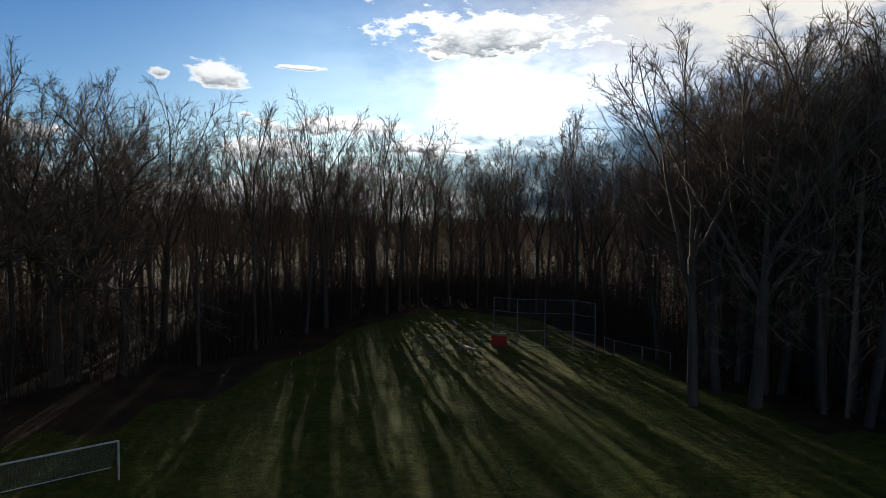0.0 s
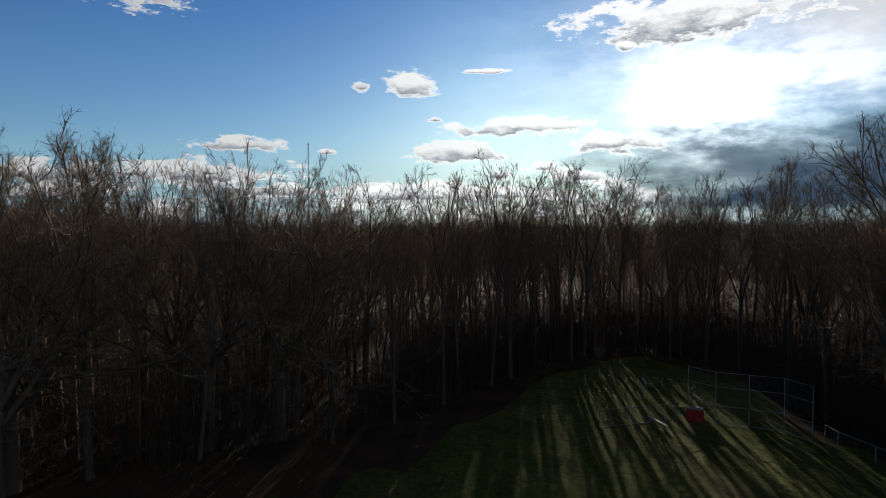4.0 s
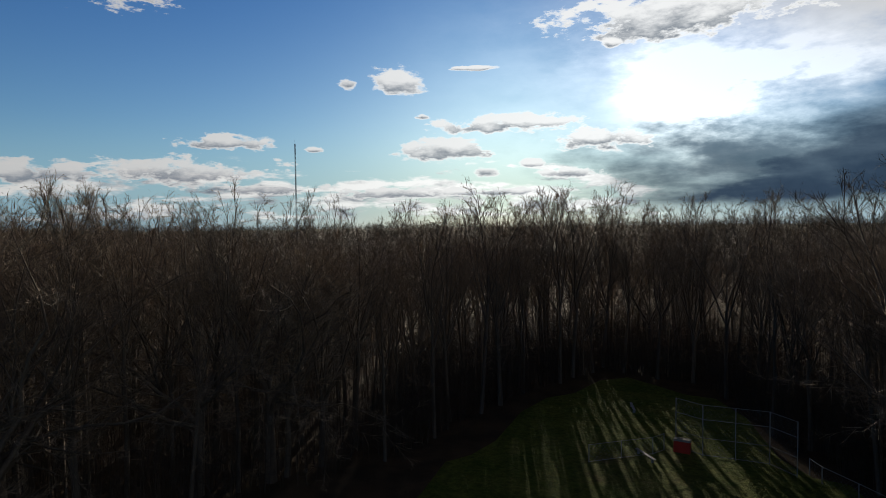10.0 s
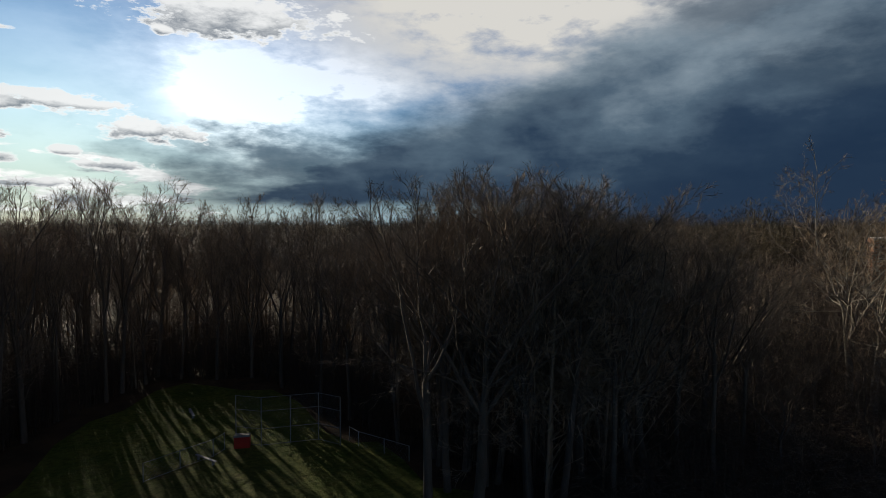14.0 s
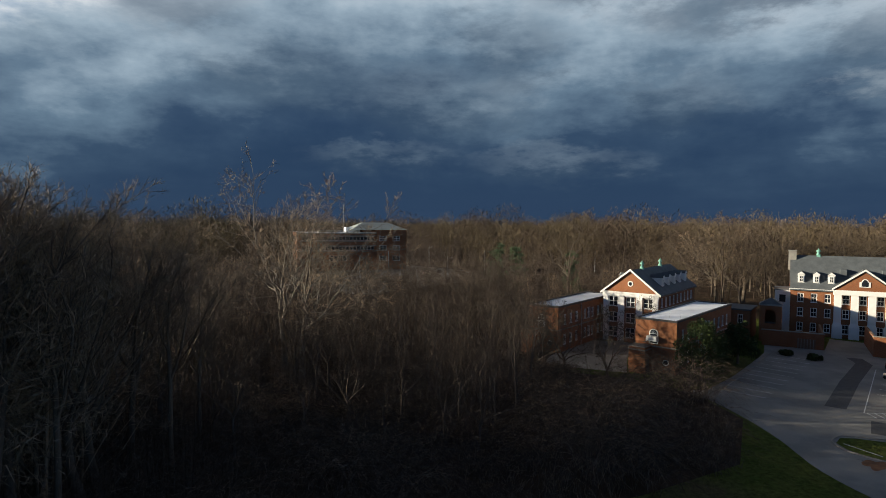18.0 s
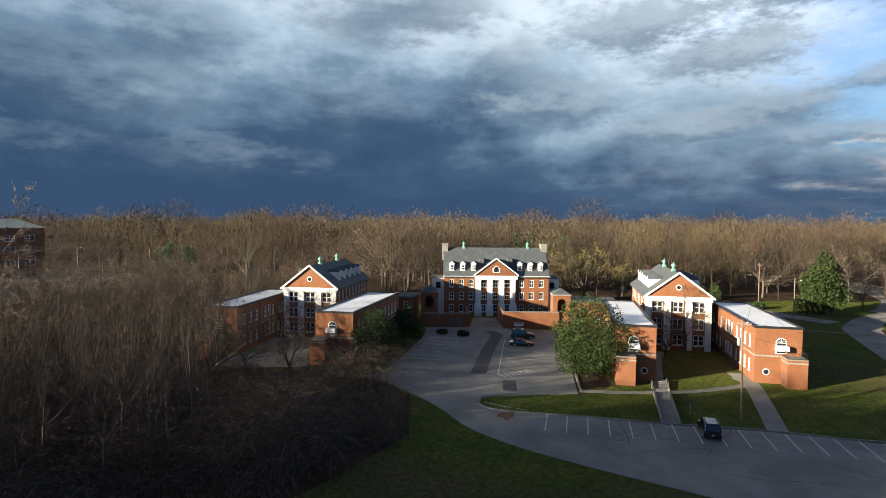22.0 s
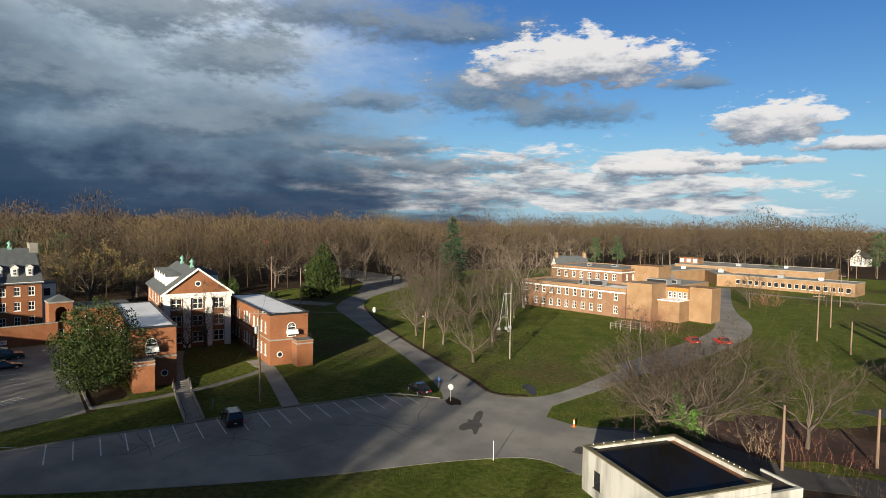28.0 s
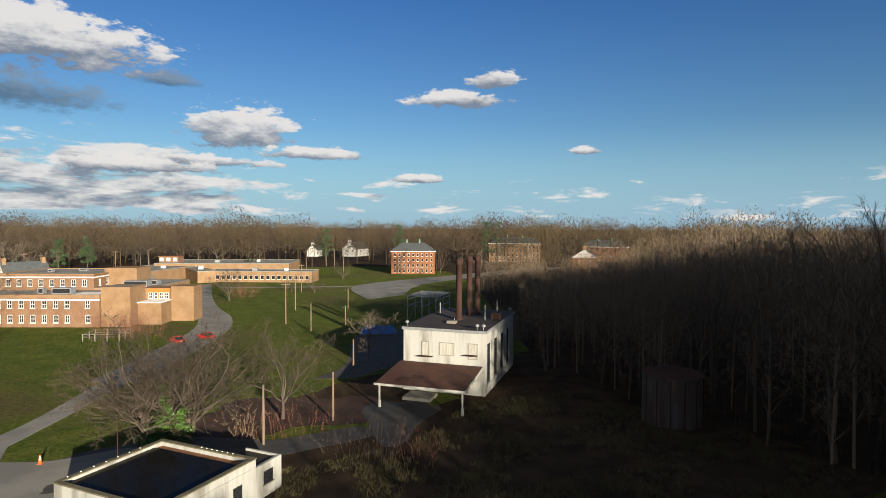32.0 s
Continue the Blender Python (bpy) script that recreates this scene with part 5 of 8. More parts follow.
def main_hall():
    W, D, H, rise = 26.4, 14.0, 10.1, 6.6
    b = thing("main_hall", place(144.5, -31.4, -11.2), "large red-brick hall with a white-columned portico and grey slate roof", "building")
    px0, px1 = 8.3, 18.0
    front = [w for z in (0.9, 4.1, 7.2) for w in row(3, 0.6, px0 - 0.3, z, 1.15, 1.9) + row(3, px1 + 0.3, W - 0.6, z, 1.15, 1.9)]
    side = [w for z in (0.9, 4.1, 7.2) for w in row(4, 1.0, D - 1.0, z, 1.1, 1.8)]
    front += [(px0 + 0.9 + 2.95 * i, z, 1.25, 1.95, "sash") for i in range(3) for z in (0.9, 4.1, 7.2)]
    front = [(x + (0.15 if px0 < x < px1 else 0), z, w, h, s) for x, z, w, h, s in front]
    shell(b, W, D, H, M["brick"], dict(front=front, left=side, right=side))
    for i in range(4):
        x = px0 + 0.02 + i * 2.95
        col = part("pilaster", Shape().box(x - 0.45, x + 0.85 if i < 3 else x + 0.75, -0.7, -0.003, 3.3, 9.2), M["white"], b, "tall white pilaster")
        part("plinth", Shape().loft([(x - 0.7, -0.9, -0.02), (x + 1.1, -0.9, -0.02), (x + 1.1, -0.004, -0.02), (x - 0.7, -0.004, -0.02)], [(x - 0.7, -0.9, 2.5), (x + 1.1, -0.9, 2.5), (x + 1.1, -0.004, 2.5), (x - 0.7, -0.004, 2.5)])
             .loft([(x - 0.7, -0.9, 2.502), (x + 1.1, -0.9, 2.502), (x + 1.1, -0.004, 2.502), (x - 0.7, -0.004, 2.502)], [(x - 0.45, -0.7, 3.298), (x + 0.85, -0.7, 3.298), (x + 0.85, -0.004, 3.298), (x - 0.45, -0.004, 3.298)]), M["white"], col)
    part("entablature", Shape().box(px0 - 0.6, px1 + 0.4, -0.85, -0.002, 9.203, H + 0.1), M["white"], b, "white entablature")
    part("cornice", Shape().box(-0.3, px0 - 0.61, -0.4, -0.003, H - 0.4, H - 0.05).box(px1 + 0.41, W + 0.3, -0.4, -0.003, H - 0.4, H - 0.05), M["white"], b)
    pc, pr = (px0 + px1) / 2 - 0.1, 4.0
    part("pediment", upright([(px0 - 0.4, H + 0.102), (px1 + 0.2, H + 0.102), (pc, H + pr)], -0.7, 2.2), M["brick"], b)
    raking(b, px0 - 0.9, px1 + 0.7, H - 0.02, pr + 0.25, -0.95, -0.72, 0.38)
    part("pediment_roof", Shape().loft([(px0 - 0.9, -0.71, H + 0.05), (pc, -0.71, H + pr + 0.3), (px1 + 0.7, -0.71, H + 0.05), (pc, -0.71, H + pr + 0.05)], [(px0 - 0.9, 1.0, H + 0.05), (pc, 4.8, H + pr + 0.3), (px1 + 0.7, 1.0, H + 0.05), (pc, 4.8, H + pr + 0.05)]), M["slate"], b)
    win = part("window", upright([(pc - 0.95, H + 0.9), (pc - 0.95, H + 2.0), *arc(pc, H + 2.0, 0.6, 8, math.pi, 0), (pc + 0.95, H + 2.0), (pc + 0.95, H + 0.9)], -0.78, -0.703), M["white"], b, "white window in the pediment")
    part("pane", upright([(pc - 0.6, H + 1.05), (pc - 0.6, H + 1.9), *arc(pc, H + 2.0, 0.42, 6, math.pi, 0), (pc + 0.6, H + 1.9), (pc + 0.6, H + 1.05)], -0.8, -0.782), M["pane"], win)
    for xx in (0.0, W - 0.3):
        part("gable", Shape().loft([(xx, 0.0, H + 0.002), (xx, D, H + 0.002), (xx, D / 2, H + rise)], [(xx + 0.3, 0.0, H + 0.002), (xx + 0.3, D, H + 0.002), (xx + 0.3, D / 2, H + rise)]), M["brick"], b)
    gable_roof(b, W, D, H, rise, along="x")
    slope = rise / (D / 2)
    for x in (1.9, 4.7, 7.4, 19.2, 21.9, 24.5):
        dormer(b, Matrix.Translation((x, 1.0, H + 1.0 * slope + 0.1)))
    for x in (9.6, 16.9):
        part("hatch", Shape().box(x - 0.6, x + 0.6, 2.6, 4.6, H + 2.9, H + 4.2), M["slate"], b, "dark slate-hung roof hatch")
    for x in (0.25, W - 0.25):
        part("chimney", Shape().box(x - 0.75, x + 0.75, D / 2 - 1.1, D / 2 + 1.1, H + 3.5, H + rise + 1.1).box(x - 0.85, x + 0.85, D / 2 - 1.2, D / 2 + 1.2, H + rise + 1.102, H + rise + 1.3), M["concrete"], b, "pale stone end chimney")
    ventilator(b, 5.2, D / 2, H + rise)
    ventilator(b, 22.0, D / 2, H + rise)
    for x, w in ((-3.0, 2.99), (W + 0.01, 3.2)):
        side_block = part("side_block", Shape().box(x, x + w, 3.0, 9.0, 0, 9.2), M["white"], b, "white rendered side block")
        part("roof", Shape().box(x - 0.1, x + w + 0.1, 2.9, 9.1, 9.203, 9.5), M["slate"], side_block)
        part("window", Shape().box(x + 0.9, x + 2.1, 2.93, 2.998, 6.6, 8.2), M["pane"], side_block)
    return b


def forecourt_walls():
    b = thing("forecourt_wall", place(129.6, -23.4, -11.2), "red-brick terrace wall before the main hall", "wall")
    part("wall", Shape().box(0, 10.4, 0, 0.4, 0, 3.0).box(10.0, 10.4, 0.402, 13.5, 0, 3.0), M["brick"], b)
    part("cap", Shape().box(-0.1, 10.5, -0.1, 0.5, 3.003, 3.15), M["concrete"], b)
    part("gate", Shape().box(6.0, 9.0, -0.08, -0.003, 0, 1.9), M["door"], b, "slatted timber gate")
    for i in range(6):
        part("slat", Shape().box(6.1 + i * 0.5, 6.2 + i * 0.5, -0.12, -0.083, 0, 1.9), M["concrete"], b)
    c = thing("forecourt_wall", place(124.8, -40.6, -11.2), "red-brick terrace wall with a white sign before the main hall", "wall")
    part("wall", Shape().box(0, 12.6, 0, 0.4, 0, 3.6).box(0, 0.4, 0.402, 13.0, 0, 3.6), M["brick"], c)
    part("cap", Shape().box(-0.1, 12.6, -0.1, 0.5, 3.603, 3.75), M["concrete"], c)
    sign = part("sign", Shape().box(2.6, 4.6, -0.06, -0.003, 0.5, 1.3), M["white"], c, "small white sign board")
    part("lettering", Shape().box(2.9, 4.3, -0.075, -0.063, 1.0, 1.1).box(3.1, 4.1, -0.075, -0.063, 0.75, 0.83), M["black"], sign)
    for (x, y, n) in ((123.2, -51.8, "arched"), (134.0, -23.6, "arched")):
        t = thing("arch_tower", place(x, y, -14.0), "small red-brick tower with an arched opening and hipped roof", "tower", "towers beside the forecourt")
        w, h = 3.9, 7.3
        r = 0.95
        head = arc(w / 2, 5.6, r, 10, math.pi, 0)
        part("wall", upright([(0, 0), (w, 0), (w, h), (w / 2, h), (w / 2, 6.55), *head[6:], (w / 2 + r, 3.7), (w / 2, 3.7), (0, 3.7)], 0, 0.35), M["brick"], t)
        part("wall", upright([(0, 3.702), (w / 2 - r, 3.702), *head[:6], (w / 2, 6.55), (w / 2, h), (0, h)], 0.0, 0.35), M["brick"], t)
        part("wall", Shape().box(0, 0.35, 0.352, 3.9, 0, h), M["brick"], t)
        part("wall", Shape().box(w - 0.35, w, 0.352, 3.9, 0, h), M["brick"], t)
        part("wall", Shape().box(0.352, w - 0.352, 3.5, 3.9, 0, h), M["brick"], t)
        part("balcony_floor", Shape().box(0.352, w - 0.352, 0.352, 3.498, 3.4, 3.6), M["concrete"], t)
        part("cornice", Shape().box(-0.15, w + 0.15, -0.15, 4.05, h + 0.003, h + 0.3), M["concrete"], t)
        part("roof", Shape().loft([(0, 0, h + 0.303), (w, 0, h + 0.303), (w, 3.9, h + 0.303), (0, 3.9, h + 0.303)], [(w / 2 - 0.1, 1.85, h + 1.5), (w / 2 + 0.1, 1.85, h + 1.5), (w / 2 + 0.1, 2.05, h + 1.5), (w / 2 - 0.1, 2.05, h + 1.5)]), M["slate"], t)
        part("window", Shape().box(1.5, 2.3, -0.04, -0.003, 1.0, 2.3), M["white"], t)
        part("pane", Shape().box(1.6, 2.2, -0.055, -0.043, 1.1, 2.2), M["pane"], t)
    link = thing("link_building", place(121.6, -55.8, -21), "low red-brick link with a round window between hall and wing", "building")
    shell(link, 9.5, 8.0, 6.0, M["brick"], dict(front=[(1.6, 1.0, 1.0, 1.7, "sash"), (5.0, 1.0, 1.0, 1.7, "sash")]))
    part("roof", Shape().box(-0.2, 9.7, -0.2, 8.2, 6.003, 6.3), M["slate"], link)
    ring = part("round_window", upright(arc(2.1, 4.4, 0.6, 14, 0, 2 * math.pi)[:-1], -0.05, -0.003), M["white"], link)
    part("pane", upright(arc(2.1, 4.4, 0.45, 14, 0, 2 * math.pi)[:-1], -0.065, -0.053), M["pane"], ring)
    link2 = thing("link_building", place(138.0, -9.5, -18), "low red-brick link between hall and wing in shade", "building")
    shell(link2, 13.0, 8.0, 6.0, M["brick"], dict(front=row(5, 0.6, 12.4, 3.4, 1.0, 1.8) + row(5, 0.6, 12.4, 0.8, 1.0, 1.6)))
    part("roof", Shape().box(-0.2, 13.2, -0.2, 8.2, 6.003, 6.3), M["slate"], link2)


wing(101.0, 0.3, -23.5, 6.7, 28, 8.3, False, "flat-roofed red-brick wing with a low porch bay, ivy-shaded")
wing(109.8, 19.6, -19.5, 6.2, 26, 8.3, False, "flat-roofed red-brick wing at the edge of the thicket")
wing(80.6, -44.0, -23.5, 5.9, 28, 8.3, False, "flat-roofed red-brick wing beside the magnolia")
wing(75.6, -64.2, -24.0, 6.4, 28, 8.3, True, "sunlit flat-roofed red-brick wing with an awning and balcony")
hall(124.6, 6.6, -20.0, 11.0, 24, 10.0, 4.3, "gabled brick hall with white pilasters, seen past bare trees")
hall(100.3, -60.9, -24.0, 11.6, 24, 10.0, 4.3, "gabled brick hall with white pilasters beside the steps")
main_hall()
forecourt_walls()


def boiler_house():
    W, D, H = 12.3, 20.0, 9.0
    b = thing("boiler_house", place(-15.9, -84.2, -122.5), "white-painted boiler house with a tarred roof and stained walls", "building")
    right = [(1.2 + 4.4 * i, 1.6, 1.9, 5.6, "grid") for i in range(4)]
    shell(b, W, D, H, M["dirty_white"], dict(right=right))
    for x, z, w, h in ((2.9, 5.3, 0.95, 1.9), (5.6, 5.5, 2.1, 1.7), (9.9, 5.2, 1.2, 2.1)):
        board = part("board", Shape().box(x, x + w, -0.06, -0.003, z, z + h), M["board"], b, "boarded-up window")
        part("frame", Shape().box(x - 0.08, x, -0.09, -0.003, z - 0.08, z + h + 0.08).box(x + w, x + w + 0.08, -0.09, -0.003, z - 0.08, z + h + 0.08).box(x, x + w, -0.09, -0.003, z + h, z + h + 0.08).box(x, x + w, -0.09, -0.003, z - 0.08, z), M["concrete"], board)
    part("roof", Shape().box(-0.12, W + 0.12, -0.12, D + 0.12, H + 0.003, H + 0.28), M["tarroof"], b, "dark tarred roof")
    part("roof_edge", Shape().box(-0.2, W + 0.2, -0.2, -0.123, H - 0.12, H + 0.25).box(W + 0.123, W + 0.2, -0.123, D + 0.1, H - 0.12, H + 0.25), M["steel"], b, "weathered metal roof edge")
    part("ledge", Shape().box(W + 0.003, W + 0.12, 0.2, D, 1.1, 1.35), M["dirty_white"], b)
    for x0, x1, z in ((2.4, 4.6, 5.15), (9.4, 11.2, 5.7)):
        part("brace", Shape().box(x0, x1, -0.7, -0.003, z, z + 0.08), M["rustpipe"], b, "rusted wall bracket")
    for x, y, h in ((6.0, 8.2, 9.8), (6.2, 13.6, 10.0), (7.0, 15.8, 10.0)):
        s = part("chimney_pipe", Shape().lathe([(0.62, H + 0.283), (0.62, H + 0.55), (0.48, H + 0.56), (0.46, H + h - 0.9), (0.50, H + h - 0.88), (0.50, H + h), (0.40, H + h), (0.38, H + h - 0.6)], 16, (x, y)), M["rustpipe"], b, "tall rusted steel stack", True)
        part("band", Shape().lathe([(0.49, H + h - 0.75), (0.52, H + h - 0.7), (0.52, H + h - 0.2), (0.49, H + h - 0.15)], 16, (x, y)), M["rustpipe"], s)
    for x, y, h in ((5.8, 6.4, 0.5), (9.9, 9.4, 2.4), (11.0, 13.0, 2.6), (1.0, 14.0, 1.8)):
        part("vent_pipe", Shape().tube((x, y, H + 0.28), (x, y, H + 0.28 + h), 0.07, k=6), M["steel"], b)
    part("roof_box", Shape().box(5.2, 6.6, 4.4, 5.3, H + 0.283, H + 0.65), M["concrete"], b)
    part("roof_box", Shape().box(10.6, 12.0, 10.4, 12.4, H + 0.283, H + 1.3), M["rustpipe"], b)
    for x, y in ((11.0, 0.4), (11.9, 0.5), (0.4, 0.4), (12.0, 18.5)):
        part("flood_lamp", Shape().tube((x, y, H + 0.28), (x, y, H + 0.7), 0.04, k=5).lathe([(0.12, H + 0.7), (0.28, H + 0.8), (0.30, H + 1.0), (0.1, H + 1.15)], 10, (x, y)), M["steel"], b, "round flood lamp")
    can = part("canopy", Shape().loft([(-0.4, -9.2, 3.0), (12.0, -9.2, 3.0), (12.0, -0.2, 4.05), (-0.4, -0.2, 4.05)], [(-0.4, -9.2, 3.22), (12.0, -9.2, 3.22), (12.0, -0.2, 4.27), (-0.4, -0.2, 4.27)]), M["rustroof"], b, "rusty lean-to canopy roof")
    part("fascia", Shape().box(-0.5, 12.1, -9.32, -9.203, 2.95, 3.24), M["dirty_white"], can)
    part("fascia", Shape().loft([(12.003, -9.2, 2.95), (12.12, -9.2, 2.95), (12.12, -0.2, 3.95), (12.003, -0.2, 3.95)], [(12.003, -9.2, 3.25), (12.12, -9.2, 3.25), (12.12, -0.2, 4.3), (12.003, -0.2, 4.3)]), M["dirty_white"], can)
    for x in (0.2, 11.6):
        post = part("post", Shape().box(x - 0.09, x + 0.09, -9.1, -8.92, 0, 2.998), M["dirty_white"], b, "white-painted canopy post")
        part("footing", Shape().lathe([(0.20, 0), (0.22, 0.12), (0.17, 0.9), (0.11, 1.0)], 10, (x, -9.01)), M["dirty_white"], post)
    for k, (x, y) in enumerate(((2.0, -7.6), (3.6, -6.6))):
        part("patch", Shape().loft([(x, y, 3.26 + (y + 9.2) * 0.1165 - 0.02), (x + 1.6, y, 3.26 + (y + 9.2) * 0.1165 - 0.02), (x + 1.6, y + 1.2, 3.40 + (y + 9.2) * 0.1165 - 0.02), (x, y + 1.2, 3.40 + (y + 9.2) * 0.1165 - 0.02)],
                                   [(x, y, 3.28 + (y + 9.2) * 0.1165 - 0.02), (x + 1.6, y, 3.28 + (y + 9.2) * 0.1165 - 0.02), (x + 1.6, y + 1.2, 3.42 + (y + 9.2) * 0.1165 - 0.02), (x, y + 1.2, 3.42 + (y + 9.2) * 0.1165 - 0.02)]), M["rustpipe"], can)
    return b


def flooded_shed():
    W, D, H = 11.0, 10.1, 3.9
    b = thing("flooded_shed", place(17.9, -50.9, -128.0), "small white block building with a flooded flat roof", "building")
    shell(b, W, D, H, M["dirty_white"], dict(front=[(1.8, 0.9, 1.0, 1.6, "grid"), (7.6, 0.4, 1.1, 1.4, "grid")], right=[(1.9, 0.8, 1.3, 1.4, "grid"), (7.4, 0.3, 1.1, 2.1, "grid")]), t=0.35)
    part("roof", Shape().box(0.352, W - 0.352, 0.352, D - 0.352, H - 0.6, H - 0.35), M["rust"], b, "rust-stained roof deck")
    part("water", Shape().box(0.354, W - 0.354, 0.354, D - 1.2, H - 0.348, H - 0.24), M["water"], b, "dark rainwater standing on the roof")
    part("coping", Shape().box(-0.06, W + 0.06, -0.06, 0.38, H + 0.003, H + 0.11).box(-0.06, W + 0.06, D - 0.38, D + 0.06, H + 0.003, H + 0.11)
         .box(-0.06, 0.38, 0.381, D - 0.381, H + 0.003, H + 0.11).box(W - 0.38, W + 0.06, 0.381, D - 0.381, H + 0.003, H + 0.11), M["moss"], b, "mossy concrete coping")
    for i in range(14):
        part("pebble", Shape().lathe([(0.05, H + 0.112), (0.07, H + 0.15), (0.03, H + 0.19)], 6, (0.15 if i < 7 else 0.8 + i * 0.6, 1.0 + i * 1.1 if i < 7 else D - 0.15)), M["white"], b)
    part("band", Shape().box(W + 0.003, W + 0.05, 0.3, D - 0.2, H - 0.75, H - 0.66), M["dirty_white"], b)
    part("spout", Shape().box(-0.16, -0.003, 0.3, 0.5, H - 0.4, H - 0.25), M["black"], b)
    part("spout", Shape().box(W - 0.55, W - 0.3, -0.16, -0.003, H - 0.5, H - 0.35), M["black"], b)
    part("mast", Shape().tube((0.1, 5.4, H + 0.11), (0.1, 5.4, H + 3.6), 0.03, k=5), M["rustpipe"], b, "thin rusty mast")
    annex = part("annex", pierced(3.4, 3.0, [(1.2, 1.1, 1.3, 1.2)], 0.3), M["dirty_white"], b)
    annex.matrix_basis = pose(W - 0.2, D + 0.01, 0, 0, 0, 90)
    window(b, pose(W - 0.2, D + 0.01, 0, 0, 0, 90), 1.2, 1.1, 1.3, 1.2, "grid")
    part("annex", Shape().box(W - 4.2, W - 0.502, D + 0.01, D + 3.4, 0, 2.7).box(W - 4.2, W - 0.2, D + 3.41, D + 3.6, 0, 3.0), M["dirty_white"], b)
    part("annex_roof", Shape().box(W - 4.1, W - 0.505, D + 0.02, D + 3.4, 2.703, 2.8), M["tarroof"], b)
    return b


def ward_block():
    """The long tan and red brick block on the lawn, in stepped flat-roofed tiers."""
    b = thing("ward_block", place(75.8, -158.8, -103.0), "stepped flat-roofed block of red and tan brick with white sash windows", "building")
    rows = [w for z in (1.0, 4.4) for w in [(1.2, z, 1.0, 1.8, "sash")] + row(9, 4.0, 27.5, z, 1.15, 1.9) + [(30.3, z, 1.15, 1.9, "sash")]]
    shell(b, 33.6, 15.0, 6.9, M["ward_brick"], dict(front=rows, right=[(1.5, 1.0, 1.1, 1.9, "sash"), (1.5, 4.4, 1.1, 1.9, "sash")], left=[w for z in (1.0, 4.4) for w in row(4, 1, 14, z, 1.1, 1.9)]))
    part("cornice", Shape().box(-0.1, 33.7, -0.1, -0.003, 6.25, 6.6), M["white"], b, "white stone band")
    part("parapet", Shape().box(0, 33.6, 0, 0.3, 6.903, 7.6).box(33.3, 33.6, 0.302, 15, 6.903, 7.6).box(0, 0.3, 0.302, 15, 6.903, 7.6), M["tan_brick"], b)
    part("roof", Shape().box(0.302, 33.298, 0.302, 15.0, 6.903, 7.0), M["gravel"], b)
    part("roof_patch", Shape().box(24.0, 31.5, 3.0, 11.0, 7.003, 7.03), M["membrane"], b, "pale roof sheet")
    shell(b, 24.0, 20.0, 10.9, M["ward_brick"], dict(front=row(8, 1, 23, 7.9, 1.2, 1.8), right=row(5, 1, 19, 7.9, 1.2, 1.8)), name="upper_wall", at=(0.0, 15.02))
    part("upper_cornice", Shape().box(-0.1, 24.1, 14.9, 15.015, 10.1, 10.45).box(24.003, 24.1, 15.02, 35, 10.1, 10.45), M["white"], b)
    flat_roof(b, 24.0, 20.0, 10.9, "gravel", "tan_brick", at=(0.0, 15.02))
    part("penthouse", Shape().box(23.0, 31.5, 22.0, 30.0, 7.0, 12.2), M["tan_brick"], b, "plain tan brick penthouse")
    part("rear_tier", Shape().box(24.02, 38.4, 15.02, 40.0, 0, 7.4), M["tan_brick"], b)
    part("rear_roof", Shape().box(24.1, 38.3, 15.1, 39.9, 7.403, 7.55), M["gravel"], b)
    part("tower", Shape().box(33.62, 40.4, 0.6, 8.0, 0, 9.3), M["tan_brick"], b, "blank tan brick stair tower")
    part("tower", Shape().box(46.0, 51.5, 9.5, 15.0, 0, 8.6), M["tan_brick"], b, "blank tan brick stair tower")
    part("link", Shape().box(40.42, 45.98, 4.0, 15.0, 0, 5.2), M["tan_brick"], b)
    part("link_roof", Shape().box(40.42, 46.0, 3.6, 15.0, 5.203, 5.4), M["membrane"], b)
    part("link_upper", Shape().box(38.6, 45.9, 9.0, 15.0, 5.403, 8.2), M["tan_brick"], b)
    part("orange_band", Shape().box(40.5, 45.9, 8.93, 8.997, 7.3, 8.1), M["orange"], b, "orange-red fascia panel")
    for i in range(4):
        window(b, Matrix.Translation((0, 8.86, 0)), 40.7 + 1.3 * i, 5.6, 1.0, 1.5, "sash")
    for x, y, z, w, d, h in ((19.0, 6.0, 7.003, 4.5, 2.2, 1.5), (15.0, 7.0, 7.003, 1.4, 1.4, 1.3), (30.0, 18.0, 7.553, 6.0, 3.0, 1.6), (32.0, 24.0, 7.553, 4.0, 2.5, 1.2), (8.0, 22.0, 11.03, 1.2, 1.2, 0.8), (14.0, 26.0, 11.03, 2.0, 1.2, 0.7), (27.0, 33.0, 7.553, 3.0, 2.0, 1.6)):
        a = part("air_unit", Shape().box(x, x + w, y, y + d, z, z + h), M["steel"], b, "grey rooftop air unit")
        part("grille", Shape().box(x + 0.2, x + w - 0.2, y - 0.03, y - 0.003, z + 0.2, z + h - 0.2), M["black"], a)
    part("downpipe", Shape().tube((11.3, -0.08, 0), (11.3, -0.08, 6.2), 0.06, k=6), M["door"], b)
    return b


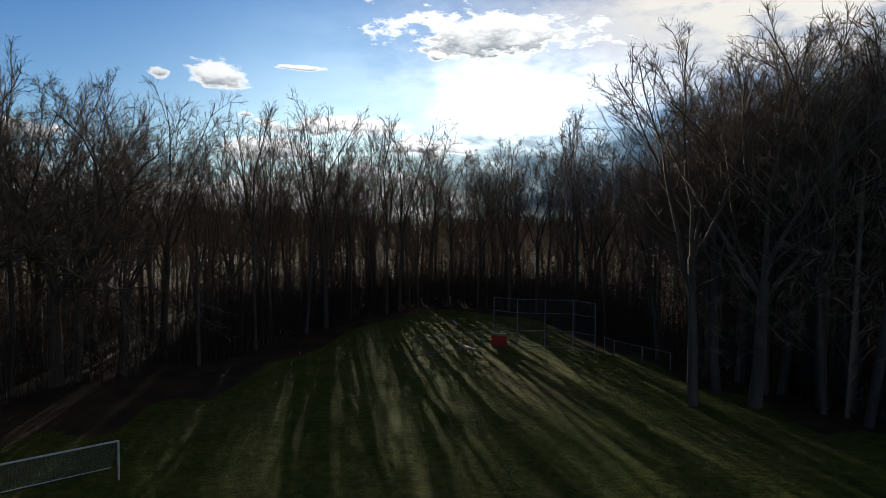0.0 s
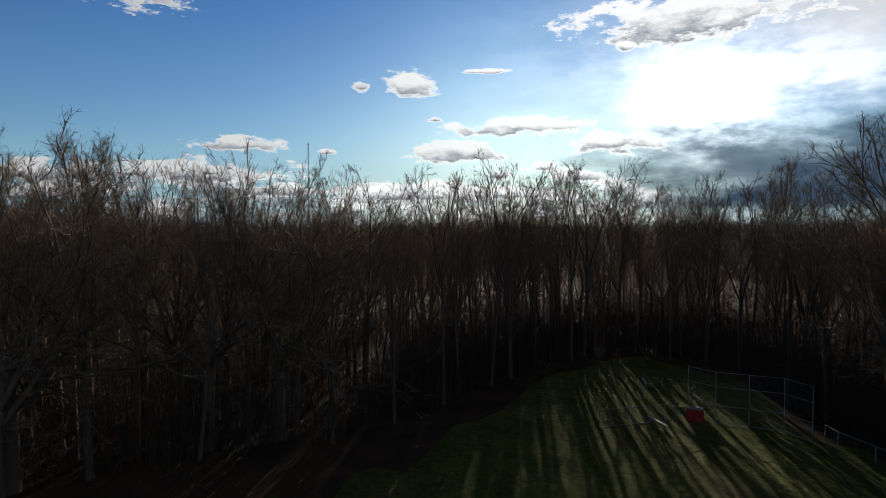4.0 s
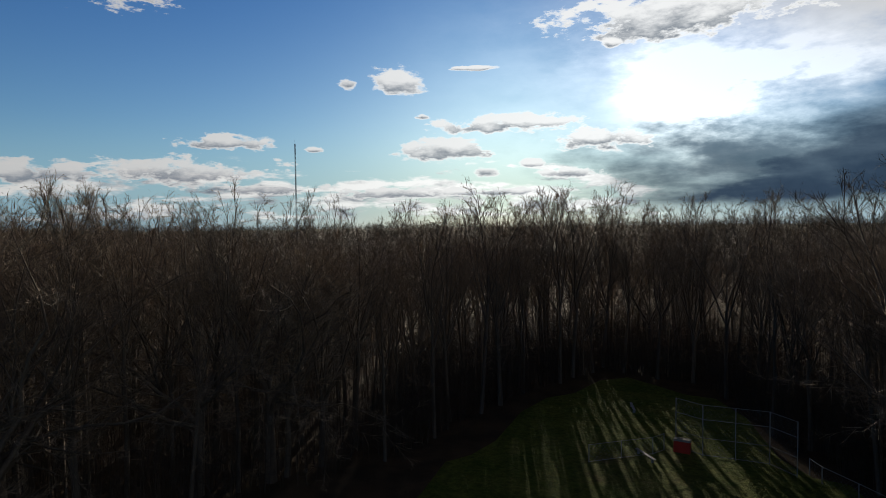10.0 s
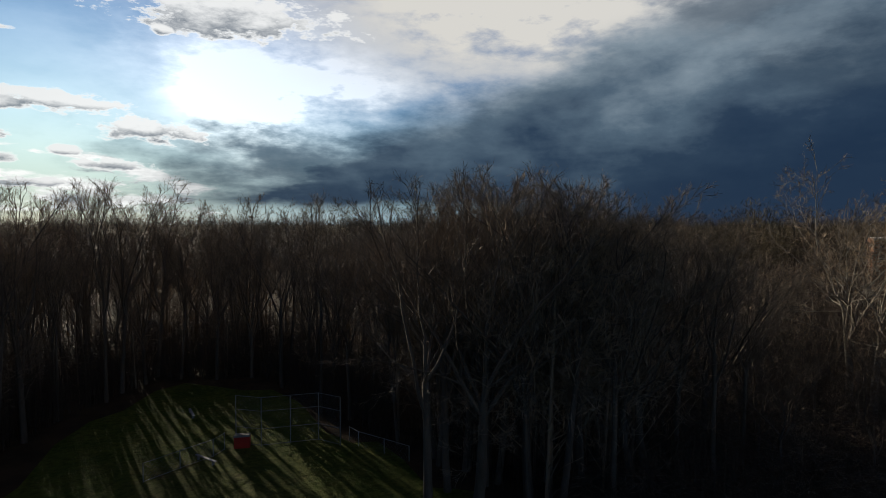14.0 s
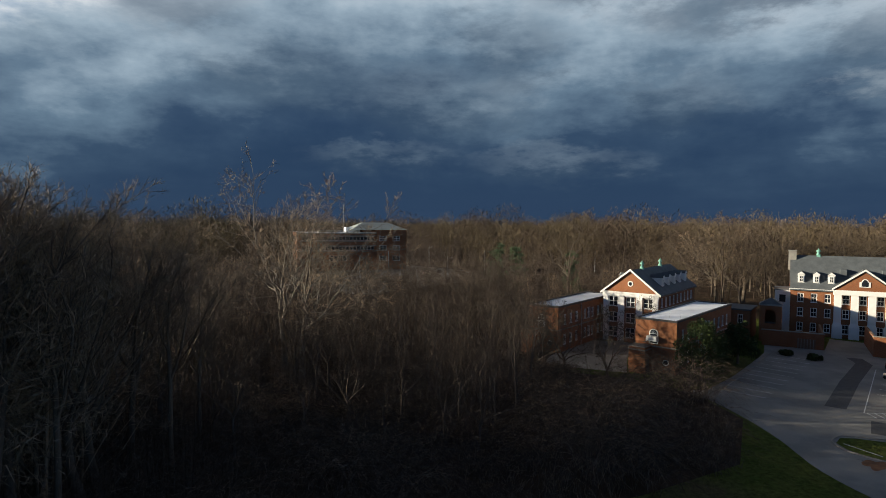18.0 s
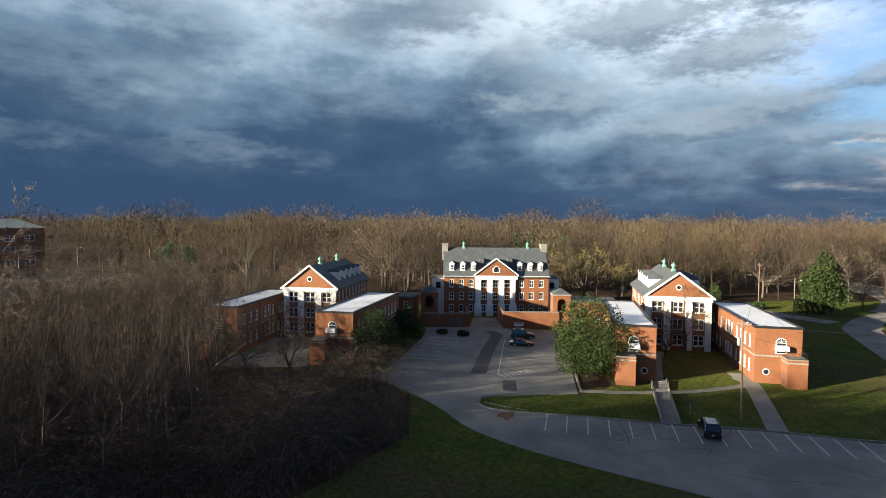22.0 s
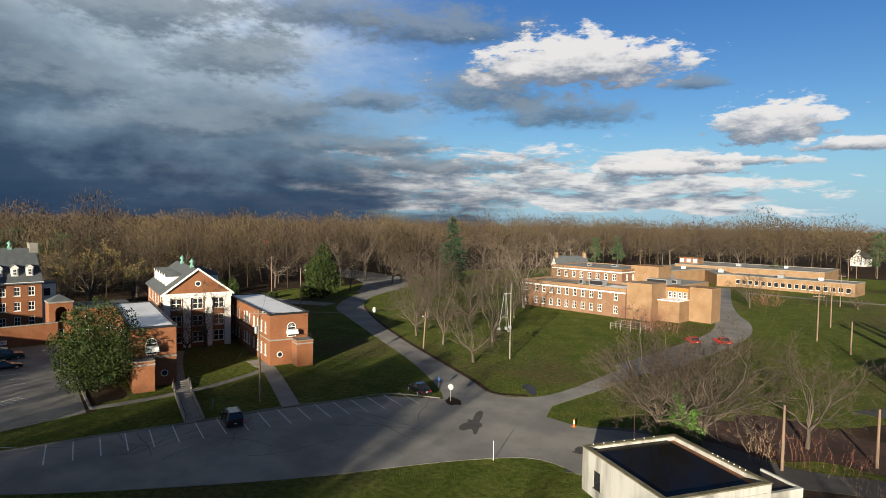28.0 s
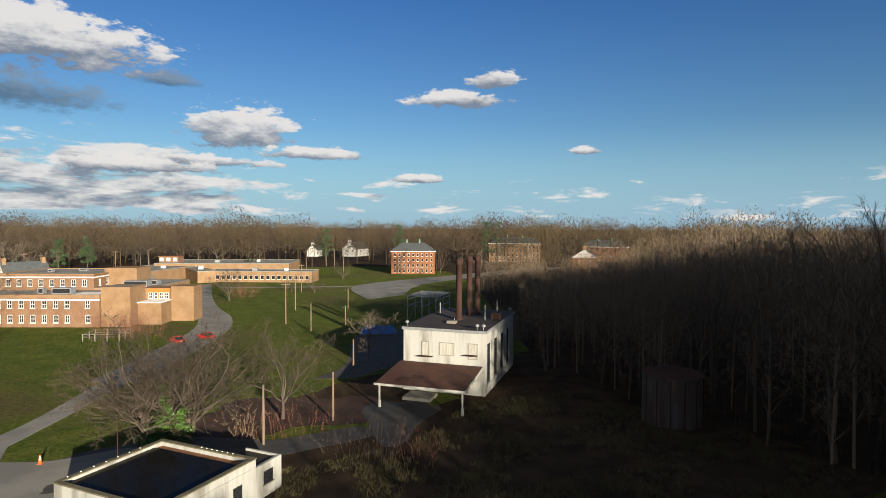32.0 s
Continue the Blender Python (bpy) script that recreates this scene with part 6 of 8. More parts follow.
def low_ranges():
    """One-storey tan brick ranges on the rise behind the ward block."""
    for x, y, hd, W, D, H, n in ((76.0, -262.0, -112.0, 22.0, 40.0, 5.0, 0), (37.0, -257.0, -70.0, 7.0, 40.0, 4.6, 0), (34.0, -262.0, -106.0, 44.0, 12.0, 4.4, 18), (60.0, -290.0, -100.0, 60.0, 30.0, 6.0, 0)):
        b = thing("low_range", place(x, y, hd), "one-storey tan brick range with a flat dark roof", "building", "tan brick ranges behind the ward block")
        hs = row(n, 0.8, W - 0.8, 1.2, 1.5, 1.7, "plain") if n else []
        shell(b, W, D, H, M["tan_brick"], dict(front=hs))
        flat_roof(b, W, D, H, "gravel", "concrete")
        part("roof_unit", Shape().box(W * 0.4, W * 0.4 + 2.2, D * 0.3, D * 0.3 + 1.6, H + 0.12, H + 1.4), M["steel"], b)
        part("roof_unit", Shape().box(W * 0.7, W * 0.7 + 1.4, D * 0.5, D * 0.5 + 1.4, H + 0.12, H + 1.1), M["membrane"], b)
    p = thing("red_penthouse", place(60.0, -300.0, -105.0, 6.1), "small red and white plant house on a flat roof", "building")
    part("wall", Shape().box(0, 9.0, 0, 6.0, 0, 2.6), M["ward_brick"], p)
    part("roof", Shape().box(-0.4, 9.4, -0.4, 6.4, 2.603, 2.9), M["rust"], p)
    for x in (0.4, 3.6, 6.8):
        part("panel", Shape().box(x, x + 1.8, -0.05, -0.003, 0.6, 2.2), M["white"], p)


def small_house(x, y, heading, W, D, H, rise, wall, label, steeple=False, chimneys=True, z=0.0):
    b = thing("house", place(x, y, heading, z), label, "house")
    shell(b, W, D, H, wall, dict(front=[w for zz in (1.0, 3.6) if zz + 1.5 < H for w in row(2, 0.8, W - 0.8, zz, 1.0, 1.5)], right=[w for zz in (1.0, 3.6) if zz + 1.5 < H for w in row(4, 0.8, D - 0.8, zz, 1.0, 1.5)], left=[w for zz in (1.0, 3.6) if zz + 1.5 < H for w in row(4, 0.8, D - 0.8, zz, 1.0, 1.5)]))
    for yy in (0.0, D - 0.3):
        part("gable", upright([(0.0, H + 0.002), (W, H + 0.002), (W / 2, H + rise)], yy, yy + 0.3), M["white"], b)
    gable_roof(b, W, D, H, rise, 0.35)
    if chimneys:
        for yy in (0.9, D - 0.9):
            part("chimney", Shape().box(W / 2 - 0.9, W / 2 + 0.9, yy - 0.55, yy + 0.55, H + rise * 0.5, H + rise + 1.6), M["tan_brick"], b, "brick chimney")
    if steeple:
        part("belfry", Shape().box(W / 2 - 0.9, W / 2 + 0.9, 0.2, 2.0, H + rise * 0.6, H + rise + 1.6), M["white"], b)
        part("spire", Shape().loft([(W / 2 - 1.1, 0.0, H + rise + 1.603), (W / 2 + 1.1, 0.0, H + rise + 1.603), (W / 2 + 1.1, 2.2, H + rise + 1.603), (W / 2 - 1.1, 2.2, H + rise + 1.603)], [(W / 2 - 0.05, 1.05, H + rise + 4.5), (W / 2 + 0.05, 1.05, H + rise + 4.5), (W / 2 + 0.05, 1.15, H + rise + 4.5), (W / 2 - 0.05, 1.15, H + rise + 4.5)]), M["slate"], b)
    return b


def hip_block(x, y, heading, W, D, H, rise, label, n=9, floors=4, wall="brick"):
    b = thing("hipped_block", place(x, y, heading), label, "building")
    hs = []
    for f in range(floors):
        hs += row(n, 0.6, W - 0.6, 0.9 + f * (H - 0.6) / floors, 1.0, 1.5, "plain")
    shell(b, W, D, H, M[wall], dict(front=hs, right=row(4, 0.8, D - 0.8, H * 0.55, 1.1, 1.6), left=row(4, 0.8, D - 0.8, H * 0.55, 1.1, 1.6)))
    part("band", Shape().box(-0.06, W + 0.06, -0.06, -0.003, (H - 0.6) / floors + 0.3, (H - 0.6) / floors + 0.55), M["concrete"], b)
    part("cornice", Shape().box(-0.5, W + 0.5, -0.5, D + 0.5, H + 0.003, H + 0.35), M["white"], b)
    k = D / 2
    part("roof", Shape().loft([(-0.5, -0.5, H + 0.353), (W + 0.5, -0.5, H + 0.353), (W + 0.5, D + 0.5, H + 0.353), (-0.5, D + 0.5, H + 0.353)], [(k * 0.7, k - 0.05, H + rise), (W - k * 0.7, k - 0.05, H + rise), (W - k * 0.7, k + 0.05, H + rise), (k * 0.7, k + 0.05, H + rise)]), M["slate"], b)
    ventilator(b, W * 0.35, k, H + rise)
    ventilator(b, W * 0.65, k, H + rise)
    return b


def office():
    """The modern office block beyond the thicket, with bands of windows."""
    b = thing("office_block", place(240.6, 152.7, 38.0), "long three-storey brick office block with white window bands", "building")
    H = 18.2
    face = [(2.0 + 1.75 * i, z, 1.55, 1.8, "plain") for z in (14.6, 9.8) for i in range(20)] + [(15.0 + 2.2 * i, 4.6, 1.9, 2.6, "plain") for i in range(4)]
    shell(b, 38.0, 22.0, H, M["brick"], dict(front=face, left=[(1.5 + 2.6 * i, z, 2.0, 1.7, "plain") for i in range(8) for z in (14.6, 9.8)]))
    for z in (16.6, 13.9, 11.8, 9.1):
        part("band", Shape().box(-0.1, 38.0, -0.1, -0.003, z, z + 0.3), M["concrete"], b, "pale concrete band")
    part("band", Shape().box(-0.15, 38.0, -0.15, -0.003, H - 0.7, H + 0.1), M["concrete"], b)
    part("roof", Shape().box(0.05, 37.95, 0.05, 21.95, H + 0.003, H + 0.2), M["membrane"], b)
    part("plant_room", Shape().box(24.0, 31.0, 6.0, 12.0, H + 0.203, H + 2.6), M["membrane"], b)
    part("plant_room", Shape().box(11.0, 23.0, 8.0, 12.0, H + 0.203, H + 1.0), M["concrete"], b)
    shell(b, 15.0, 22.0, 19.6, M["brick"], dict(front=[(1.2 + 6.8 * i, z, 3.6, 2.4, "pair") for i in range(2) for z in (4.4, 9.6, 14.2)]), at=(38.02, -1.0))
    part("pavilion_roof", Shape().loft([(25.0, -1.6, 19.603), (53.6, -1.6, 19.603), (53.6, 22.0, 19.603), (25.0, 22.0, 19.603)], [(33.0, 9.6, 23.2), (46.0, 9.6, 23.2), (46.0, 10.6, 23.2), (33.0, 10.6, 23.2)]), M["metalroof"], b, "grey-green metal hipped roof")
    part("pavilion_drum", Shape().box(32.0, 38.0, 1.5, 20.0, H + 0.203, 19.6), M["brick"], b)
    return b


M["metalroof"] = material("grey_green_metal", (0.26, 0.29, 0.27), 0.12, 0.4, 6.0, 0.6, 0.05)
boiler_house()
flooded_shed()
ward_block()
low_ranges()
small_house(101.0, -240.0, -140.0, 9.0, 14.0, 6.0, 4.2, M["brick"], "brick house with a white gable and two chimneys")
small_house(-38.0, -455.0, -125.0, 12.0, 20.0, 6.0, 5.0, M["white"], "white timber chapel with a small steeple", True, False)
small_house(-12.0, -458.0, -115.0, 8.0, 10.0, 5.0, 4.0, M["white"], "small white timber house with a little spire", True, False)
hip_block(-48.0, -287.0, -102.0, 21.4, 14.0, 11.0, 4.3, "four-storey red-brick block with a hipped slate roof")
hip_block(-128.0, -372.0, -112.0, 34.0, 14.0, 12.0, 4.5, "tan brick block with a hipped grey roof among trees", 12, 4, "tan_brick")
hip_block(-190.0, -360.0, -118.0, 30.0, 14.0, 10.0, 4.5, "brick block with a grey roof behind bare trees", 9, 3)
small_house(-152.0, -300.0, -120.0, 14.0, 20.0, 6.5, 4.5, M["brick"], "brick house with a dark hipped roof behind trees", False, True)
office()

# ---- trees and shrubs of the grounds ----
def leaf_cloud(seed, lumps, count, size, squash=1.0):
    """Small leaves, each two triangles, over the outside of a few overlapping lumps (x, y, z, radius)."""
    rng = np.random.default_rng(seed)
    w = np.array([r * r for *_, r in lumps])
    pick = rng.choice(len(lumps), count, p=w / w.sum())
    c = np.array(lumps)[pick]
    d = rng.normal(size=(count, 3))
    d /= np.linalg.norm(d, axis=1, keepdims=True)
    rad = c[:, 3:4] * (1 - 0.45 * rng.random((count, 1)) ** 2) * (0.85 + 0.3 * rng.random((count, 1)))
    p = c[:, :3] + d * rad * np.array([1, 1, squash])
    p = p[p[:, 2] > 0.05]
    d = d[:len(p)]
    n = len(p)
    a = d + rng.normal(size=(n, 3)) * 0.8
    a /= np.linalg.norm(a, axis=1, keepdims=True)
    u = np.cross(a, rng.normal(size=(n, 3)))
    u /= np.linalg.norm(u, axis=1, keepdims=True)
    v = np.cross(a, u)
    s = size * rng.uniform(0.6, 1.3, (n, 1))
    V = np.stack([p - u * s, p - v * s * 0.45, p + v * s * 0.45, p + u * s], 1).reshape(-1, 3)
    i = np.arange(n)[:, None] * 4
    return V, np.concatenate([i + np.array([[0, 1, 2]]), i + np.array([[1, 3, 2]])])


def evergreen(x, y, lumps, count, size, mat, label, name="evergreen_tree", category="tree", seed=1, trunk=0.25, height=4.0, twist=0.0):
    ob = thing(name, pose(x, y, 0, 0, 0, twist), label, category)
    if trunk:
        part("trunk", Shape().tube((0, 0, -0.1), (0.1, 0.05, height), trunk, trunk * 0.4, 8), M["bark"], ob)
    V, F = leaf_cloud(seed, lumps, count, size)
    part("crown", mesh_from("crown", V, F, M[mat]), None, ob)
    return ob


def lumps_of(seed, n, radius, height, taper=0.5, low=0.8):
    """Lumps heaped into an uneven egg-shaped crown."""
    rng = np.random.default_rng(seed)
    out = []
    for i in range(n):
        f = (i + rng.random()) / n
        z = low + (height - low - 0.8) * f
        w = radius * math.sin(math.pi * min(0.97, 0.22 + 0.62 * f)) ** 0.8 * (1 - taper * f * f)
        a = i * 2.4 + rng.uniform(-0.4, 0.4)
        q = w * rng.uniform(0.35, 0.88)
        out.append((math.cos(a) * q, math.sin(a) * q, z, max(0.5, w * rng.uniform(0.26, 0.50))))
    return out


def spruce(x, y, h, r, label, seed=3):
    rng = np.random.default_rng(seed)
    ob = thing("spruce", pose(x, y, 0, 0, 0, seed * 40), label, "conifer")
    part("trunk", Shape().tube((0, 0, -0.1), (0, 0, h * 0.97), 0.3, 0.05, 7), M["bark"], ob)
    seg = []
    for i in range(260):
        f = rng.uniform(0.08, 0.99)
        a = rng.uniform(0, 2 * math.pi)
        l = r * min(1.0, (1 - f) * 1.7) ** 0.8 * rng.uniform(0.5, 1.15) + 0.3
        p = np.array([0, 0, h * f])
        q = p + np.array([math.cos(a) * l, math.sin(a) * l, -0.12 * l])
        for k in range(30):
            g = rng.uniform(0.1, 1.0)
            o = p + (q - p) * g
            t = rng.normal(size=3) * np.array([0.5, 0.5, 0.22]) + np.array([math.cos(a), math.sin(a), -0.25]) * 0.5
            seg.append([*o, *(o + t * rng.uniform(0.6, 1.1)), 0.36])
    part("crown", mesh_from("crown", *blades(np.array(seg), rng), M["needle"]), None, ob)


evergreen(83.2, -40.8, lumps_of(2, 40, 6.2, 13.2, 0.5, 1.3), 20000, 0.18, "leaf", "broad glossy magnolia tree beside the car park", "magnolia_tree", seed=2)
evergreen(96.6, -9.4, lumps_of(3, 22, 4.1, 9.8, 0.3, 0.9), 11000, 0.165, "leaf", "dark evergreen magnolia against a brick wing", "magnolia_tree", seed=3)
evergreen(110.5, -16.4, lumps_of(4, 16, 3.4, 8.0, 0.4, 0.9), 6500, 0.17, "leaf", "dark evergreen tree at the corner of the court", "magnolia_tree", seed=4)
evergreen(130.2, -131.0, lumps_of(5, 34, 7.0, 17.5, 0.75, 1.2), 8500, 0.36, "leaf", "large conical holly tree in the road bend", "holly_tree", seed=5)
evergreen(87.6, -73.2, lumps_of(6, 7, 1.0, 3.6, 0.3, 0.5), 700, 0.16, "leaf", "upright evergreen shrub beside the brick wing", "shrub", "shrub", 6, 0.06, 1.5)
for k, (x, y, r, h) in enumerate(((118.0, -29.6, 1.5, 1.4), (121.0, -26.0, 1.3, 1.2), (152.0, -113.0, 5.0, 5.0), (160.0, -118.0, 4.5, 5.5), (146.0, -106.0, 4.0, 4.0), (141.0, -120.0, 2.2, 2.4), (18.0, -300.0, 5.5, 8.5))):
    evergreen(x, y, lumps_of(20 + k, 9, r, h, 0.3, 0.3), 1100, 0.2 + 0.02 * r, "leaf", "rounded dark green shrub on the lawn" if h < 3 else "tall dark evergreen hedge bush", "shrub", "shrub", 20 + k, 0.08, h * 0.4)
spruce(122.0, -193.0, 26.5, 5.6, "tall dark spruce rising above the bare trees")


def pine(x, y, h, r, label, seed):
    """A pine with a bare lower trunk and uneven, layered tufts of needles."""
    rng = np.random.default_rng(seed)
    ob = thing("pine_tree", pose(x, y, 0, 0, 0, seed * 40), label, "pine tree", "pines among the bare woods")
    part("trunk", Shape().tube((0, 0, -0.1), (0.2, 0.1, h * 0.95), 0.3, 0.06, 7), M["bark"], ob)
    seg = []
    for i in range(34):
        f = rng.uniform(0.28, 1.0)
        a, q = i * 2.4, r * (1.05 - 0.75 * f) * rng.uniform(0.35, 1.0)
        c = np.array([math.cos(a) * q, math.sin(a) * q, h * f - 0.3])
        size = np.array([1.0, 1.0, 0.5]) * r * rng.uniform(0.22, 0.36)
        seg.append([0, 0, c[2] - 0.2 * q - 0.4, *c, 0.12])
        for _ in range(95):
            d = rng.normal(size=3)
            d /= np.linalg.norm(d)
            o = c + d * size * rng.uniform(0.3, 0.9)
            seg.append([*o, *(o + (d + rng.normal(size=3) * 0.4 + np.array([0, 0, 0.4])) * rng.uniform(0.35, 0.7)), 0.17])
    part("crown", mesh_from("crown", *blades(np.array(seg), rng), M["pine"]), None, ob)


M["pine"] = material("pine_needles", (0.052, 0.088, 0.034), 0.4, 0.5, 5.0, 0.7, 0.0, second=(0.035, 0.06, 0.028))
for k, (x, y, h, r) in enumerate(((197.0, -70.0, 19.5, 5.5), (204.0, -77.0, 20.5, 5.5), (192.0, -84.0, 18.5, 5.0), (190.0, -92.0, 17.5, 5.0), (200.0, -88.0, 19.0, 5.0), (186.0, -76.0, 16.0, 4.5), (175.0, 41.0, 17.0, 5.0), (180.0, 36.0, 16.0, 4.5), (169.0, 18.0, 15.5, 4.0), (-62.0, -345.0, 24.0, 5.5), (-109.0, -322.0, 26.0, 6.0), (-120.0, -334.0, 27.0, 6.0), (-20.0, -350.0, 22.0, 5.0), (90.0, -300.0, 18.0, 4.5), (105.0, -310.0, 17.0, 4.5), (-193.0, -230.0, 26.0, 6.0), (-200.0, -222.0, 25.0, 6.0))):
    pine(x, y, h, r, "dark green pine among the bare woods", 30 + k)

# bare trees on the lawns
LAWN_TREES = [(91.0, 4.0, 11.0, 1, 0.8), (94.5, 11.0, 12.5, 0, 0.75), (98.0, 17.5, 11.5, 2, 0.8), (103.0, 24.0, 13.0, 1, 0.8), (89.0, 13.5, 12.0, 2, 0.75), (50.3, -86.7, 10.6, 0, 1.0), (62.5, -95.8, 12.5, 1, 0.85), (77.8, -108.1, 13.5, 2, 0.85), (1.1, -74.6, 11.8, 2, 0.95), (70.0, -118.0, 12.0, 0, 0.9), (90.0, -130.0, 13.0, 1, 0.9), (101.0, -143.0, 13.0, 2, 0.9), (86.0, -146.0, 12.5, 0, 0.9),
              (112.0, -166.0, 13.0, 1, 1.0), (95.0, -176.0, 13.0, 2, 1.0), (120.0, -180.0, 14.0, 0, 1.0), (128.0, -172.0, 12.0, 1, 1.0), (145.0, -190.0, 14.0, 2, 1.0), (96.5, -67.0, 12.0, 1, 0.9), (93.0, -60.5, 9.5, 0, 0.9), (118.6, 0.6, 10.5, 0, 0.9), (92.0, -83.0, 6.0, 2, 1.0),
              (19.0, -196.0, 9.5, 1, 1.2), (-22.0, -262.0, 8.0, 0, 1.0), (-52.0, -283.0, 13.0, 2, 0.9), (-72.0, -284.0, 11.0, 1, 0.9), (150.0, -150.0, 13.0, 0, 1.0), (160.0, -165.0, 14.0, 1, 1.0), (172.0, -150.0, 14.0, 2, 1.0), (186.0, -140.0, 15.0, 0, 1.0),
              (175.0, -120.0, 13.0, 1, 1.0), (190.0, -165.0, 15.0, 2, 1.0), (205.0, -190.0, 15.0, 1, 1.0), (165.0, -205.0, 15.0, 2, 1.0), (185.0, -215.0, 16.0, 0, 1.0), (150.0, -235.0, 16.0, 1, 1.0), (120.0, -225.0, 15.0, 0, 1.0), (125.0, -255.0, 17.0, 2, 1.0),
              (0.0, -215.0, 6.0, 2, 1.2), (-8.0, -212.0, 6.0, 0, 1.2), (166.0, -96.0, 13.0, 2, 1.0), (160.0, -70.0, 14.0, 1, 1.1), (-48.0, -128.0, 10.0, 1, 1.0), (-55.0, -140.0, 11.0, 2, 1.0), (-60.0, -118.0, 10.0, 0, 1.0), (-70.0, -150.0, 12.0, 1, 1.0), (-52.0, -106.0, 9.0, 2, 1.0), (56.0, -104.0, 13.0, 1, 0.9), (72.0, -100.0, 12.0, 0, 0.9), (83.0, -120.0, 13.0, 2, 0.9), (66.0, -134.0, 13.0, 1, 0.9), (140.0, -178.0, 15.0, 0, 1.0), (108.0, -195.0, 14.0, 2, 1.0), (100.0, -210.0, 15.0, 1, 1.0), (136.0, -150.0, 13.0, 2, 0.9)]
for x, y, h, k, w in LAWN_TREES:
    plant(BROAD[k], x, y, h / 11.0, "bare spreading tree on the winter lawn", group="bare trees on the lawns", wide=w)
plant(BROAD[0], 13.4, -70.5, 15.2 / 12.0, "many-stemmed bare tree with ivy round its foot", wide=1.15, turn=20)
plant(BROAD[2], 15.3, -68.3, 11.9 / 12.0, "many-stemmed bare tree with ivy round its foot", wide=1.30, turn=130)
plant(BROAD[1], 10.8, -71.2, 10.9 / 12.0, "many-stemmed bare tree with ivy round its foot", wide=1.30, turn=250)
plant(BROAD[2], 11.5, -72.1, 13.3 / 12.0, "many-stemmed bare tree with ivy round its foot", wide=1.30, turn=75)
plant(BROAD[0], 15.6, -71.5, 12.3 / 12.0, "many-stemmed bare tree with ivy round its foot", wide=1.30, turn=310)
plant(PALE[0], -13.0, -103.0, 9.5 / 24.0, "small pale-barked bare tree beside the blue tarpaulin", wide=1.3)
plant(PALE[1], 78.0, 52.0, 32.0 / 24.0, "tall pale-barked sycamore above the thicket")
plant(PALE[0], 73.5, 46.0, 29.0 / 24.0, "tall pale-barked sycamore above the thicket")
plant(PALE[0], 150.0, -160.0, 17.0 / 24.0, "pale-barked bare tree near the road bend")
plant(PALE[1], 72.0, -152.0, 18.0 / 24.0, "pale-limbed old tree beside the ward block", wide=1.3)
plant(PALE[1], 106.0, -262.0, 20.0 / 24.0, "pale-limbed bare tree behind the ward block", wide=1.2)
plant(KINDS[4], 196.0, -30.0, 24.5 / 25.0, "broad old oak behind the main hall", wide=1.7)
plant(KINDS[2], 190.0, -22.0, 22.0 / 25.0, "broad old oak behind the main hall", wide=1.5)
M["yellowtwig"] = material("yellow_twigs", (0.26, 0.20, 0.06), 0.3, 0.3, 3.0, 0.9, 0.0, second=(0.20, 0.16, 0.06))
WILLOW = tree_meshes("yellow_tree", M["bark"], M["yellowtwig"], seed=41, height=13.0, radius=0.3, fork=0.2, leaders=6, splay=0.7, limbs=9, subs=6, twigs=8, width=0.035, wild=0.14)
plant(WILLOW, 166.0, -80.0, 1.3, "bare tree with yellowish twigs behind the court", wide=1.2)
plant(WILLOW, 160.0, -88.0, 0.85, "bare tree with yellowish twigs behind the court", wide=1.2)
evergreen(13.2, -69.4, [(0, 0, 1.0, 1.5), (1.3, 0.6, 1.0, 1.3), (-1.4, 0.5, 0.9, 1.3), (0.1, 0.3, 2.4, 1.1), (0.2, 0.3, 3.6, 0.7), (-1.0, 0.3, 2.3, 0.8), (0.3, 0.2, 4.8, 0.5), (2.2, 0.6, 0.7, 1.0), (0.4, 0.2, 6.0, 0.4), (-1.6, 0.3, 3.4, 0.5)], 4200, 0.17, "ivy", "bright green ivy climbing a bare tree", "ivy", "ivy", 61, 0.0)


def thicket(name, x, y, r, n, h, mat, label, seed):
    """A clump of thin bare stems."""
    rng = np.random.default_rng(seed)
    seg = []
    for _ in range(n):
        a, q = rng.uniform(0, 2 * math.pi), r * math.sqrt(rng.random())
        p = np.array([q * math.cos(a), q * math.sin(a), 0.0])
        d = np.array([math.cos(a) * 0.35 * q / r, math.sin(a) * 0.35 * q / r, 1.0]) + rng.normal(size=3) * 0.12
        for k in range(4):
            e = p + d / np.linalg.norm(d) * h * rng.uniform(0.2, 0.32)
            seg.append([*p, *e, 0.04 - 0.006 * k])
            for _ in range(3):
                t = d + rng.normal(size=3) * 0.6
                seg.append([*e, *(e + t / np.linalg.norm(t) * h * 0.2), 0.018])
            p, d = e, d + rng.normal(size=3) * 0.2
    ob = new(name, mesh_from(name, *blades(np.array(seg), rng), mat))
    ob.location = (x, y, 0)
    return tagged(ob, label, "shrub", "bare shrubs of the grounds")


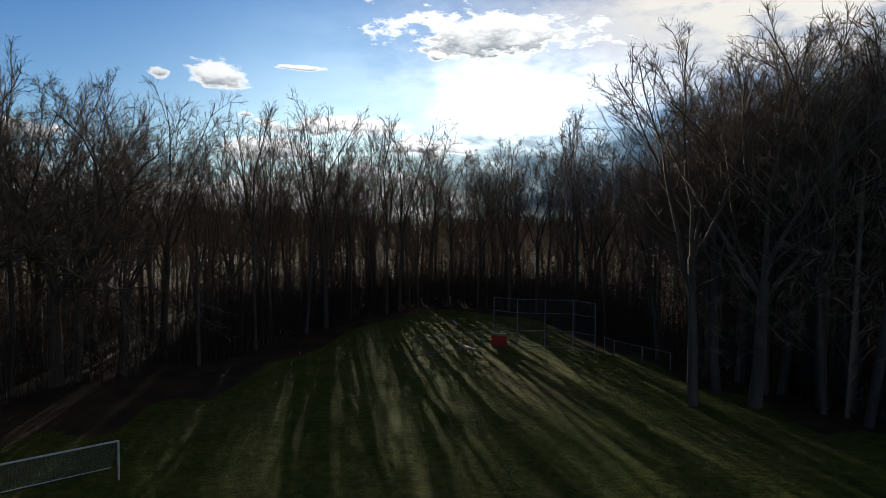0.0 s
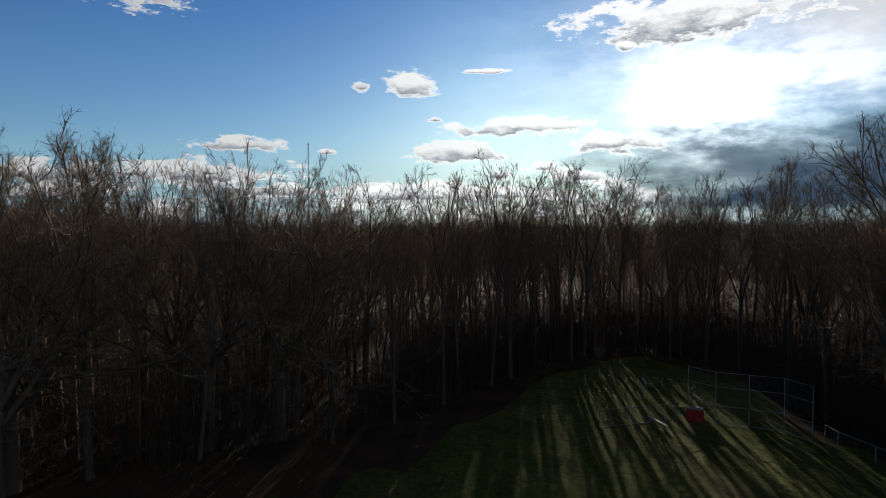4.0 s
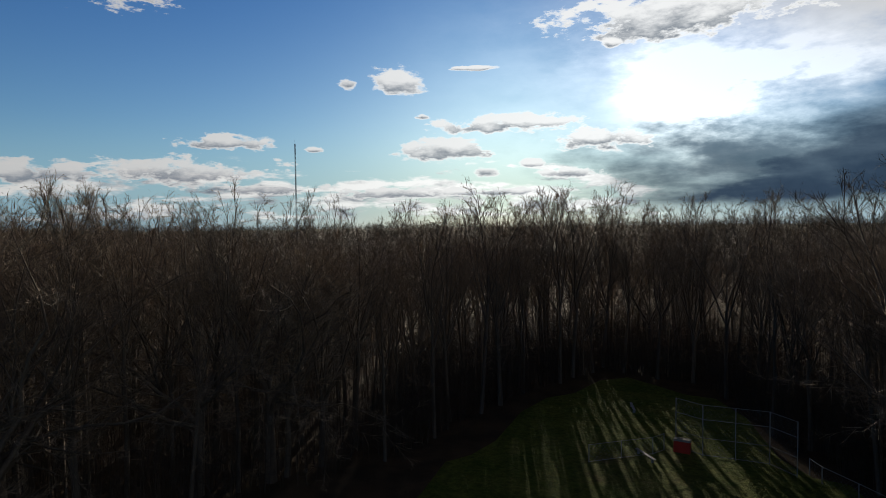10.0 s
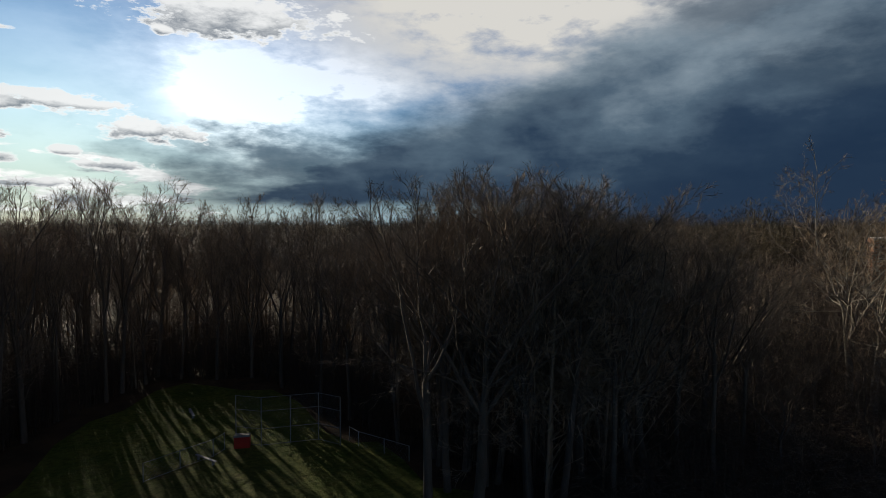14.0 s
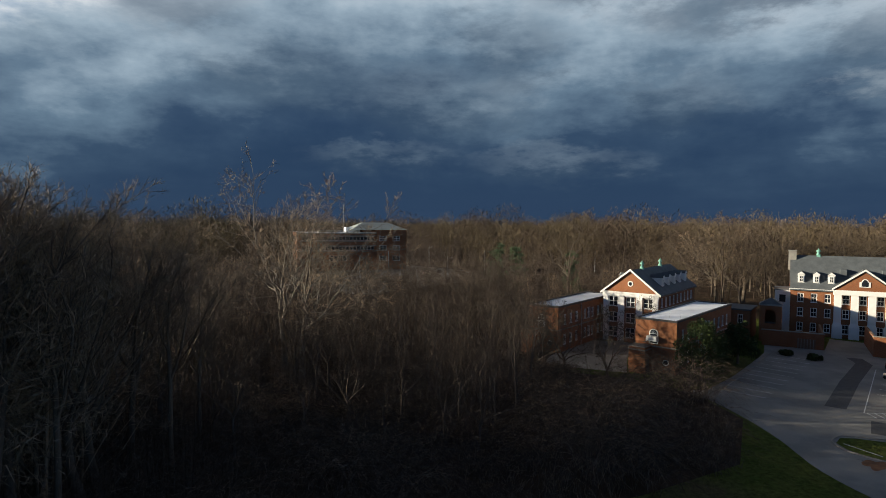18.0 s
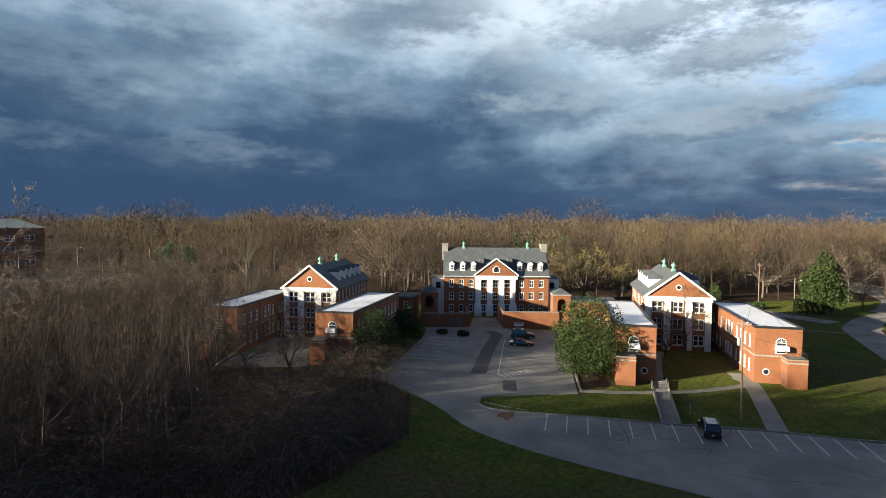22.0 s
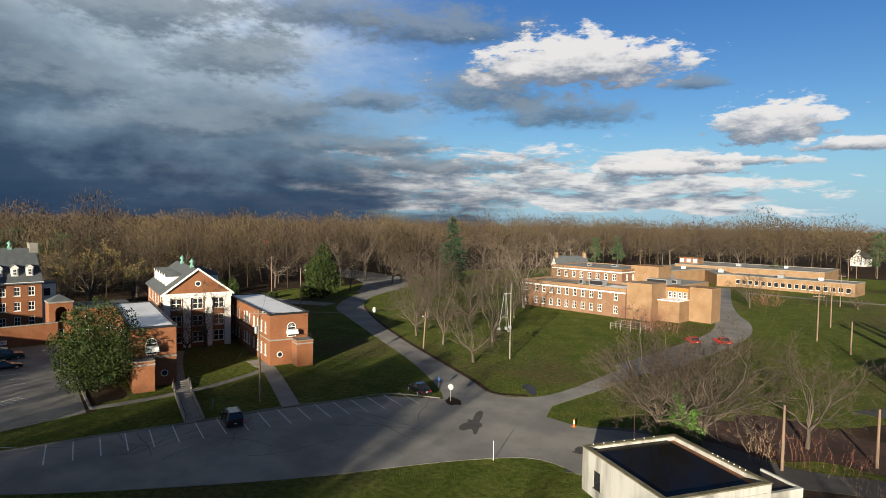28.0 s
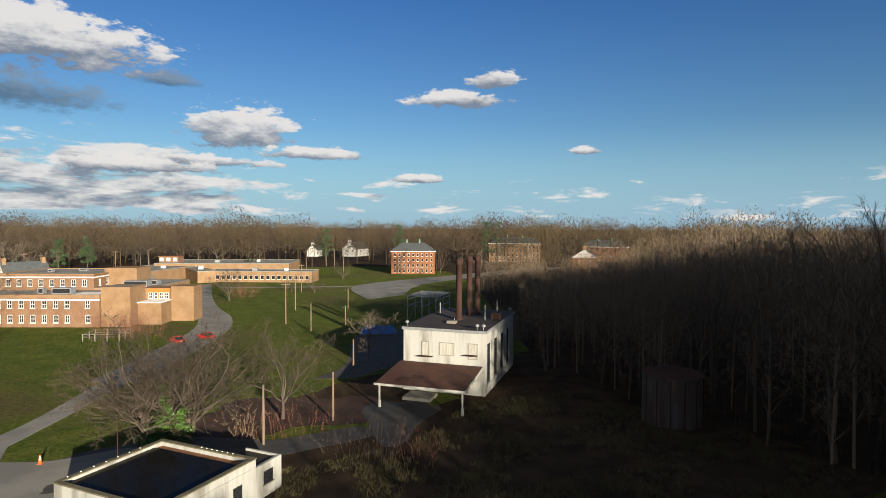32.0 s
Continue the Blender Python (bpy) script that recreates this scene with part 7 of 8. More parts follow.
M["redtwig"] = material("reddish_twigs", (0.22, 0.10, 0.07), 0.3, 0.3, 3.0, 0.9, 0.0)
for k, (x, y, r, n, h, mat) in enumerate(((-8.0, -58.0, 2.4, 30, 4.0, "brush"), (-12.5, -57.0, 2.0, 22, 3.4, "redtwig"), (-5.0, -62.5, 2.0, 24, 2.8, "brush"), (36.0, -141.0, 5.0, 160, 4.6, "redtwig"), (31.0, -137.0, 4.0, 110, 4.2, "redtwig"), (5.0, -68.0, 1.4, 30, 3.5, "twig"),
                                         (0.5, -71.0, 5.0, 90, 1.6, "redtwig"), (175.0, -108.0, 7.0, 160, 9.0, "redtwig"), (185.0, -118.0, 7.0, 160, 9.5, "redtwig"), (200.0, -128.0, 8.0, 160, 10.0, "redtwig"), (-42.0, -112.0, 4.0, 120, 6.5, "twig"), (-47.0, -118.0, 4.0, 120, 7.0, "twig"),
                                         (-38.0, -116.0, 3.0, 90, 6.0, "twig"), (15.0, -205.0, 4.0, 110, 5.0, "redtwig"))):
    thicket("bare_shrub", x, y, r, n, h, M[mat], "clump of reddish bare shrub stems" if mat == "redtwig" else "clump of thin grey bare stems", 80 + k)


def tufts(name, poly, count, h, mat, label, seed, lean=0.45):
    """Coarse blades of grass in loose tufts over a stretch of ground."""
    rng = np.random.default_rng(seed)
    xs, ys = [p[0] for p in poly], [p[1] for p in poly]
    x, y = rng.uniform(min(xs), max(xs), count), rng.uniform(min(ys), max(ys), count)
    ok = inside(x, y, poly)
    x, y = x[ok], y[ok]
    k = np.array([noise.noise((a * 0.16, b * 0.16, 1.0)) for a, b in zip(x, y)])
    x, y, k = x[k > -0.12], y[k > -0.12], k[k > -0.12]
    seg = []
    for _ in range(9):
        n = len(x)
        px, py = x + rng.normal(size=n) * 0.22, y + rng.normal(size=n) * 0.22
        l = h * (0.5 + 0.9 * rng.random(n)) * (0.7 + k)
        seg.append(np.stack([px, py, np.zeros(n), px + rng.normal(size=n) * lean * l, py + rng.normal(size=n) * lean * l, l, np.full(n, 0.035)], 1))
    return tagged(new(name, mesh_from(name, *blades(np.concatenate(seg), rng), M[mat])), label, "grass", kind="stuff")


tufts("rough_grass", [(-58, -44), (-40, -76), (-28, -80), (-12, -62), (4, -58), (8, -48), (-8, -34), (-34, -28)], 11000, 0.55, "drygrass", "rough dry brown grass before the boiler house", 41)
tufts("field_grass", [(20, 36), (30, 20), (40, 6), (30, -14), (16, -20), (14, 10)], 5000, 0.22, "lawn", "longer winter grass beside the brush", 42)

# ---- markings, paths, steps ----
def lerp2(a, b, f):
    return (a[0] + (b[0] - a[0]) * f, a[1] + (b[1] - a[1]) * f)


def stripe(name, a, b, width, mat, label, kind="", z=0.036, cat="marking", group=""):
    d = Vector((b[0] - a[0], b[1] - a[1], 0)).normalized()
    q = (-d.y * width / 2, d.x * width / 2)
    s = Shape().prism([(a[0] - q[0], a[1] - q[1]), (b[0] - q[0], b[1] - q[1]), (b[0] + q[0], b[1] + q[1]), (a[0] + q[0], a[1] + q[1])], z - 0.004, z)
    ob = new(name, s.mesh(name, mat))
    return tagged(ob, label, cat, group, kind)


KERB = smooth_line([(67.6, -27.9), (64.3, -34.7), (61.3, -41.6), (58.2, -48.2), (54.8, -54.8), (51.4, -61.0), (49.6, -65.0)], 20)
at, total = 0.0, sum(math.dist(a, b) for a, b in zip(KERB, KERB[1:]))
BAYS = []
for a, b in zip(KERB, KERB[1:]):
    while at <= math.dist(a, b):
        BAYS.append(lerp2(a, b, at / math.dist(a, b)))
        at += 2.42
    at -= math.dist(a, b)
for x, y in BAYS:
    stripe("bay_line", (x - 0.1, y), (x - 5.3, y + 2.45), 0.12, M["paint"], "faded white parking bay line on asphalt", group="parking bay lines")
for i in range(11):
    x, y = lerp2((92.3, -11.6), (120.2, -24.0), i / 10)
    stripe("bay_line", (x, y), (x - 2.6 - 0.05 * i, y - 5.4), 0.11, M["paint"], "faded white parking bay line on asphalt", group="parking bay lines")
for a, b in (((113.5, -37.4), (86.8, -27.5)), ((88.6, -33.8), (86.8, -27.6)), ((73.8, -21.6), (70.9, -24.3)), ((70.6, -25.0), (68.0, -26.4))):
    stripe("bay_line", a, b, 0.12, M["paint"], "faded white parking bay line on asphalt", group="parking bay lines")
for i in range(7):
    a = lerp2((86.9, -27.8), (88.4, -33.2), i / 6)
    stripe("hatch_line", a, (a[0] - 2.0, a[1] - 0.5), 0.12, M["paint"], "faded white hatching on asphalt", group="hatching")
for i in range(6):
    a = lerp2((112.6, -38.5), (97.0, -32.2), i / 5)
    stripe("bay_line", a, (a[0] - 2.0, a[1] - 4.6), 0.10, M["paint"], "faded white parking bay line on asphalt", group="parking bay lines")
ribbon("tar_strip", [(122.0, -36.8), (117.3, -36.9), (103.0, -30.6), (88.1, -24.7)], 2.4, 0.031, 0.036, M["patch"], "dark tarred trench strip across the court", "asphalt patch", "structure")
ribbon("tar_strip", [(83.3, -28.2), (78.2, -26.6)], 2.0, 0.031, 0.036, M["patch"], "dark tarred patch on the road", "asphalt patch", "structure")


def blot(name, x, y, rx, ry, turn, mat, label, seed, z=0.036, rag=0.3):
    """An irregular flat stain."""
    rng = np.random.default_rng(seed)
    n, pts = 28, []
    ph = rng.uniform(0, 6.28, 4)
    for i in range(n):
        a = 2 * math.pi * i / n
        k = 1 + rag * (math.sin(2 * a + ph[0]) * 0.5 + math.sin(3 * a + ph[1]) * 0.6 + math.sin(5 * a + ph[2]) * 0.45 + rng.normal() * 0.12)
        u, v = math.cos(a) * rx * k, math.sin(a) * ry * k
        c, s = math.cos(radians(turn)), math.sin(radians(turn))
        pts.append((x + u * c - v * s, y + u * s + v * c))
    return slab(name, pts, z - 0.004, z, mat, label, "stain")


blot("tar_stain", 34.6, -60.0, 3.0, 1.1, 120, M["damp"], "dark bird-shaped damp patch on asphalt", 1, rag=0.6)
blot("rust_blot", 68.2, -22.8, 0.9, 1.6, 60, M["rust"], "rust-brown stain on asphalt", 2)
blot("puddle", 35.4, -77.6, 2.6, 0.9, 120, M["water"], "shallow puddle on the lawn", 3, 0.012)
blot("damp_patch", 19.0, -60.5, 3.5, 1.4, 30, M["damp"], "damp dark patch beside the shed", 4, 0.037)
blot("worn_earth", 41.2, -65.9, 1.8, 1.0, -40, M["litter"], "leafy earth island round a sign post", 6, 0.044, 0.2)
blot("leaf_bed", 81.0, -39.0, 6.5, 3.5, -24, M["litter"], "leaf-strewn bed under the magnolia", 7, 0.008, 0.25)
blot("leaf_bed", 1.0, -76.0, 14.0, 8.0, 10, M["redleaf"], "reddish leaf bed round bare trees", 8, 0.008, 0.3)
blot("brush_floor", -47.0, -50.0, 15.0, 10.0, 0, M["litter"], "rough brown ground beside the old tank", 47, 0.0125, 0.2)
blot("brush_floor", 1.0, -54.0, 13.0, 8.0, 20, M["litter"], "leaf-strewn rough ground beside the shed", 43, 0.0115, 0.25)
blot("brush_floor", -24.0, -63.0, 26.0, 13.0, 10, M["litter"], "rough brown grass and leaves before the boiler house", 9, 0.007, 0.2)
blot("brush_floor", -9.0, -82.0, 13.0, 8.0, 35, M["litter"], "bare dark earth beside the boiler house", 29, 0.0068, 0.25)
blot("damp_patch", -13.0, -72.0, 8.5, 4.0, 58, M["damp"], "broken damp paving before the canopy", 31, 0.0135, 0.35)
blot("brush_floor", -27.0, -44.0, 26.0, 11.0, -38, M["litter"], "rough brown grass at the edge of the wood", 37, 0.0105, 0.2)
blot("brush_floor", -42.0, -84.0, 24.0, 17.0, 60, M["litter"], "rough brown grass and leaves beside the boiler house", 19, 0.0095, 0.2)
# cracks
rng = np.random.default_rng(4)
for k in range(16):
    x, y = lerp2((66, -24), (36, -57), rng.random())
    x, y = x + rng.normal() * 2.2, y + rng.normal() * 2.0
    a = rng.choice([-58, 30]) + rng.normal() * 22
    pts = [(x, y)]
    for _ in range(13):
        a += rng.normal() * 9
        pts.append((pts[-1][0] + math.cos(radians(a)) * 0.8, pts[-1][1] + math.sin(radians(a)) * 0.8))
    ribbon("crack", pts, 0.06, 0.031, 0.0345, M["patch"], "dark sealed crack in asphalt", "crack")

ribbon("lawn_path", smooth_line([(76.4, -36.4), (74.9, -40.5), (73.6, -46.6), (73.1, -52.0), (74.6, -61.8), (78.5, -63.4)], 5), 1.3, -0.05, 0.04, M["concrete"], "narrow concrete path on the lawn", "path")
ribbon("walkway", smooth_line([(81.0, -65.0), (75.8, -63.6), (69.0, -59.6), (57.2, -52.0)], 6), 2.3, -0.05, 0.034, M["asphalt"], "grey asphalt walkway to the brick wing", "path")
ribbon("upper_path", smooth_line([(74.0, -47.6), (80.9, -51.5), (90.0, -57.0), (97.0, -62.0)], 5), 1.6, -0.05, 0.037, M["concrete"], "concrete path to the gabled hall", "path")
ribbon("kerb", [(91.0, -10.6), (101.1, -15.1), (111.7, -19.3), (121.4, -23.0)], 0.9, -0.1, 0.15, M["kerb"], "raised concrete walk along the court", "kerb")
ribbon("kerb", [(76.2, -36.5), (92.0, -42.2), (110.2, -48.6)], 0.3, -0.1, 0.15, M["kerb"], "concrete kerb of the court", "kerb")
ribbon("kerb", smooth_line([(p[0] + 0.25, p[1] - 0.05) for p in [(75.9, -35.0), (76.3, -23.4), (75.2, -21.2), (73.3, -20.6), (71.0, -21.5), (68.9, -24.6), (65.9, -31.9), (61.7, -40.2), (57.6, -50.0), (53.4, -57.2), (49.8, -63.6), (43.2, -66.0)]], 5), 0.22, -0.1, 0.12, M["kerb"], "worn concrete kerb beside the road", "kerb")
ribbon("verge", smooth_line([(p[0] + 0.4, p[1] - 0.3) for p in [(33.8, -73.8), (38.5, -72.4), (44.3, -76.6), (56.3, -84.7), (70.2, -94.1), (88.6, -107.9), (107.5, -124.5)]], 4), 0.8, -0.1, 0.05, M["litter"], "leaf-strewn gutter along the road", "verge")
slab("shed_drive", smooth_line([(20.5, -53.4), (23.8, -66.0), (12.5, -70.6), (2.0, -67.4), (-7.5, -69.5), (-9.0, -66.0), (1.0, -62.6), (5.0, -60.0), (12.5, -60.5), (16.0, -55.0)], 3), -0.1, 0.027, M["damp"], "wet dark asphalt drive behind the shed", "road")
# one dark sheet stands for wet patches and for shadow on the lawn
slab("side_lot", smooth_line([(-3.0, -93.0), (-9.0, -101.5), (-14.0, -128.0), (-26.0, -132.0), (-20.0, -104.0), (-10.0, -92.0)], 3), -0.1, 0.022, M["damp"], "wet asphalt yard beside the boiler house", "road")
ribbon("north_drive", smooth_line([(26.2, -98.0), (23.0, -112.0), (18.0, -140.0), (19.0, -160.0), (24.0, -178.0), (29.0, -205.0), (35.0, -250.0)], 5), 8.0, -0.1, 0.024, M["asphalt"], "narrow grey drive past the ward block", "road")
ribbon("field_path", smooth_line([(26.0, -238.0), (-4.0, -233.0), (-26.0, -232.0), (-40.0, -236.0)], 5), 3.0, -0.1, 0.021, M["concrete"], "pale path across the far lawn", "path")
slab("far_yard", smooth_line([(-24.0, -190.0), (-22.0, -225.0), (-36.0, -246.0), (-80.0, -276.0), (-140.0, -318.0), (-150.0, -306.0), (-84.0, -262.0), (-50.0, -230.0), (-38.0, -200.0)], 3), -0.1, 0.026, M["asphalt"], "worn asphalt yard before the hipped block", "road")
slab("wing_yard", smooth_line([(97.5, 1.5), (99.0, 14.2), (104.0, 15.0), (122.0, 9.0), (121.0, -1.0), (110.0, 1.5), (101.0, 1.5)], 2), -0.1, 0.03, M["asphalt"], "patchy asphalt yard between two wings", "road")
slab("office_lot", OFFICE_LOT, -0.1, 0.02, M["concrete"], "pale asphalt car park beyond the thicket", "car park")
slab("far_road", smooth_line([(124.0, -150.0), (128.0, -170.0), (150.0, -200.0), (200.0, -215.0), (215.0, -205.0), (160.0, -180.0), (140.0, -160.0), (132.0, -148.0)], 3), -0.1, 0.025, M["asphalt"], "road bending away between trees", "road")
ribbon("far_road", smooth_line([(118.0, -122.0), (135.0, -118.0), (160.0, -118.0), (200.0, -140.0)], 4), 6.0, -0.1, 0.028, M["asphalt"], "road bending away behind the holly", "road")


def garden_steps(x, y, heading, n, width, run, label):
    b = thing("garden_steps", place(x, y, heading), label, "steps", "garden steps")
    for i in range(n):
        part("tread", Shape().box(-width / 2, width / 2, i * run, (i + 1) * run - 0.02, -0.1, 0.06 + 0.035 * i), M["concrete"], b)
    for s in (-1, 1):
        part("cheek", Shape().loft([(s * width / 2 + (0.02 if s > 0 else -0.27), 0, -0.1), (s * width / 2 + (0.27 if s > 0 else -0.02), 0, -0.1), (s * width / 2 + (0.27 if s > 0 else -0.02), n * run, -0.1), (s * width / 2 + (0.02 if s > 0 else -0.27), n * run, -0.1)],
                                   [(s * width / 2 + (0.02 if s > 0 else -0.27), 0, 0.3), (s * width / 2 + (0.27 if s > 0 else -0.02), 0, 0.3), (s * width / 2 + (0.27 if s > 0 else -0.02), n * run, 0.3 + 0.035 * n), (s * width / 2 + (0.02 if s > 0 else -0.27), n * run, 0.3 + 0.035 * n)]), M["kerb"], b, "concrete cheek wall")
    rail = Shape().tube((-width / 2 - 0.15, 0.2, 0.95), (-width / 2 - 0.15, n * run - 0.2, 1.1 + 0.035 * n), 0.03, k=6)
    part("handrail", rail, M["rustpipe"], b)
    for k in (0.2, n * run / 2, n * run - 0.2):
        part("baluster", Shape().tube((-width / 2 - 0.15, k, 0.2), (-width / 2 - 0.15, k, 0.98 + 0.035 * k / run), 0.025, k=5), M["rustpipe"], b)


garden_steps(61.6, -41.2, -27.0, 12, 1.7, 1.0, "flight of worn concrete garden steps with cheek walls")
garden_steps(74.6, -48.0, -30.0, 5, 1.9, 1.0, "short upper flight of concrete garden steps")


# ---- vehicles ----
def vehicle(x, y, heading, L, W, H, paint, label, tall=False, name="car"):
    """A car with shaped body, cabin, wheels, glass and lamps; nose towards +y."""
    b = thing(name, place(x, y, heading, 0.03), label, "car")
    h1 = H * (0.56 if tall else 0.60)

    def ring(yy, hw, z0, z1):
        return [(-hw, yy, z0), (hw, yy, z0), (hw * 1.0, yy, (z0 + z1) / 2), (hw * 0.93, yy, z1), (-hw * 0.93, yy, z1), (-hw * 1.0, yy, (z0 + z1) / 2)]
    hood = h1 * (0.96 if tall else 0.9)
    prof = [(-L / 2, W * 0.44, 0.38, h1 * 0.88), (-L / 2 + 0.25, W * 0.5, 0.26, h1), (-L * 0.1, W * 0.5, 0.24, h1), (L * 0.18, W * 0.5, 0.24, h1), (L * 0.34, W * 0.49, 0.25, hood), (L / 2 - 0.2, W * 0.47, 0.28, hood * 0.9), (L / 2, W * 0.42, 0.36, hood * 0.72)]
    body = Shape()
    n = len(body.v)
    for p in prof:
        body.v += ring(*p)
    k = 6
    for j in range(len(prof) - 1):
        for i in range(k):
            body.f.append((n + j * k + i, n + (j + 1) * k + i, n + (j + 1) * k + (i + 1) % k, n + j * k + (i + 1) % k))
    body.f += [tuple(range(n, n + k)), tuple(range(n + (len(prof) - 1) * k + k - 1, n + (len(prof) - 1) * k - 1, -1))]
    part("body", body, M[paint], b, smooth=False)
    y0, y1 = (-L / 2 + 0.12, L * 0.2) if tall else (-L * 0.36, L * 0.17)
    t0, t1 = (y0 + 0.35, y1 - 0.75) if tall else (y0 + 0.75, y1 - 0.75)
    w = W * 0.46
    cab = part("cabin", Shape().loft([(-w, y0, h1 + 0.002), (w, y0, h1 + 0.002), (w, y1, h1 + 0.002), (-w, y1, h1 + 0.002)], [(-w * 0.82, t0, H - 0.05), (w * 0.82, t0, H - 0.05), (w * 0.82, t1, H - 0.05), (-w * 0.82, t1, H - 0.05)]), M["pane"], b, "dark glazed cabin")
    part("roof_panel", Shape().box(-w * 0.84, w * 0.84, t0 - 0.03, t1 + 0.03, H - 0.048, H), M[paint], cab)
    for s in (-1, 1):
        for (ya, za, yb, zb) in ((y0, h1, t0, H - 0.05), (y1, h1, t1, H - 0.05), ((y0 + y1) / 2 - 0.1, h1, (t0 + t1) / 2 - 0.05, H - 0.05)):
            part("pillar", Shape().tube((s * w * 1.0, ya, za), (s * w * 0.83, yb, zb), 0.045, k=5), M[paint], cab)
    for sx in (-1, 1):
        for yy in (-L * 0.30, L * 0.31):
            wh = part("wheel", Shape().tube((sx * (W / 2 - 0.2), yy, 0.31), (sx * (W / 2 + 0.01), yy, 0.31), 0.33, k=16), M["rubber"], b, "black tyre")
            part("rim", Shape().tube((sx * (W / 2 + 0.012), yy, 0.31), (sx * (W / 2 + 0.03), yy, 0.31), 0.2, k=10), M["steel"], wh)
        part("tail_lamp", Shape().box(sx * W * 0.36 - 0.13, sx * W * 0.36 + 0.13, -L / 2 - 0.02, -L / 2 + 0.12, h1 * 0.68, h1 * 0.85), M["lamp_red"], b)
        part("headlamp", Shape().box(sx * W * 0.33 - 0.16, sx * W * 0.33 + 0.16, L / 2 - 0.13, L / 2 + 0.01, hood * 0.58, hood * 0.7), M["white"], b)
        part("mirror", Shape().box(sx * (W / 2 + 0.1) - 0.1, sx * (W / 2 + 0.1) + 0.1, y1 - 0.2, y1 - 0.05, h1 + 0.02, h1 + 0.18), M[paint], b)
    part("bumper", Shape().box(-W * 0.45, W * 0.45, -L / 2 - 0.06, -L / 2 + 0.1, 0.34, 0.52), M["black"], b)
    part("number_plate", Shape().box(-0.17, 0.17, -L / 2 - 0.075, -L / 2 - 0.062, 0.56, 0.68), M["white"], b)
    if tall:
        for s in (-1, 1):
            part("roof_rail", Shape().box(s * w * 0.7 - 0.03, s * w * 0.7 + 0.03, t0 + 0.2, t1 - 0.2, H + 0.002, H + 0.07), M["steel"], b)
    return b


vehicle(57.9, -43.5, -26.0, 4.7, 1.85, 1.78, "carblack", "black sport utility car parked in a bay", True)
vehicle(47.4, -66.6, -27.0, 4.6, 1.8, 1.45, "carblack", "black saloon car parked beside the stop sign")
vehicle(113.4, -41.2, -107.0, 4.9, 1.95, 1.9, "cargreen", "dark green van parked in the court", True, "van")
vehicle(106.3, -38.4, -107.0, 4.6, 1.8, 1.42, "carblack", "black saloon car parked in the court")
vehicle(22.5, -128.0, -60.0, 4.5, 1.8, 1.4, "red", "red car behind the bare tree")
vehicle(17.4, -131.0, -50.0, 4.5, 1.8, 1.4, "red", "red car behind the bare tree")
for k, (x, y) in enumerate(((252.0, 92.0), (258.0, 88.0), (240.0, 99.0), (222.0, -198.0), (230.0, -192.0), (206.0, -180.0))):
    vehicle(x, y, 30.0 * k, 4.6, 1.8, 1.45, ("white", "carblack", "steel", "white", "steel", "white")[k], "distant parked car seen through bare trees")


# ---- poles, signs, wires ----
def wire(name, a, b, sag, r, label, parent=None):
    n = 14
    s = Shape().path([Vector(a).lerp(Vector(b), i / n) - Vector((0, 0, sag * 4 * (i / n) * (1 - i / n))) for i in range(n + 1)], r)
    ob = part(name, s, M["black"], parent)
    return tagged(ob, label, "cable") if not parent else ob


def utility_pole(x, y, h, label, arms=1, lean=0.0, lamp=False, turn=0.0, mat="wood"):
    b = thing("utility_pole", pose(x, y, 0, 0, lean, turn), label, "pole", "utility poles")
    part("shaft", Shape().tube((0, 0, -0.2), (0, 0, h), 0.16, 0.11, 9), M[mat], b)
    for i in range(arms):
        z = h - 0.5 - 0.9 * i
        arm = part("crossarm", Shape().box(-1.1, 1.1, -0.06, 0.06, z - 0.06, z + 0.06), M["wood"], b)
        for dx in (-1.0, -0.5, 0.5, 1.0):
            part("insulator", Shape().lathe([(0.04, z + 0.06), (0.06, z + 0.12), (0.03, z + 0.22)], 7, (dx, 0)), M["steel"], arm)
    if lamp:
        part("lamp_arm", Shape().tube((0, 0, h - 1.2), (0, -1.6, h - 0.6), 0.04, k=6), M["steel"], b)
        part("lamp_head", Shape().lathe([(0.1, h - 0.75), (0.28, h - 0.68), (0.22, h - 0.5), (0.05, h - 0.42)], 9, (0, -1.7)), M["steel"], b)
    return b


utility_pole(61.7, -50.8, 12.2, "weathered wooden utility pole with a crossarm on the lawn", 1, 1.2, True, 30)
part("transformer", Shape().lathe([(0.2, 9.0), (0.24, 9.1), (0.24, 9.9), (0.12, 10.0)], 10, (0.35, 0)), M["steel"], bpy.data.objects["utility_pole"])
utility_pole(3.0, -66.2, 6.6, "short bare wooden pole with red paint marks", 0)
utility_pole(-4.9, -72.5, 6.0, "short bare wooden pole beside the drive", 0)
utility_pole(-10.0, -98.0, 5.0, "short wooden post beside the yard", 0)
for x, y, h, arms, lit in ((-1.1, -169.7, 10.2, 1, False), (-3.6, -216.5, 9.9, 1, False), (-7.2, -295.1, 11.7, 2, False), (1.3, -147.1, 10.0, 1, False), (-4.3, -135.5, 6.3, 0, False), (-12.6, -142.0, 4.7, 0, True), (-16.0, -171.6, 5.7, 0, True), (-24.3, -344.5, 10.5, 1, False), (-26.0, -304.4, 7.6, 0, False), (-11.6, -342.6, 11.2, 2, False)):
    utility_pole(x, y, h, "tall weathered wooden pole on the far lawn", arms, 0, lit, 15)
utility_pole(63.4, -90.4, 7.0, "leaning wooden lamp pole beside the road", 0, 3.0, True, 200)
utility_pole(150.0, -128.0, 12.0, "dark pole beside the road", 1)
utility_pole(118.0, -110.5, 11.0, "dark pole beside the road", 0, 0, True)
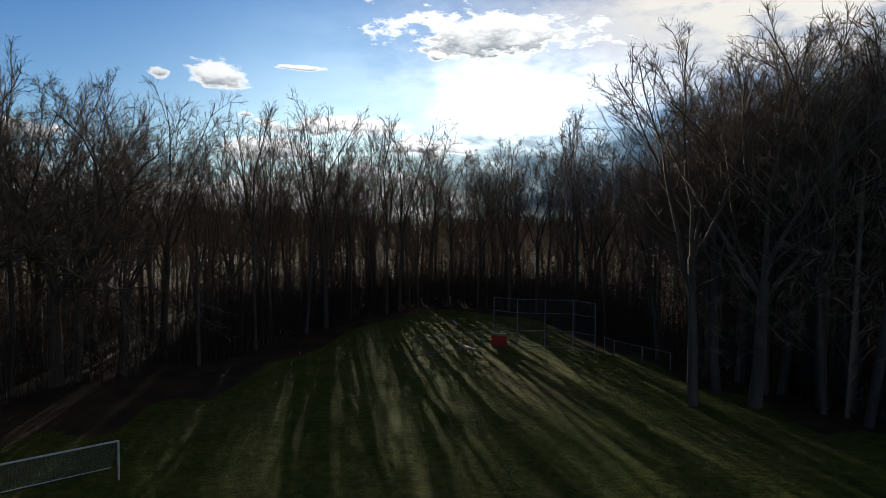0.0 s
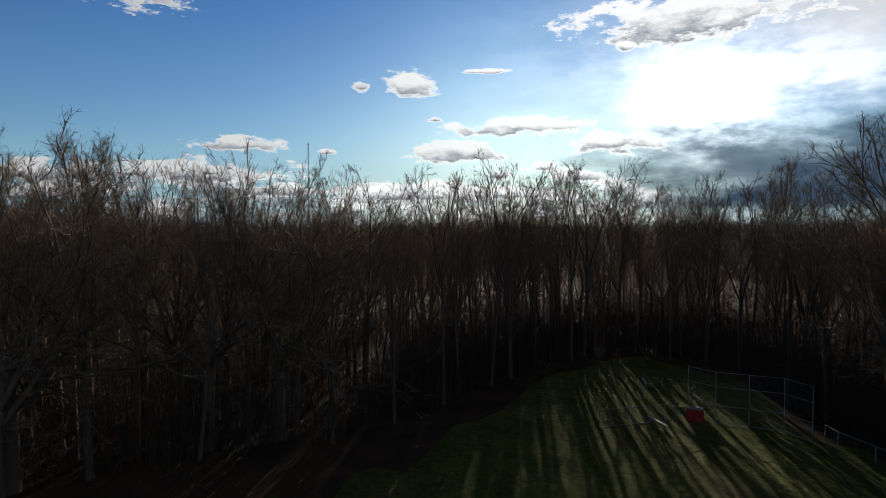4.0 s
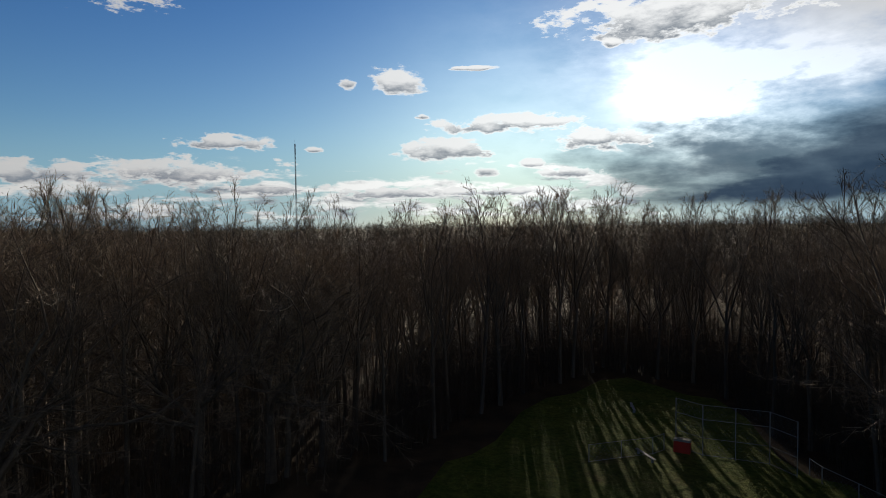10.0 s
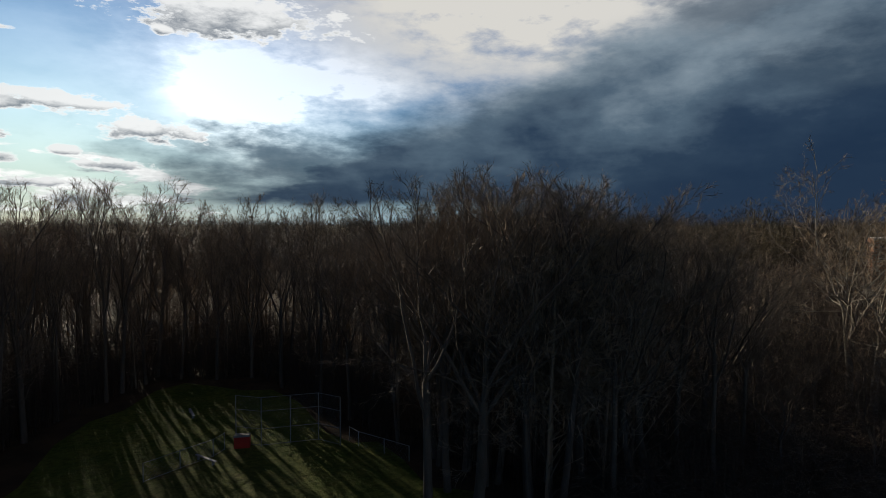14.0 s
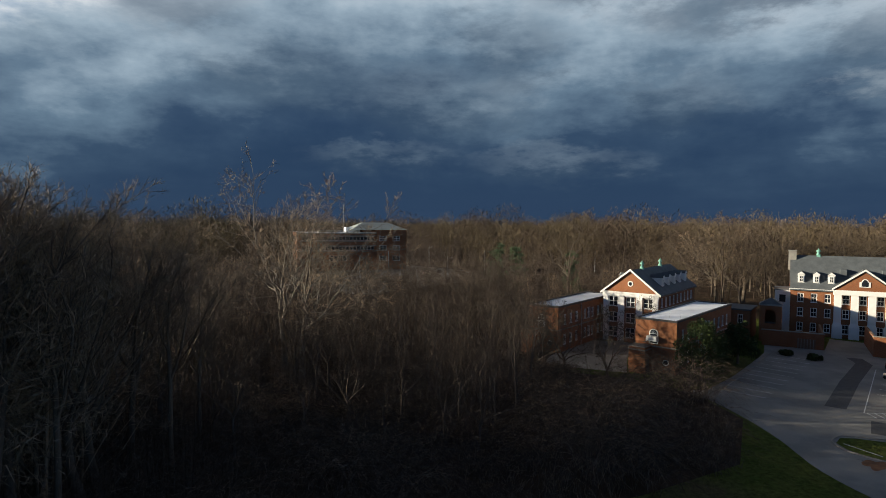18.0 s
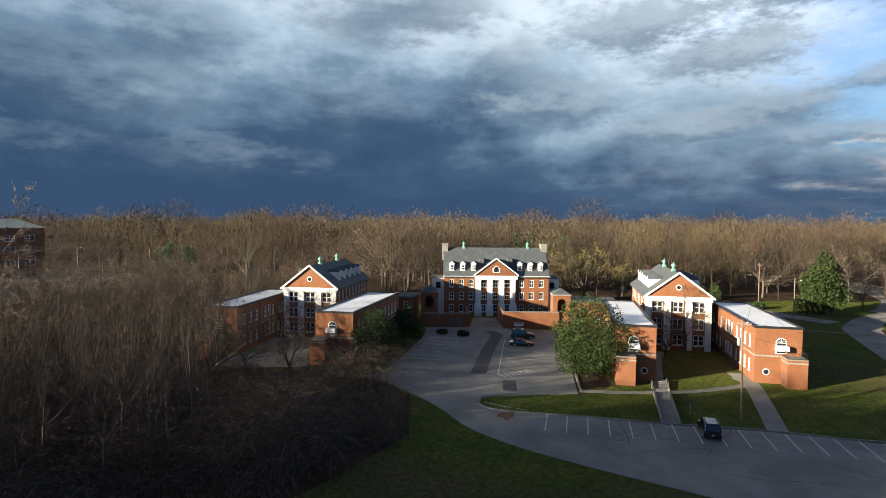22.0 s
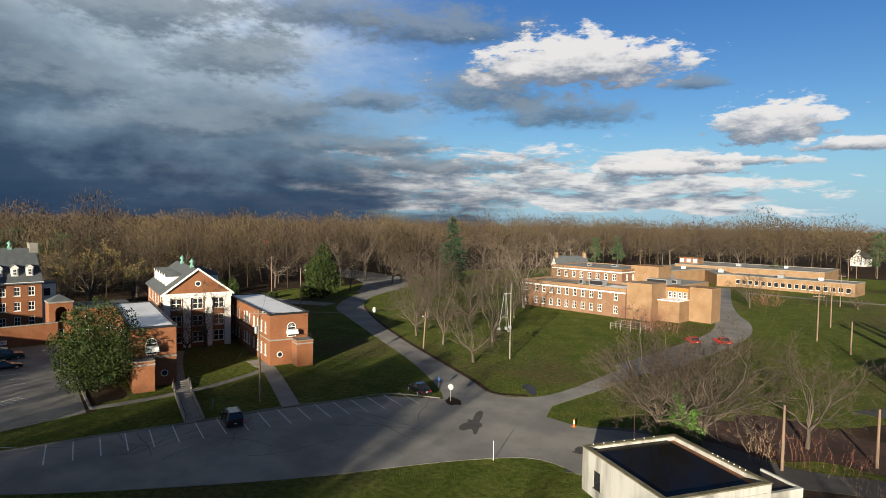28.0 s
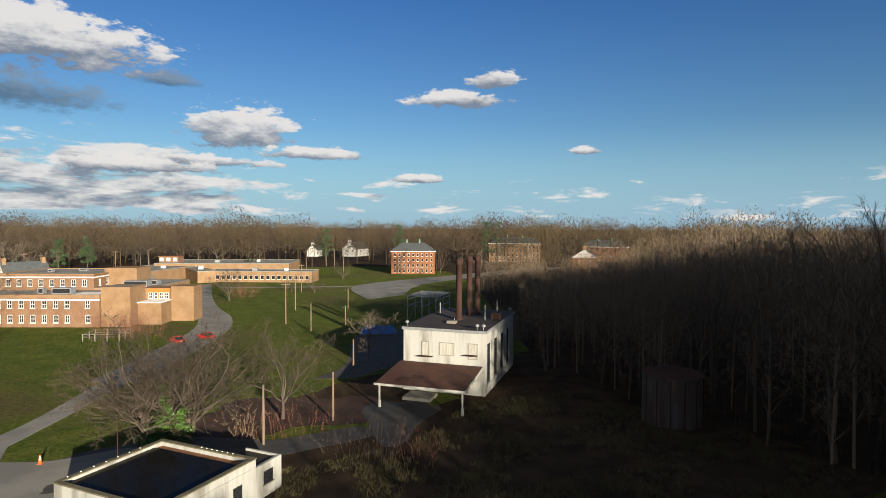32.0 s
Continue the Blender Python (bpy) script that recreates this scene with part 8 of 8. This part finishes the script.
utility_pole(222.0, -196.0, 14.0, "wooden pole near the flag", 1)
utility_pole(96.0, -250.0, 13.0, "wooden pole behind the ward block", 1)
utility_pole(70.0, -268.0, 13.0, "wooden pole behind the ward block", 1)
for k, (x, y, a) in enumerate(((245.0, 108.0, 20), (200.0, 100.0, 60), (272.0, 70.0, 10), (215.0, 70.0, 40), (305.0, 110.0, 0), (290.0, 20.0, 0), (300.0, -10.0, 0))):
    utility_pole(x, y, 10.5, "grey street lamp on the office car park", 0, 0, True, a, "steel")
wire("cable", (61.9, -50.8, 11.8), (46.4, -92.8, 11.2), 1.0, 0.02, "slack black overhead cable between poles")
wire("cable", (61.9, -50.8, 11.0), (76.2, -64.6, 6.6), 0.5, 0.015, "service cable to the brick wing")
wire("cable", (61.9, -50.8, 10.8), (150.0, -128.0, 11.0), 1.6, 0.02, "slack black overhead cable between poles")
wire("cable", (61.7, -50.8, 9.6), (69.5, -48.5, 0.05), 0.02, 0.02, "steel guy wire to the ground")
wire("cable", (61.7, -50.8, 7.6), (68.2, -48.0, 0.05), 0.02, 0.02, "steel guy wire to the ground")
wire("cable", (-1.1, -169.7, 9.7), (-3.6, -216.5, 9.4), 1.0, 0.025, "slack black overhead cable between poles")
wire("cable", (-3.6, -216.5, 9.4), (-7.2, -295.1, 11.2), 1.5, 0.03, "slack black overhead cable between poles")
wire("cable", (-1.1, -169.7, 9.7), (-12.6, -142.0, 4.2), 1.0, 0.02, "slack black overhead cable between poles")
wire("cable", (46.4, -92.8, 10.6), (3.0, -66.2, 6.4), 0.8, 0.015, "slack black overhead cable between poles")

lampy = thing("lamp_pole", pose(46.3, -92.6, 0, 0, 0, 20), "tall pale wooden pole with three hanging globe lamps", "lamp post")
part("shaft", Shape().tube((0, 0, -0.2), (0, 0, 13.4), 0.14, 0.09, 10), M["greywood"], lampy)
part("beam", Shape().box(0.1, 1.3, -0.05, 0.05, 11.6, 11.7), M["steel"], lampy)
for dx, z in ((2.0, 5.2), (0.75, 5.4), (0.3, 5.0)):
    part("hanger", Shape().tube((1.0 + (dx - 1.0) * 0.2, 0, 11.6), (dx, 0, z + 0.4), 0.045, k=6), M["steel"], lampy)
    part("globe", Shape().lathe([(0.05, z - 0.3), (0.26, z - 0.15), (0.32, z + 0.08), (0.24, z + 0.3), (0.08, z + 0.4)], 12, (dx, 0)), M["steel"], lampy, "wire-caged globe lamp", True)
part("spreader", Shape().tube((0.5, 0, 7.4), (1.6, 0, 7.4), 0.03, k=5), M["steel"], lampy)
part("junction_box", Shape().box(-0.2, 0.2, 0.16, 0.32, 5.4, 5.9), M["steel"], lampy)
wire("cable", (46.3, -92.6, 5.6), (40.6, -90.6, 0.05), 0.02, 0.02, "steel guy wire to the ground")
# post and rail pen beside the reddish shrubs
pen = thing("pen_fence", place(41.2, -133.6, -100.0), "old wooden post and rail pen beside bare shrubs", "fence")
PEN = [(0, 0), (2.4, 0), (4.8, 0), (7.2, 0), (7.2, 2.6), (7.2, 5.2), (4.8, 5.2), (2.4, 5.2), (0, 5.2), (0, 2.6), (0, 0)]
for x, y in PEN[:-1]:
    part("post", Shape().box(x - 0.08, x + 0.08, y - 0.08, y + 0.08, -0.1, 1.6), M["greywood"], pen)
for (x0, y0), (x1, y1) in zip(PEN, PEN[1:]):
    for z in (0.9, 1.45):
        part("rail", Shape().tube((x0, y0, z), (x1, y1, z), 0.05, k=6), M["greywood"], pen)

stop = thing("stop_sign", pose(41.5, -65.7, 0.04, 0, 0, 8), "octagonal stop sign seen from its pale back", "road sign")
part("post", Shape().box(-0.04, 0.04, -0.03, 0.03, -0.1, 2.4), M["steel"], stop)
part("plate", upright([(0.42 * math.cos(radians(22.5 + 45 * i)), 1.95 + 0.42 * math.sin(radians(22.5 + 45 * i))) for i in range(8)], 0.032, 0.05), M["white"], stop, "pale back of an octagonal plate")
part("face", upright([(0.41 * math.cos(radians(22.5 + 45 * i)), 1.95 + 0.41 * math.sin(radians(22.5 + 45 * i))) for i in range(8)], 0.018, 0.029), M["red"], stop)
for x, y, lab in ((46.0, -69.6, "small blue sign on a post beside the bays"), (63.0, -44.6, "small blue sign on a post beside the steps")):
    s = thing("bay_sign", pose(x, y, 0, 0, 0, 160), lab, "sign", "blue bay signs")
    part("post", Shape().box(-0.025, 0.025, -0.02, 0.02, -0.1, 1.7), M["steel"], s)
    part("plate", Shape().box(-0.22, 0.22, 0.022, 0.04, 1.2, 1.75), M["blue"], s)


def cone(x, y):
    c = thing("traffic_cone", pose(x, y, 0.0), "orange traffic cone with white bands at the kerb", "traffic cone")
    part("base", Shape().box(-0.24, 0.24, -0.24, 0.24, 0, 0.05), M["orange"], c)
    part("body", Shape().lathe([(0.18, 0.052), (0.05, 0.9), (0.03, 0.92)], 12), M["orange"], c, smooth=True)
    for z in (0.42, 0.64):
        r = 0.18 - 0.13 * (z - 0.05) / 0.85
        part("band", Shape().lathe([(r + 0.006, z), (r - 0.008, z + 0.12)], 12), M["white"], c)


cone(24.4, -66.1)
mk = thing("marker_post", pose(27.5, -51.8, 0), "slim pale marker post at the kerb", "post")
part("shaft", Shape().tube((0, 0, -0.1), (0, 0, 2.0), 0.035, k=7), M["white"], mk)
part("cap", Shape().lathe([(0.045, 1.98), (0.045, 2.03), (0.02, 2.06)], 7), M["steel"], mk)
hyd = thing("stone_marker", pose(99.3, -118.8, 0), "small white stone marker on the lawn", "marker")
part("shaft", Shape().box(-0.3, 0.3, -0.25, 0.25, 0, 1.1), M["white"], hyd)
part("cap", Shape().loft([(-0.35, -0.3, 1.102), (0.35, -0.3, 1.102), (0.35, 0.3, 1.102), (-0.35, 0.3, 1.102)], [(-0.1, -0.05, 1.35), (0.1, -0.05, 1.35), (0.1, 0.05, 1.35), (-0.1, 0.05, 1.35)]), M["white"], hyd)
flag = thing("flagpole", pose(219.5, -185.2, 0), "white flagpole with a small red and white flag", "flagpole")
part("shaft", Shape().tube((0, 0, -0.1), (0, 0, 15.0), 0.14, 0.07, 8), M["white"], flag)
part("flag", Shape().loft([(0.1, 0, 12.6), (1.2, 0.15, 12.4), (2.4, 0, 12.5), (2.4, 0.03, 12.5), (1.2, 0.18, 12.4), (0.1, 0.03, 12.6)], [(0.1, 0, 14.2), (1.2, 0.15, 14.0), (2.4, 0, 14.1), (2.4, 0.03, 14.1), (1.2, 0.18, 14.0), (0.1, 0.03, 14.2)]), M["red"], flag)
part("flag_stripe", Shape().box(0.1, 2.4, -0.06, -0.03, 13.2, 13.6), M["white"], flag)
bin_ = thing("litter_barrel", place(77.3, -65.2, -24), "rust-red barrel beside the porch", "barrel")
part("drum", Shape().lathe([(0.3, 0), (0.33, 0.05), (0.31, 0.3), (0.33, 0.33), (0.31, 0.6), (0.33, 0.63), (0.31, 0.9), (0.26, 0.92)], 14), M["rust"], bin_)

# substation frame, tank, tarpaulin
sub = thing("substation_frame", place(-27.0, -138.0, -122), "galvanised lattice frame of a small substation", "substation")
for x in (0, 3.6, 7.2):
    for y in (0, 5.5, 11.0):
        part("column", Shape().box(x - 0.12, x + 0.12, y - 0.12, y + 0.12, 0, 6.8), M["steel"], sub)
for z in (4.6, 6.2, 6.9):
    for x in (0, 3.6, 7.2):
        part("beam", Shape().box(x - 0.1, x + 0.1, -0.3, 11.3, z, z + 0.16), M["steel"], sub)
for y in range(0, 12):
    part("cross_beam", Shape().box(-0.4, 7.6, y - 0.06, y + 0.06, 7.07, 7.2), M["steel"], sub)
for x in (0.9, 2.4, 5.0, 6.4):
    for y in (2.0, 8.0):
        part("insulator", Shape().lathe([(0.08, 7.2), (0.14, 7.35), (0.08, 7.5), (0.14, 7.65), (0.05, 7.8)], 8, (x, y)), M["concrete"], sub)
for x in (0, 7.2):
    part("brace", Shape().tube((x, 0, 0.4), (x, 5.5, 4.6), 0.05, k=5).tube((x, 5.5, 4.6), (x, 11, 0.4), 0.05, k=5), M["steel"], sub)
tank = thing("storage_tank", pose(-45.6, -62.6, 0), "old riveted steel tank half hidden in the wood", "tank")
part("wall", Shape().lathe([(3.6, 0), (3.6, 5.8), (3.7, 5.82), (3.7, 6.0), (3.3, 6.02)], 28), M["oldtank"], tank)
part("roof", Shape().lathe([(3.62, 6.022), (1.8, 6.35), (0.2, 6.5)], 28), M["rustroof"], tank)
for i in range(14):
    a = 2 * math.pi * i / 14
    part("stave", Shape().tube((3.62 * math.cos(a), 3.62 * math.sin(a), 0), (3.62 * math.cos(a), 3.62 * math.sin(a), 5.8), 0.07, k=5), M["rustpipe"], tank)
tarp = thing("covered_stack", place(-18.5, -128.0, -100), "stack under a crumpled blue tarpaulin", "tarpaulin")
bm_v, rngt = Shape(), np.random.default_rng(3)
g = [[(i * 0.8 - 4.0, j * 0.8, (1.2 + 0.25 * rngt.normal()) * (1 if 0 < i < 10 and 0 < j < 6 else 0.02)) for i in range(11)] for j in range(7)]
for j in range(6):
    for i in range(10):
        bm_v.face(g[j][i], g[j][i + 1], g[j + 1][i + 1], g[j + 1][i])
part("sheet", bm_v, M["blue"], tarp)
pallet = thing("concrete_pad", place(-14.6, -79.6, -122), "low pale concrete pad under the canopy", "pad")
part("slab", Shape().box(0.5, 4.5, -0.5, 2.8, 0, 0.45), M["concrete"], pallet)

# ---- the playing field ----
goal = thing("football_goal", place(-18.25, 28.75, 133.0), "white football goal with a sagging net", "goal")
gw, gh, gd = 7.2, 2.03, 1.9
part("post", Shape().tube((0, 0, -0.1), (0, 0, gh), 0.055, k=8), M["white"], goal)
part("post", Shape().tube((-gw, 0, -0.1), (-gw, 0, gh), 0.055, k=8), M["white"], goal)
part("crossbar", Shape().tube((-gw, 0, gh), (0, 0, gh), 0.055, k=8), M["white"], goal)
part("ground_bar", Shape().tube((-gw, gd, 0.04), (0, gd, 0.04), 0.03, k=6), M["white"], goal)
net = Shape()
for i in range(0, 49):
    x = -gw * i / 48
    net.tube((x, 0.03, gh - 0.05), (x, gd * 0.6, gh * 0.45), 0.006, k=3).tube((x, gd * 0.6, gh * 0.45), (x, gd, 0.05), 0.006, k=3)
for j in range(1, 14):
    f = j / 14
    y, z = (gd * 0.6 * f * 2, gh - 0.05 - (gh * 0.55 - 0.05) * f * 2) if f < 0.5 else (gd * 0.6 + gd * 0.4 * (f * 2 - 1), gh * 0.45 - (gh * 0.45 - 0.05) * (f * 2 - 1))
    net.tube((0, y, z), (-gw, y, z), 0.006, k=3)
tagged(part("net", net, M["steel"], goal, "grey knotted net"), kind="stuff")


def fence_run(name, pts, h, label, rails=(1.0,), mesh_step=0.45, z0=0.0, wire_r=0.004):
    b = thing(name, Matrix(), label, "fence")
    b.matrix_basis = pose(pts[0][0], pts[0][1], 0)
    o = Vector((*pts[0], 0))
    loc = [Vector((*p, 0)) - o for p in pts]
    for p in loc:
        part("post", Shape().tube((p.x, p.y, -0.1), (p.x, p.y, h), 0.05, k=7), M["steel"], b)
    for p, q in zip(loc, loc[1:]):
        for f in rails:
            part("rail", Shape().tube((p.x, p.y, h * f - 0.03), (q.x, q.y, h * f - 0.03), 0.03, k=6), M["steel"], b)
        s, d, n = Shape(), q - p, max(2, int((q - p).length / mesh_step))
        for i in range(-int(h / mesh_step), n + 1):
            for sg in (1, -1):
                a0, a1 = i * mesh_step, i * mesh_step + h
                t0, t1 = max(a0, 0), min(a1, d.length)
                if t1 > t0:
                    za, zb = (t0 - a0), (t1 - a0)
                    if sg < 0:
                        za, zb = h - za, h - zb
                    s.tube(p + d.normalized() * t0 + Vector((0, 0, z0 + za)), p + d.normalized() * t1 + Vector((0, 0, z0 + zb)), wire_r, k=3)
        tagged(part("chain_link", s, M["steel"], b, "fine chain-link mesh"), kind="stuff")
    return b


fence_run("backstop", [(2.0, 66.4), (4.5, 64.6), (7.5, 64.4), (10.5, 64.2), (12.4, 61.8)], 5.3, "tall chain-link baseball backstop on steel posts", (1.0, 0.72, 0.36, 0.03))
fence_run("field_fence", [(-6.3, 59.4), (-3.3, 61.5), (-0.3, 63.5), (0.8, 65.0)], 1.8, "low chain-link fence with bright top rail", (1.0, 0.05))
fence_run("field_fence", [(13.6, 62.8), (14.2, 61.0), (16.2, 58.0), (18.0, 55.2)], 1.6, "low chain-link fence at the wood's edge", (1.0,))
eq = thing("equipment_box", place(2.6, 65.2, 80), "faded red equipment box beside the backstop", "box")
part("body", Shape().box(-0.8, 0.8, -0.5, 0.5, 0, 1.2), M["red"], eq)
part("lid", Shape().loft([(-0.85, -0.55, 1.202), (0.85, -0.55, 1.202), (0.85, 0.55, 1.202), (-0.85, 0.55, 1.202)], [(-0.8, -0.45, 1.4), (0.8, -0.45, 1.4), (0.8, 0.5, 1.3), (-0.8, 0.5, 1.3)]), M["concrete"], eq)
for x, y, a in ((-2.8, 78.0, 10), (-1.0, 62.2, 35)):
    be = thing("bench", place(x, y, a), "low aluminium players' bench on the grass", "bench", "players' benches")
    part("seat", Shape().box(-1.6, 1.6, -0.15, 0.15, 0.42, 0.47), M["steel"], be)
    for dx in (-1.2, 1.2):
        part("leg", Shape().box(dx - 0.04, dx + 0.04, -0.14, 0.14, 0, 0.418), M["steel"], be)


def lattice_mast(x, y, h, w, label, top=0.3):
    b = thing("radio_mast", pose(x, y, 0), label, "mast", "radio masts")
    legs = [(w * math.cos(a), w * math.sin(a)) for a in (0.3, 2.4, 4.5)]
    for lx, ly in legs:
        part("leg", Shape().tube((lx, ly, 0), (lx * top, ly * top, h), w * 0.28, k=5), M["steel"], b)
    s = Shape()
    n = int(h / 6)
    for i in range(n):
        for k in range(3):
            f, g2 = i / n, (i + 1) / n
            a, c = legs[k], legs[(k + 1) % 3]
            m0, m1 = 1 - (1 - top) * f, 1 - (1 - top) * g2
            s.tube((a[0] * m0, a[1] * m0, h * f), (c[0] * m1, c[1] * m1, h * g2), w * 0.1, k=3)
    tagged(part("bracing", s, M["steel"], b), kind="stuff")
    part("aerial", Shape().tube((0, 0, h), (0, 0, h * 1.04), w * 0.12, k=5), M["steel"], b)


lattice_mast(-502.0, 747.0, 145.0, 1.0, "slender grey lattice radio mast beyond the wood", 0.8)
lattice_mast(750.0, 400.0, 46.0, 0.8, "short grey lattice telephone mast beyond the wood", 0.7)
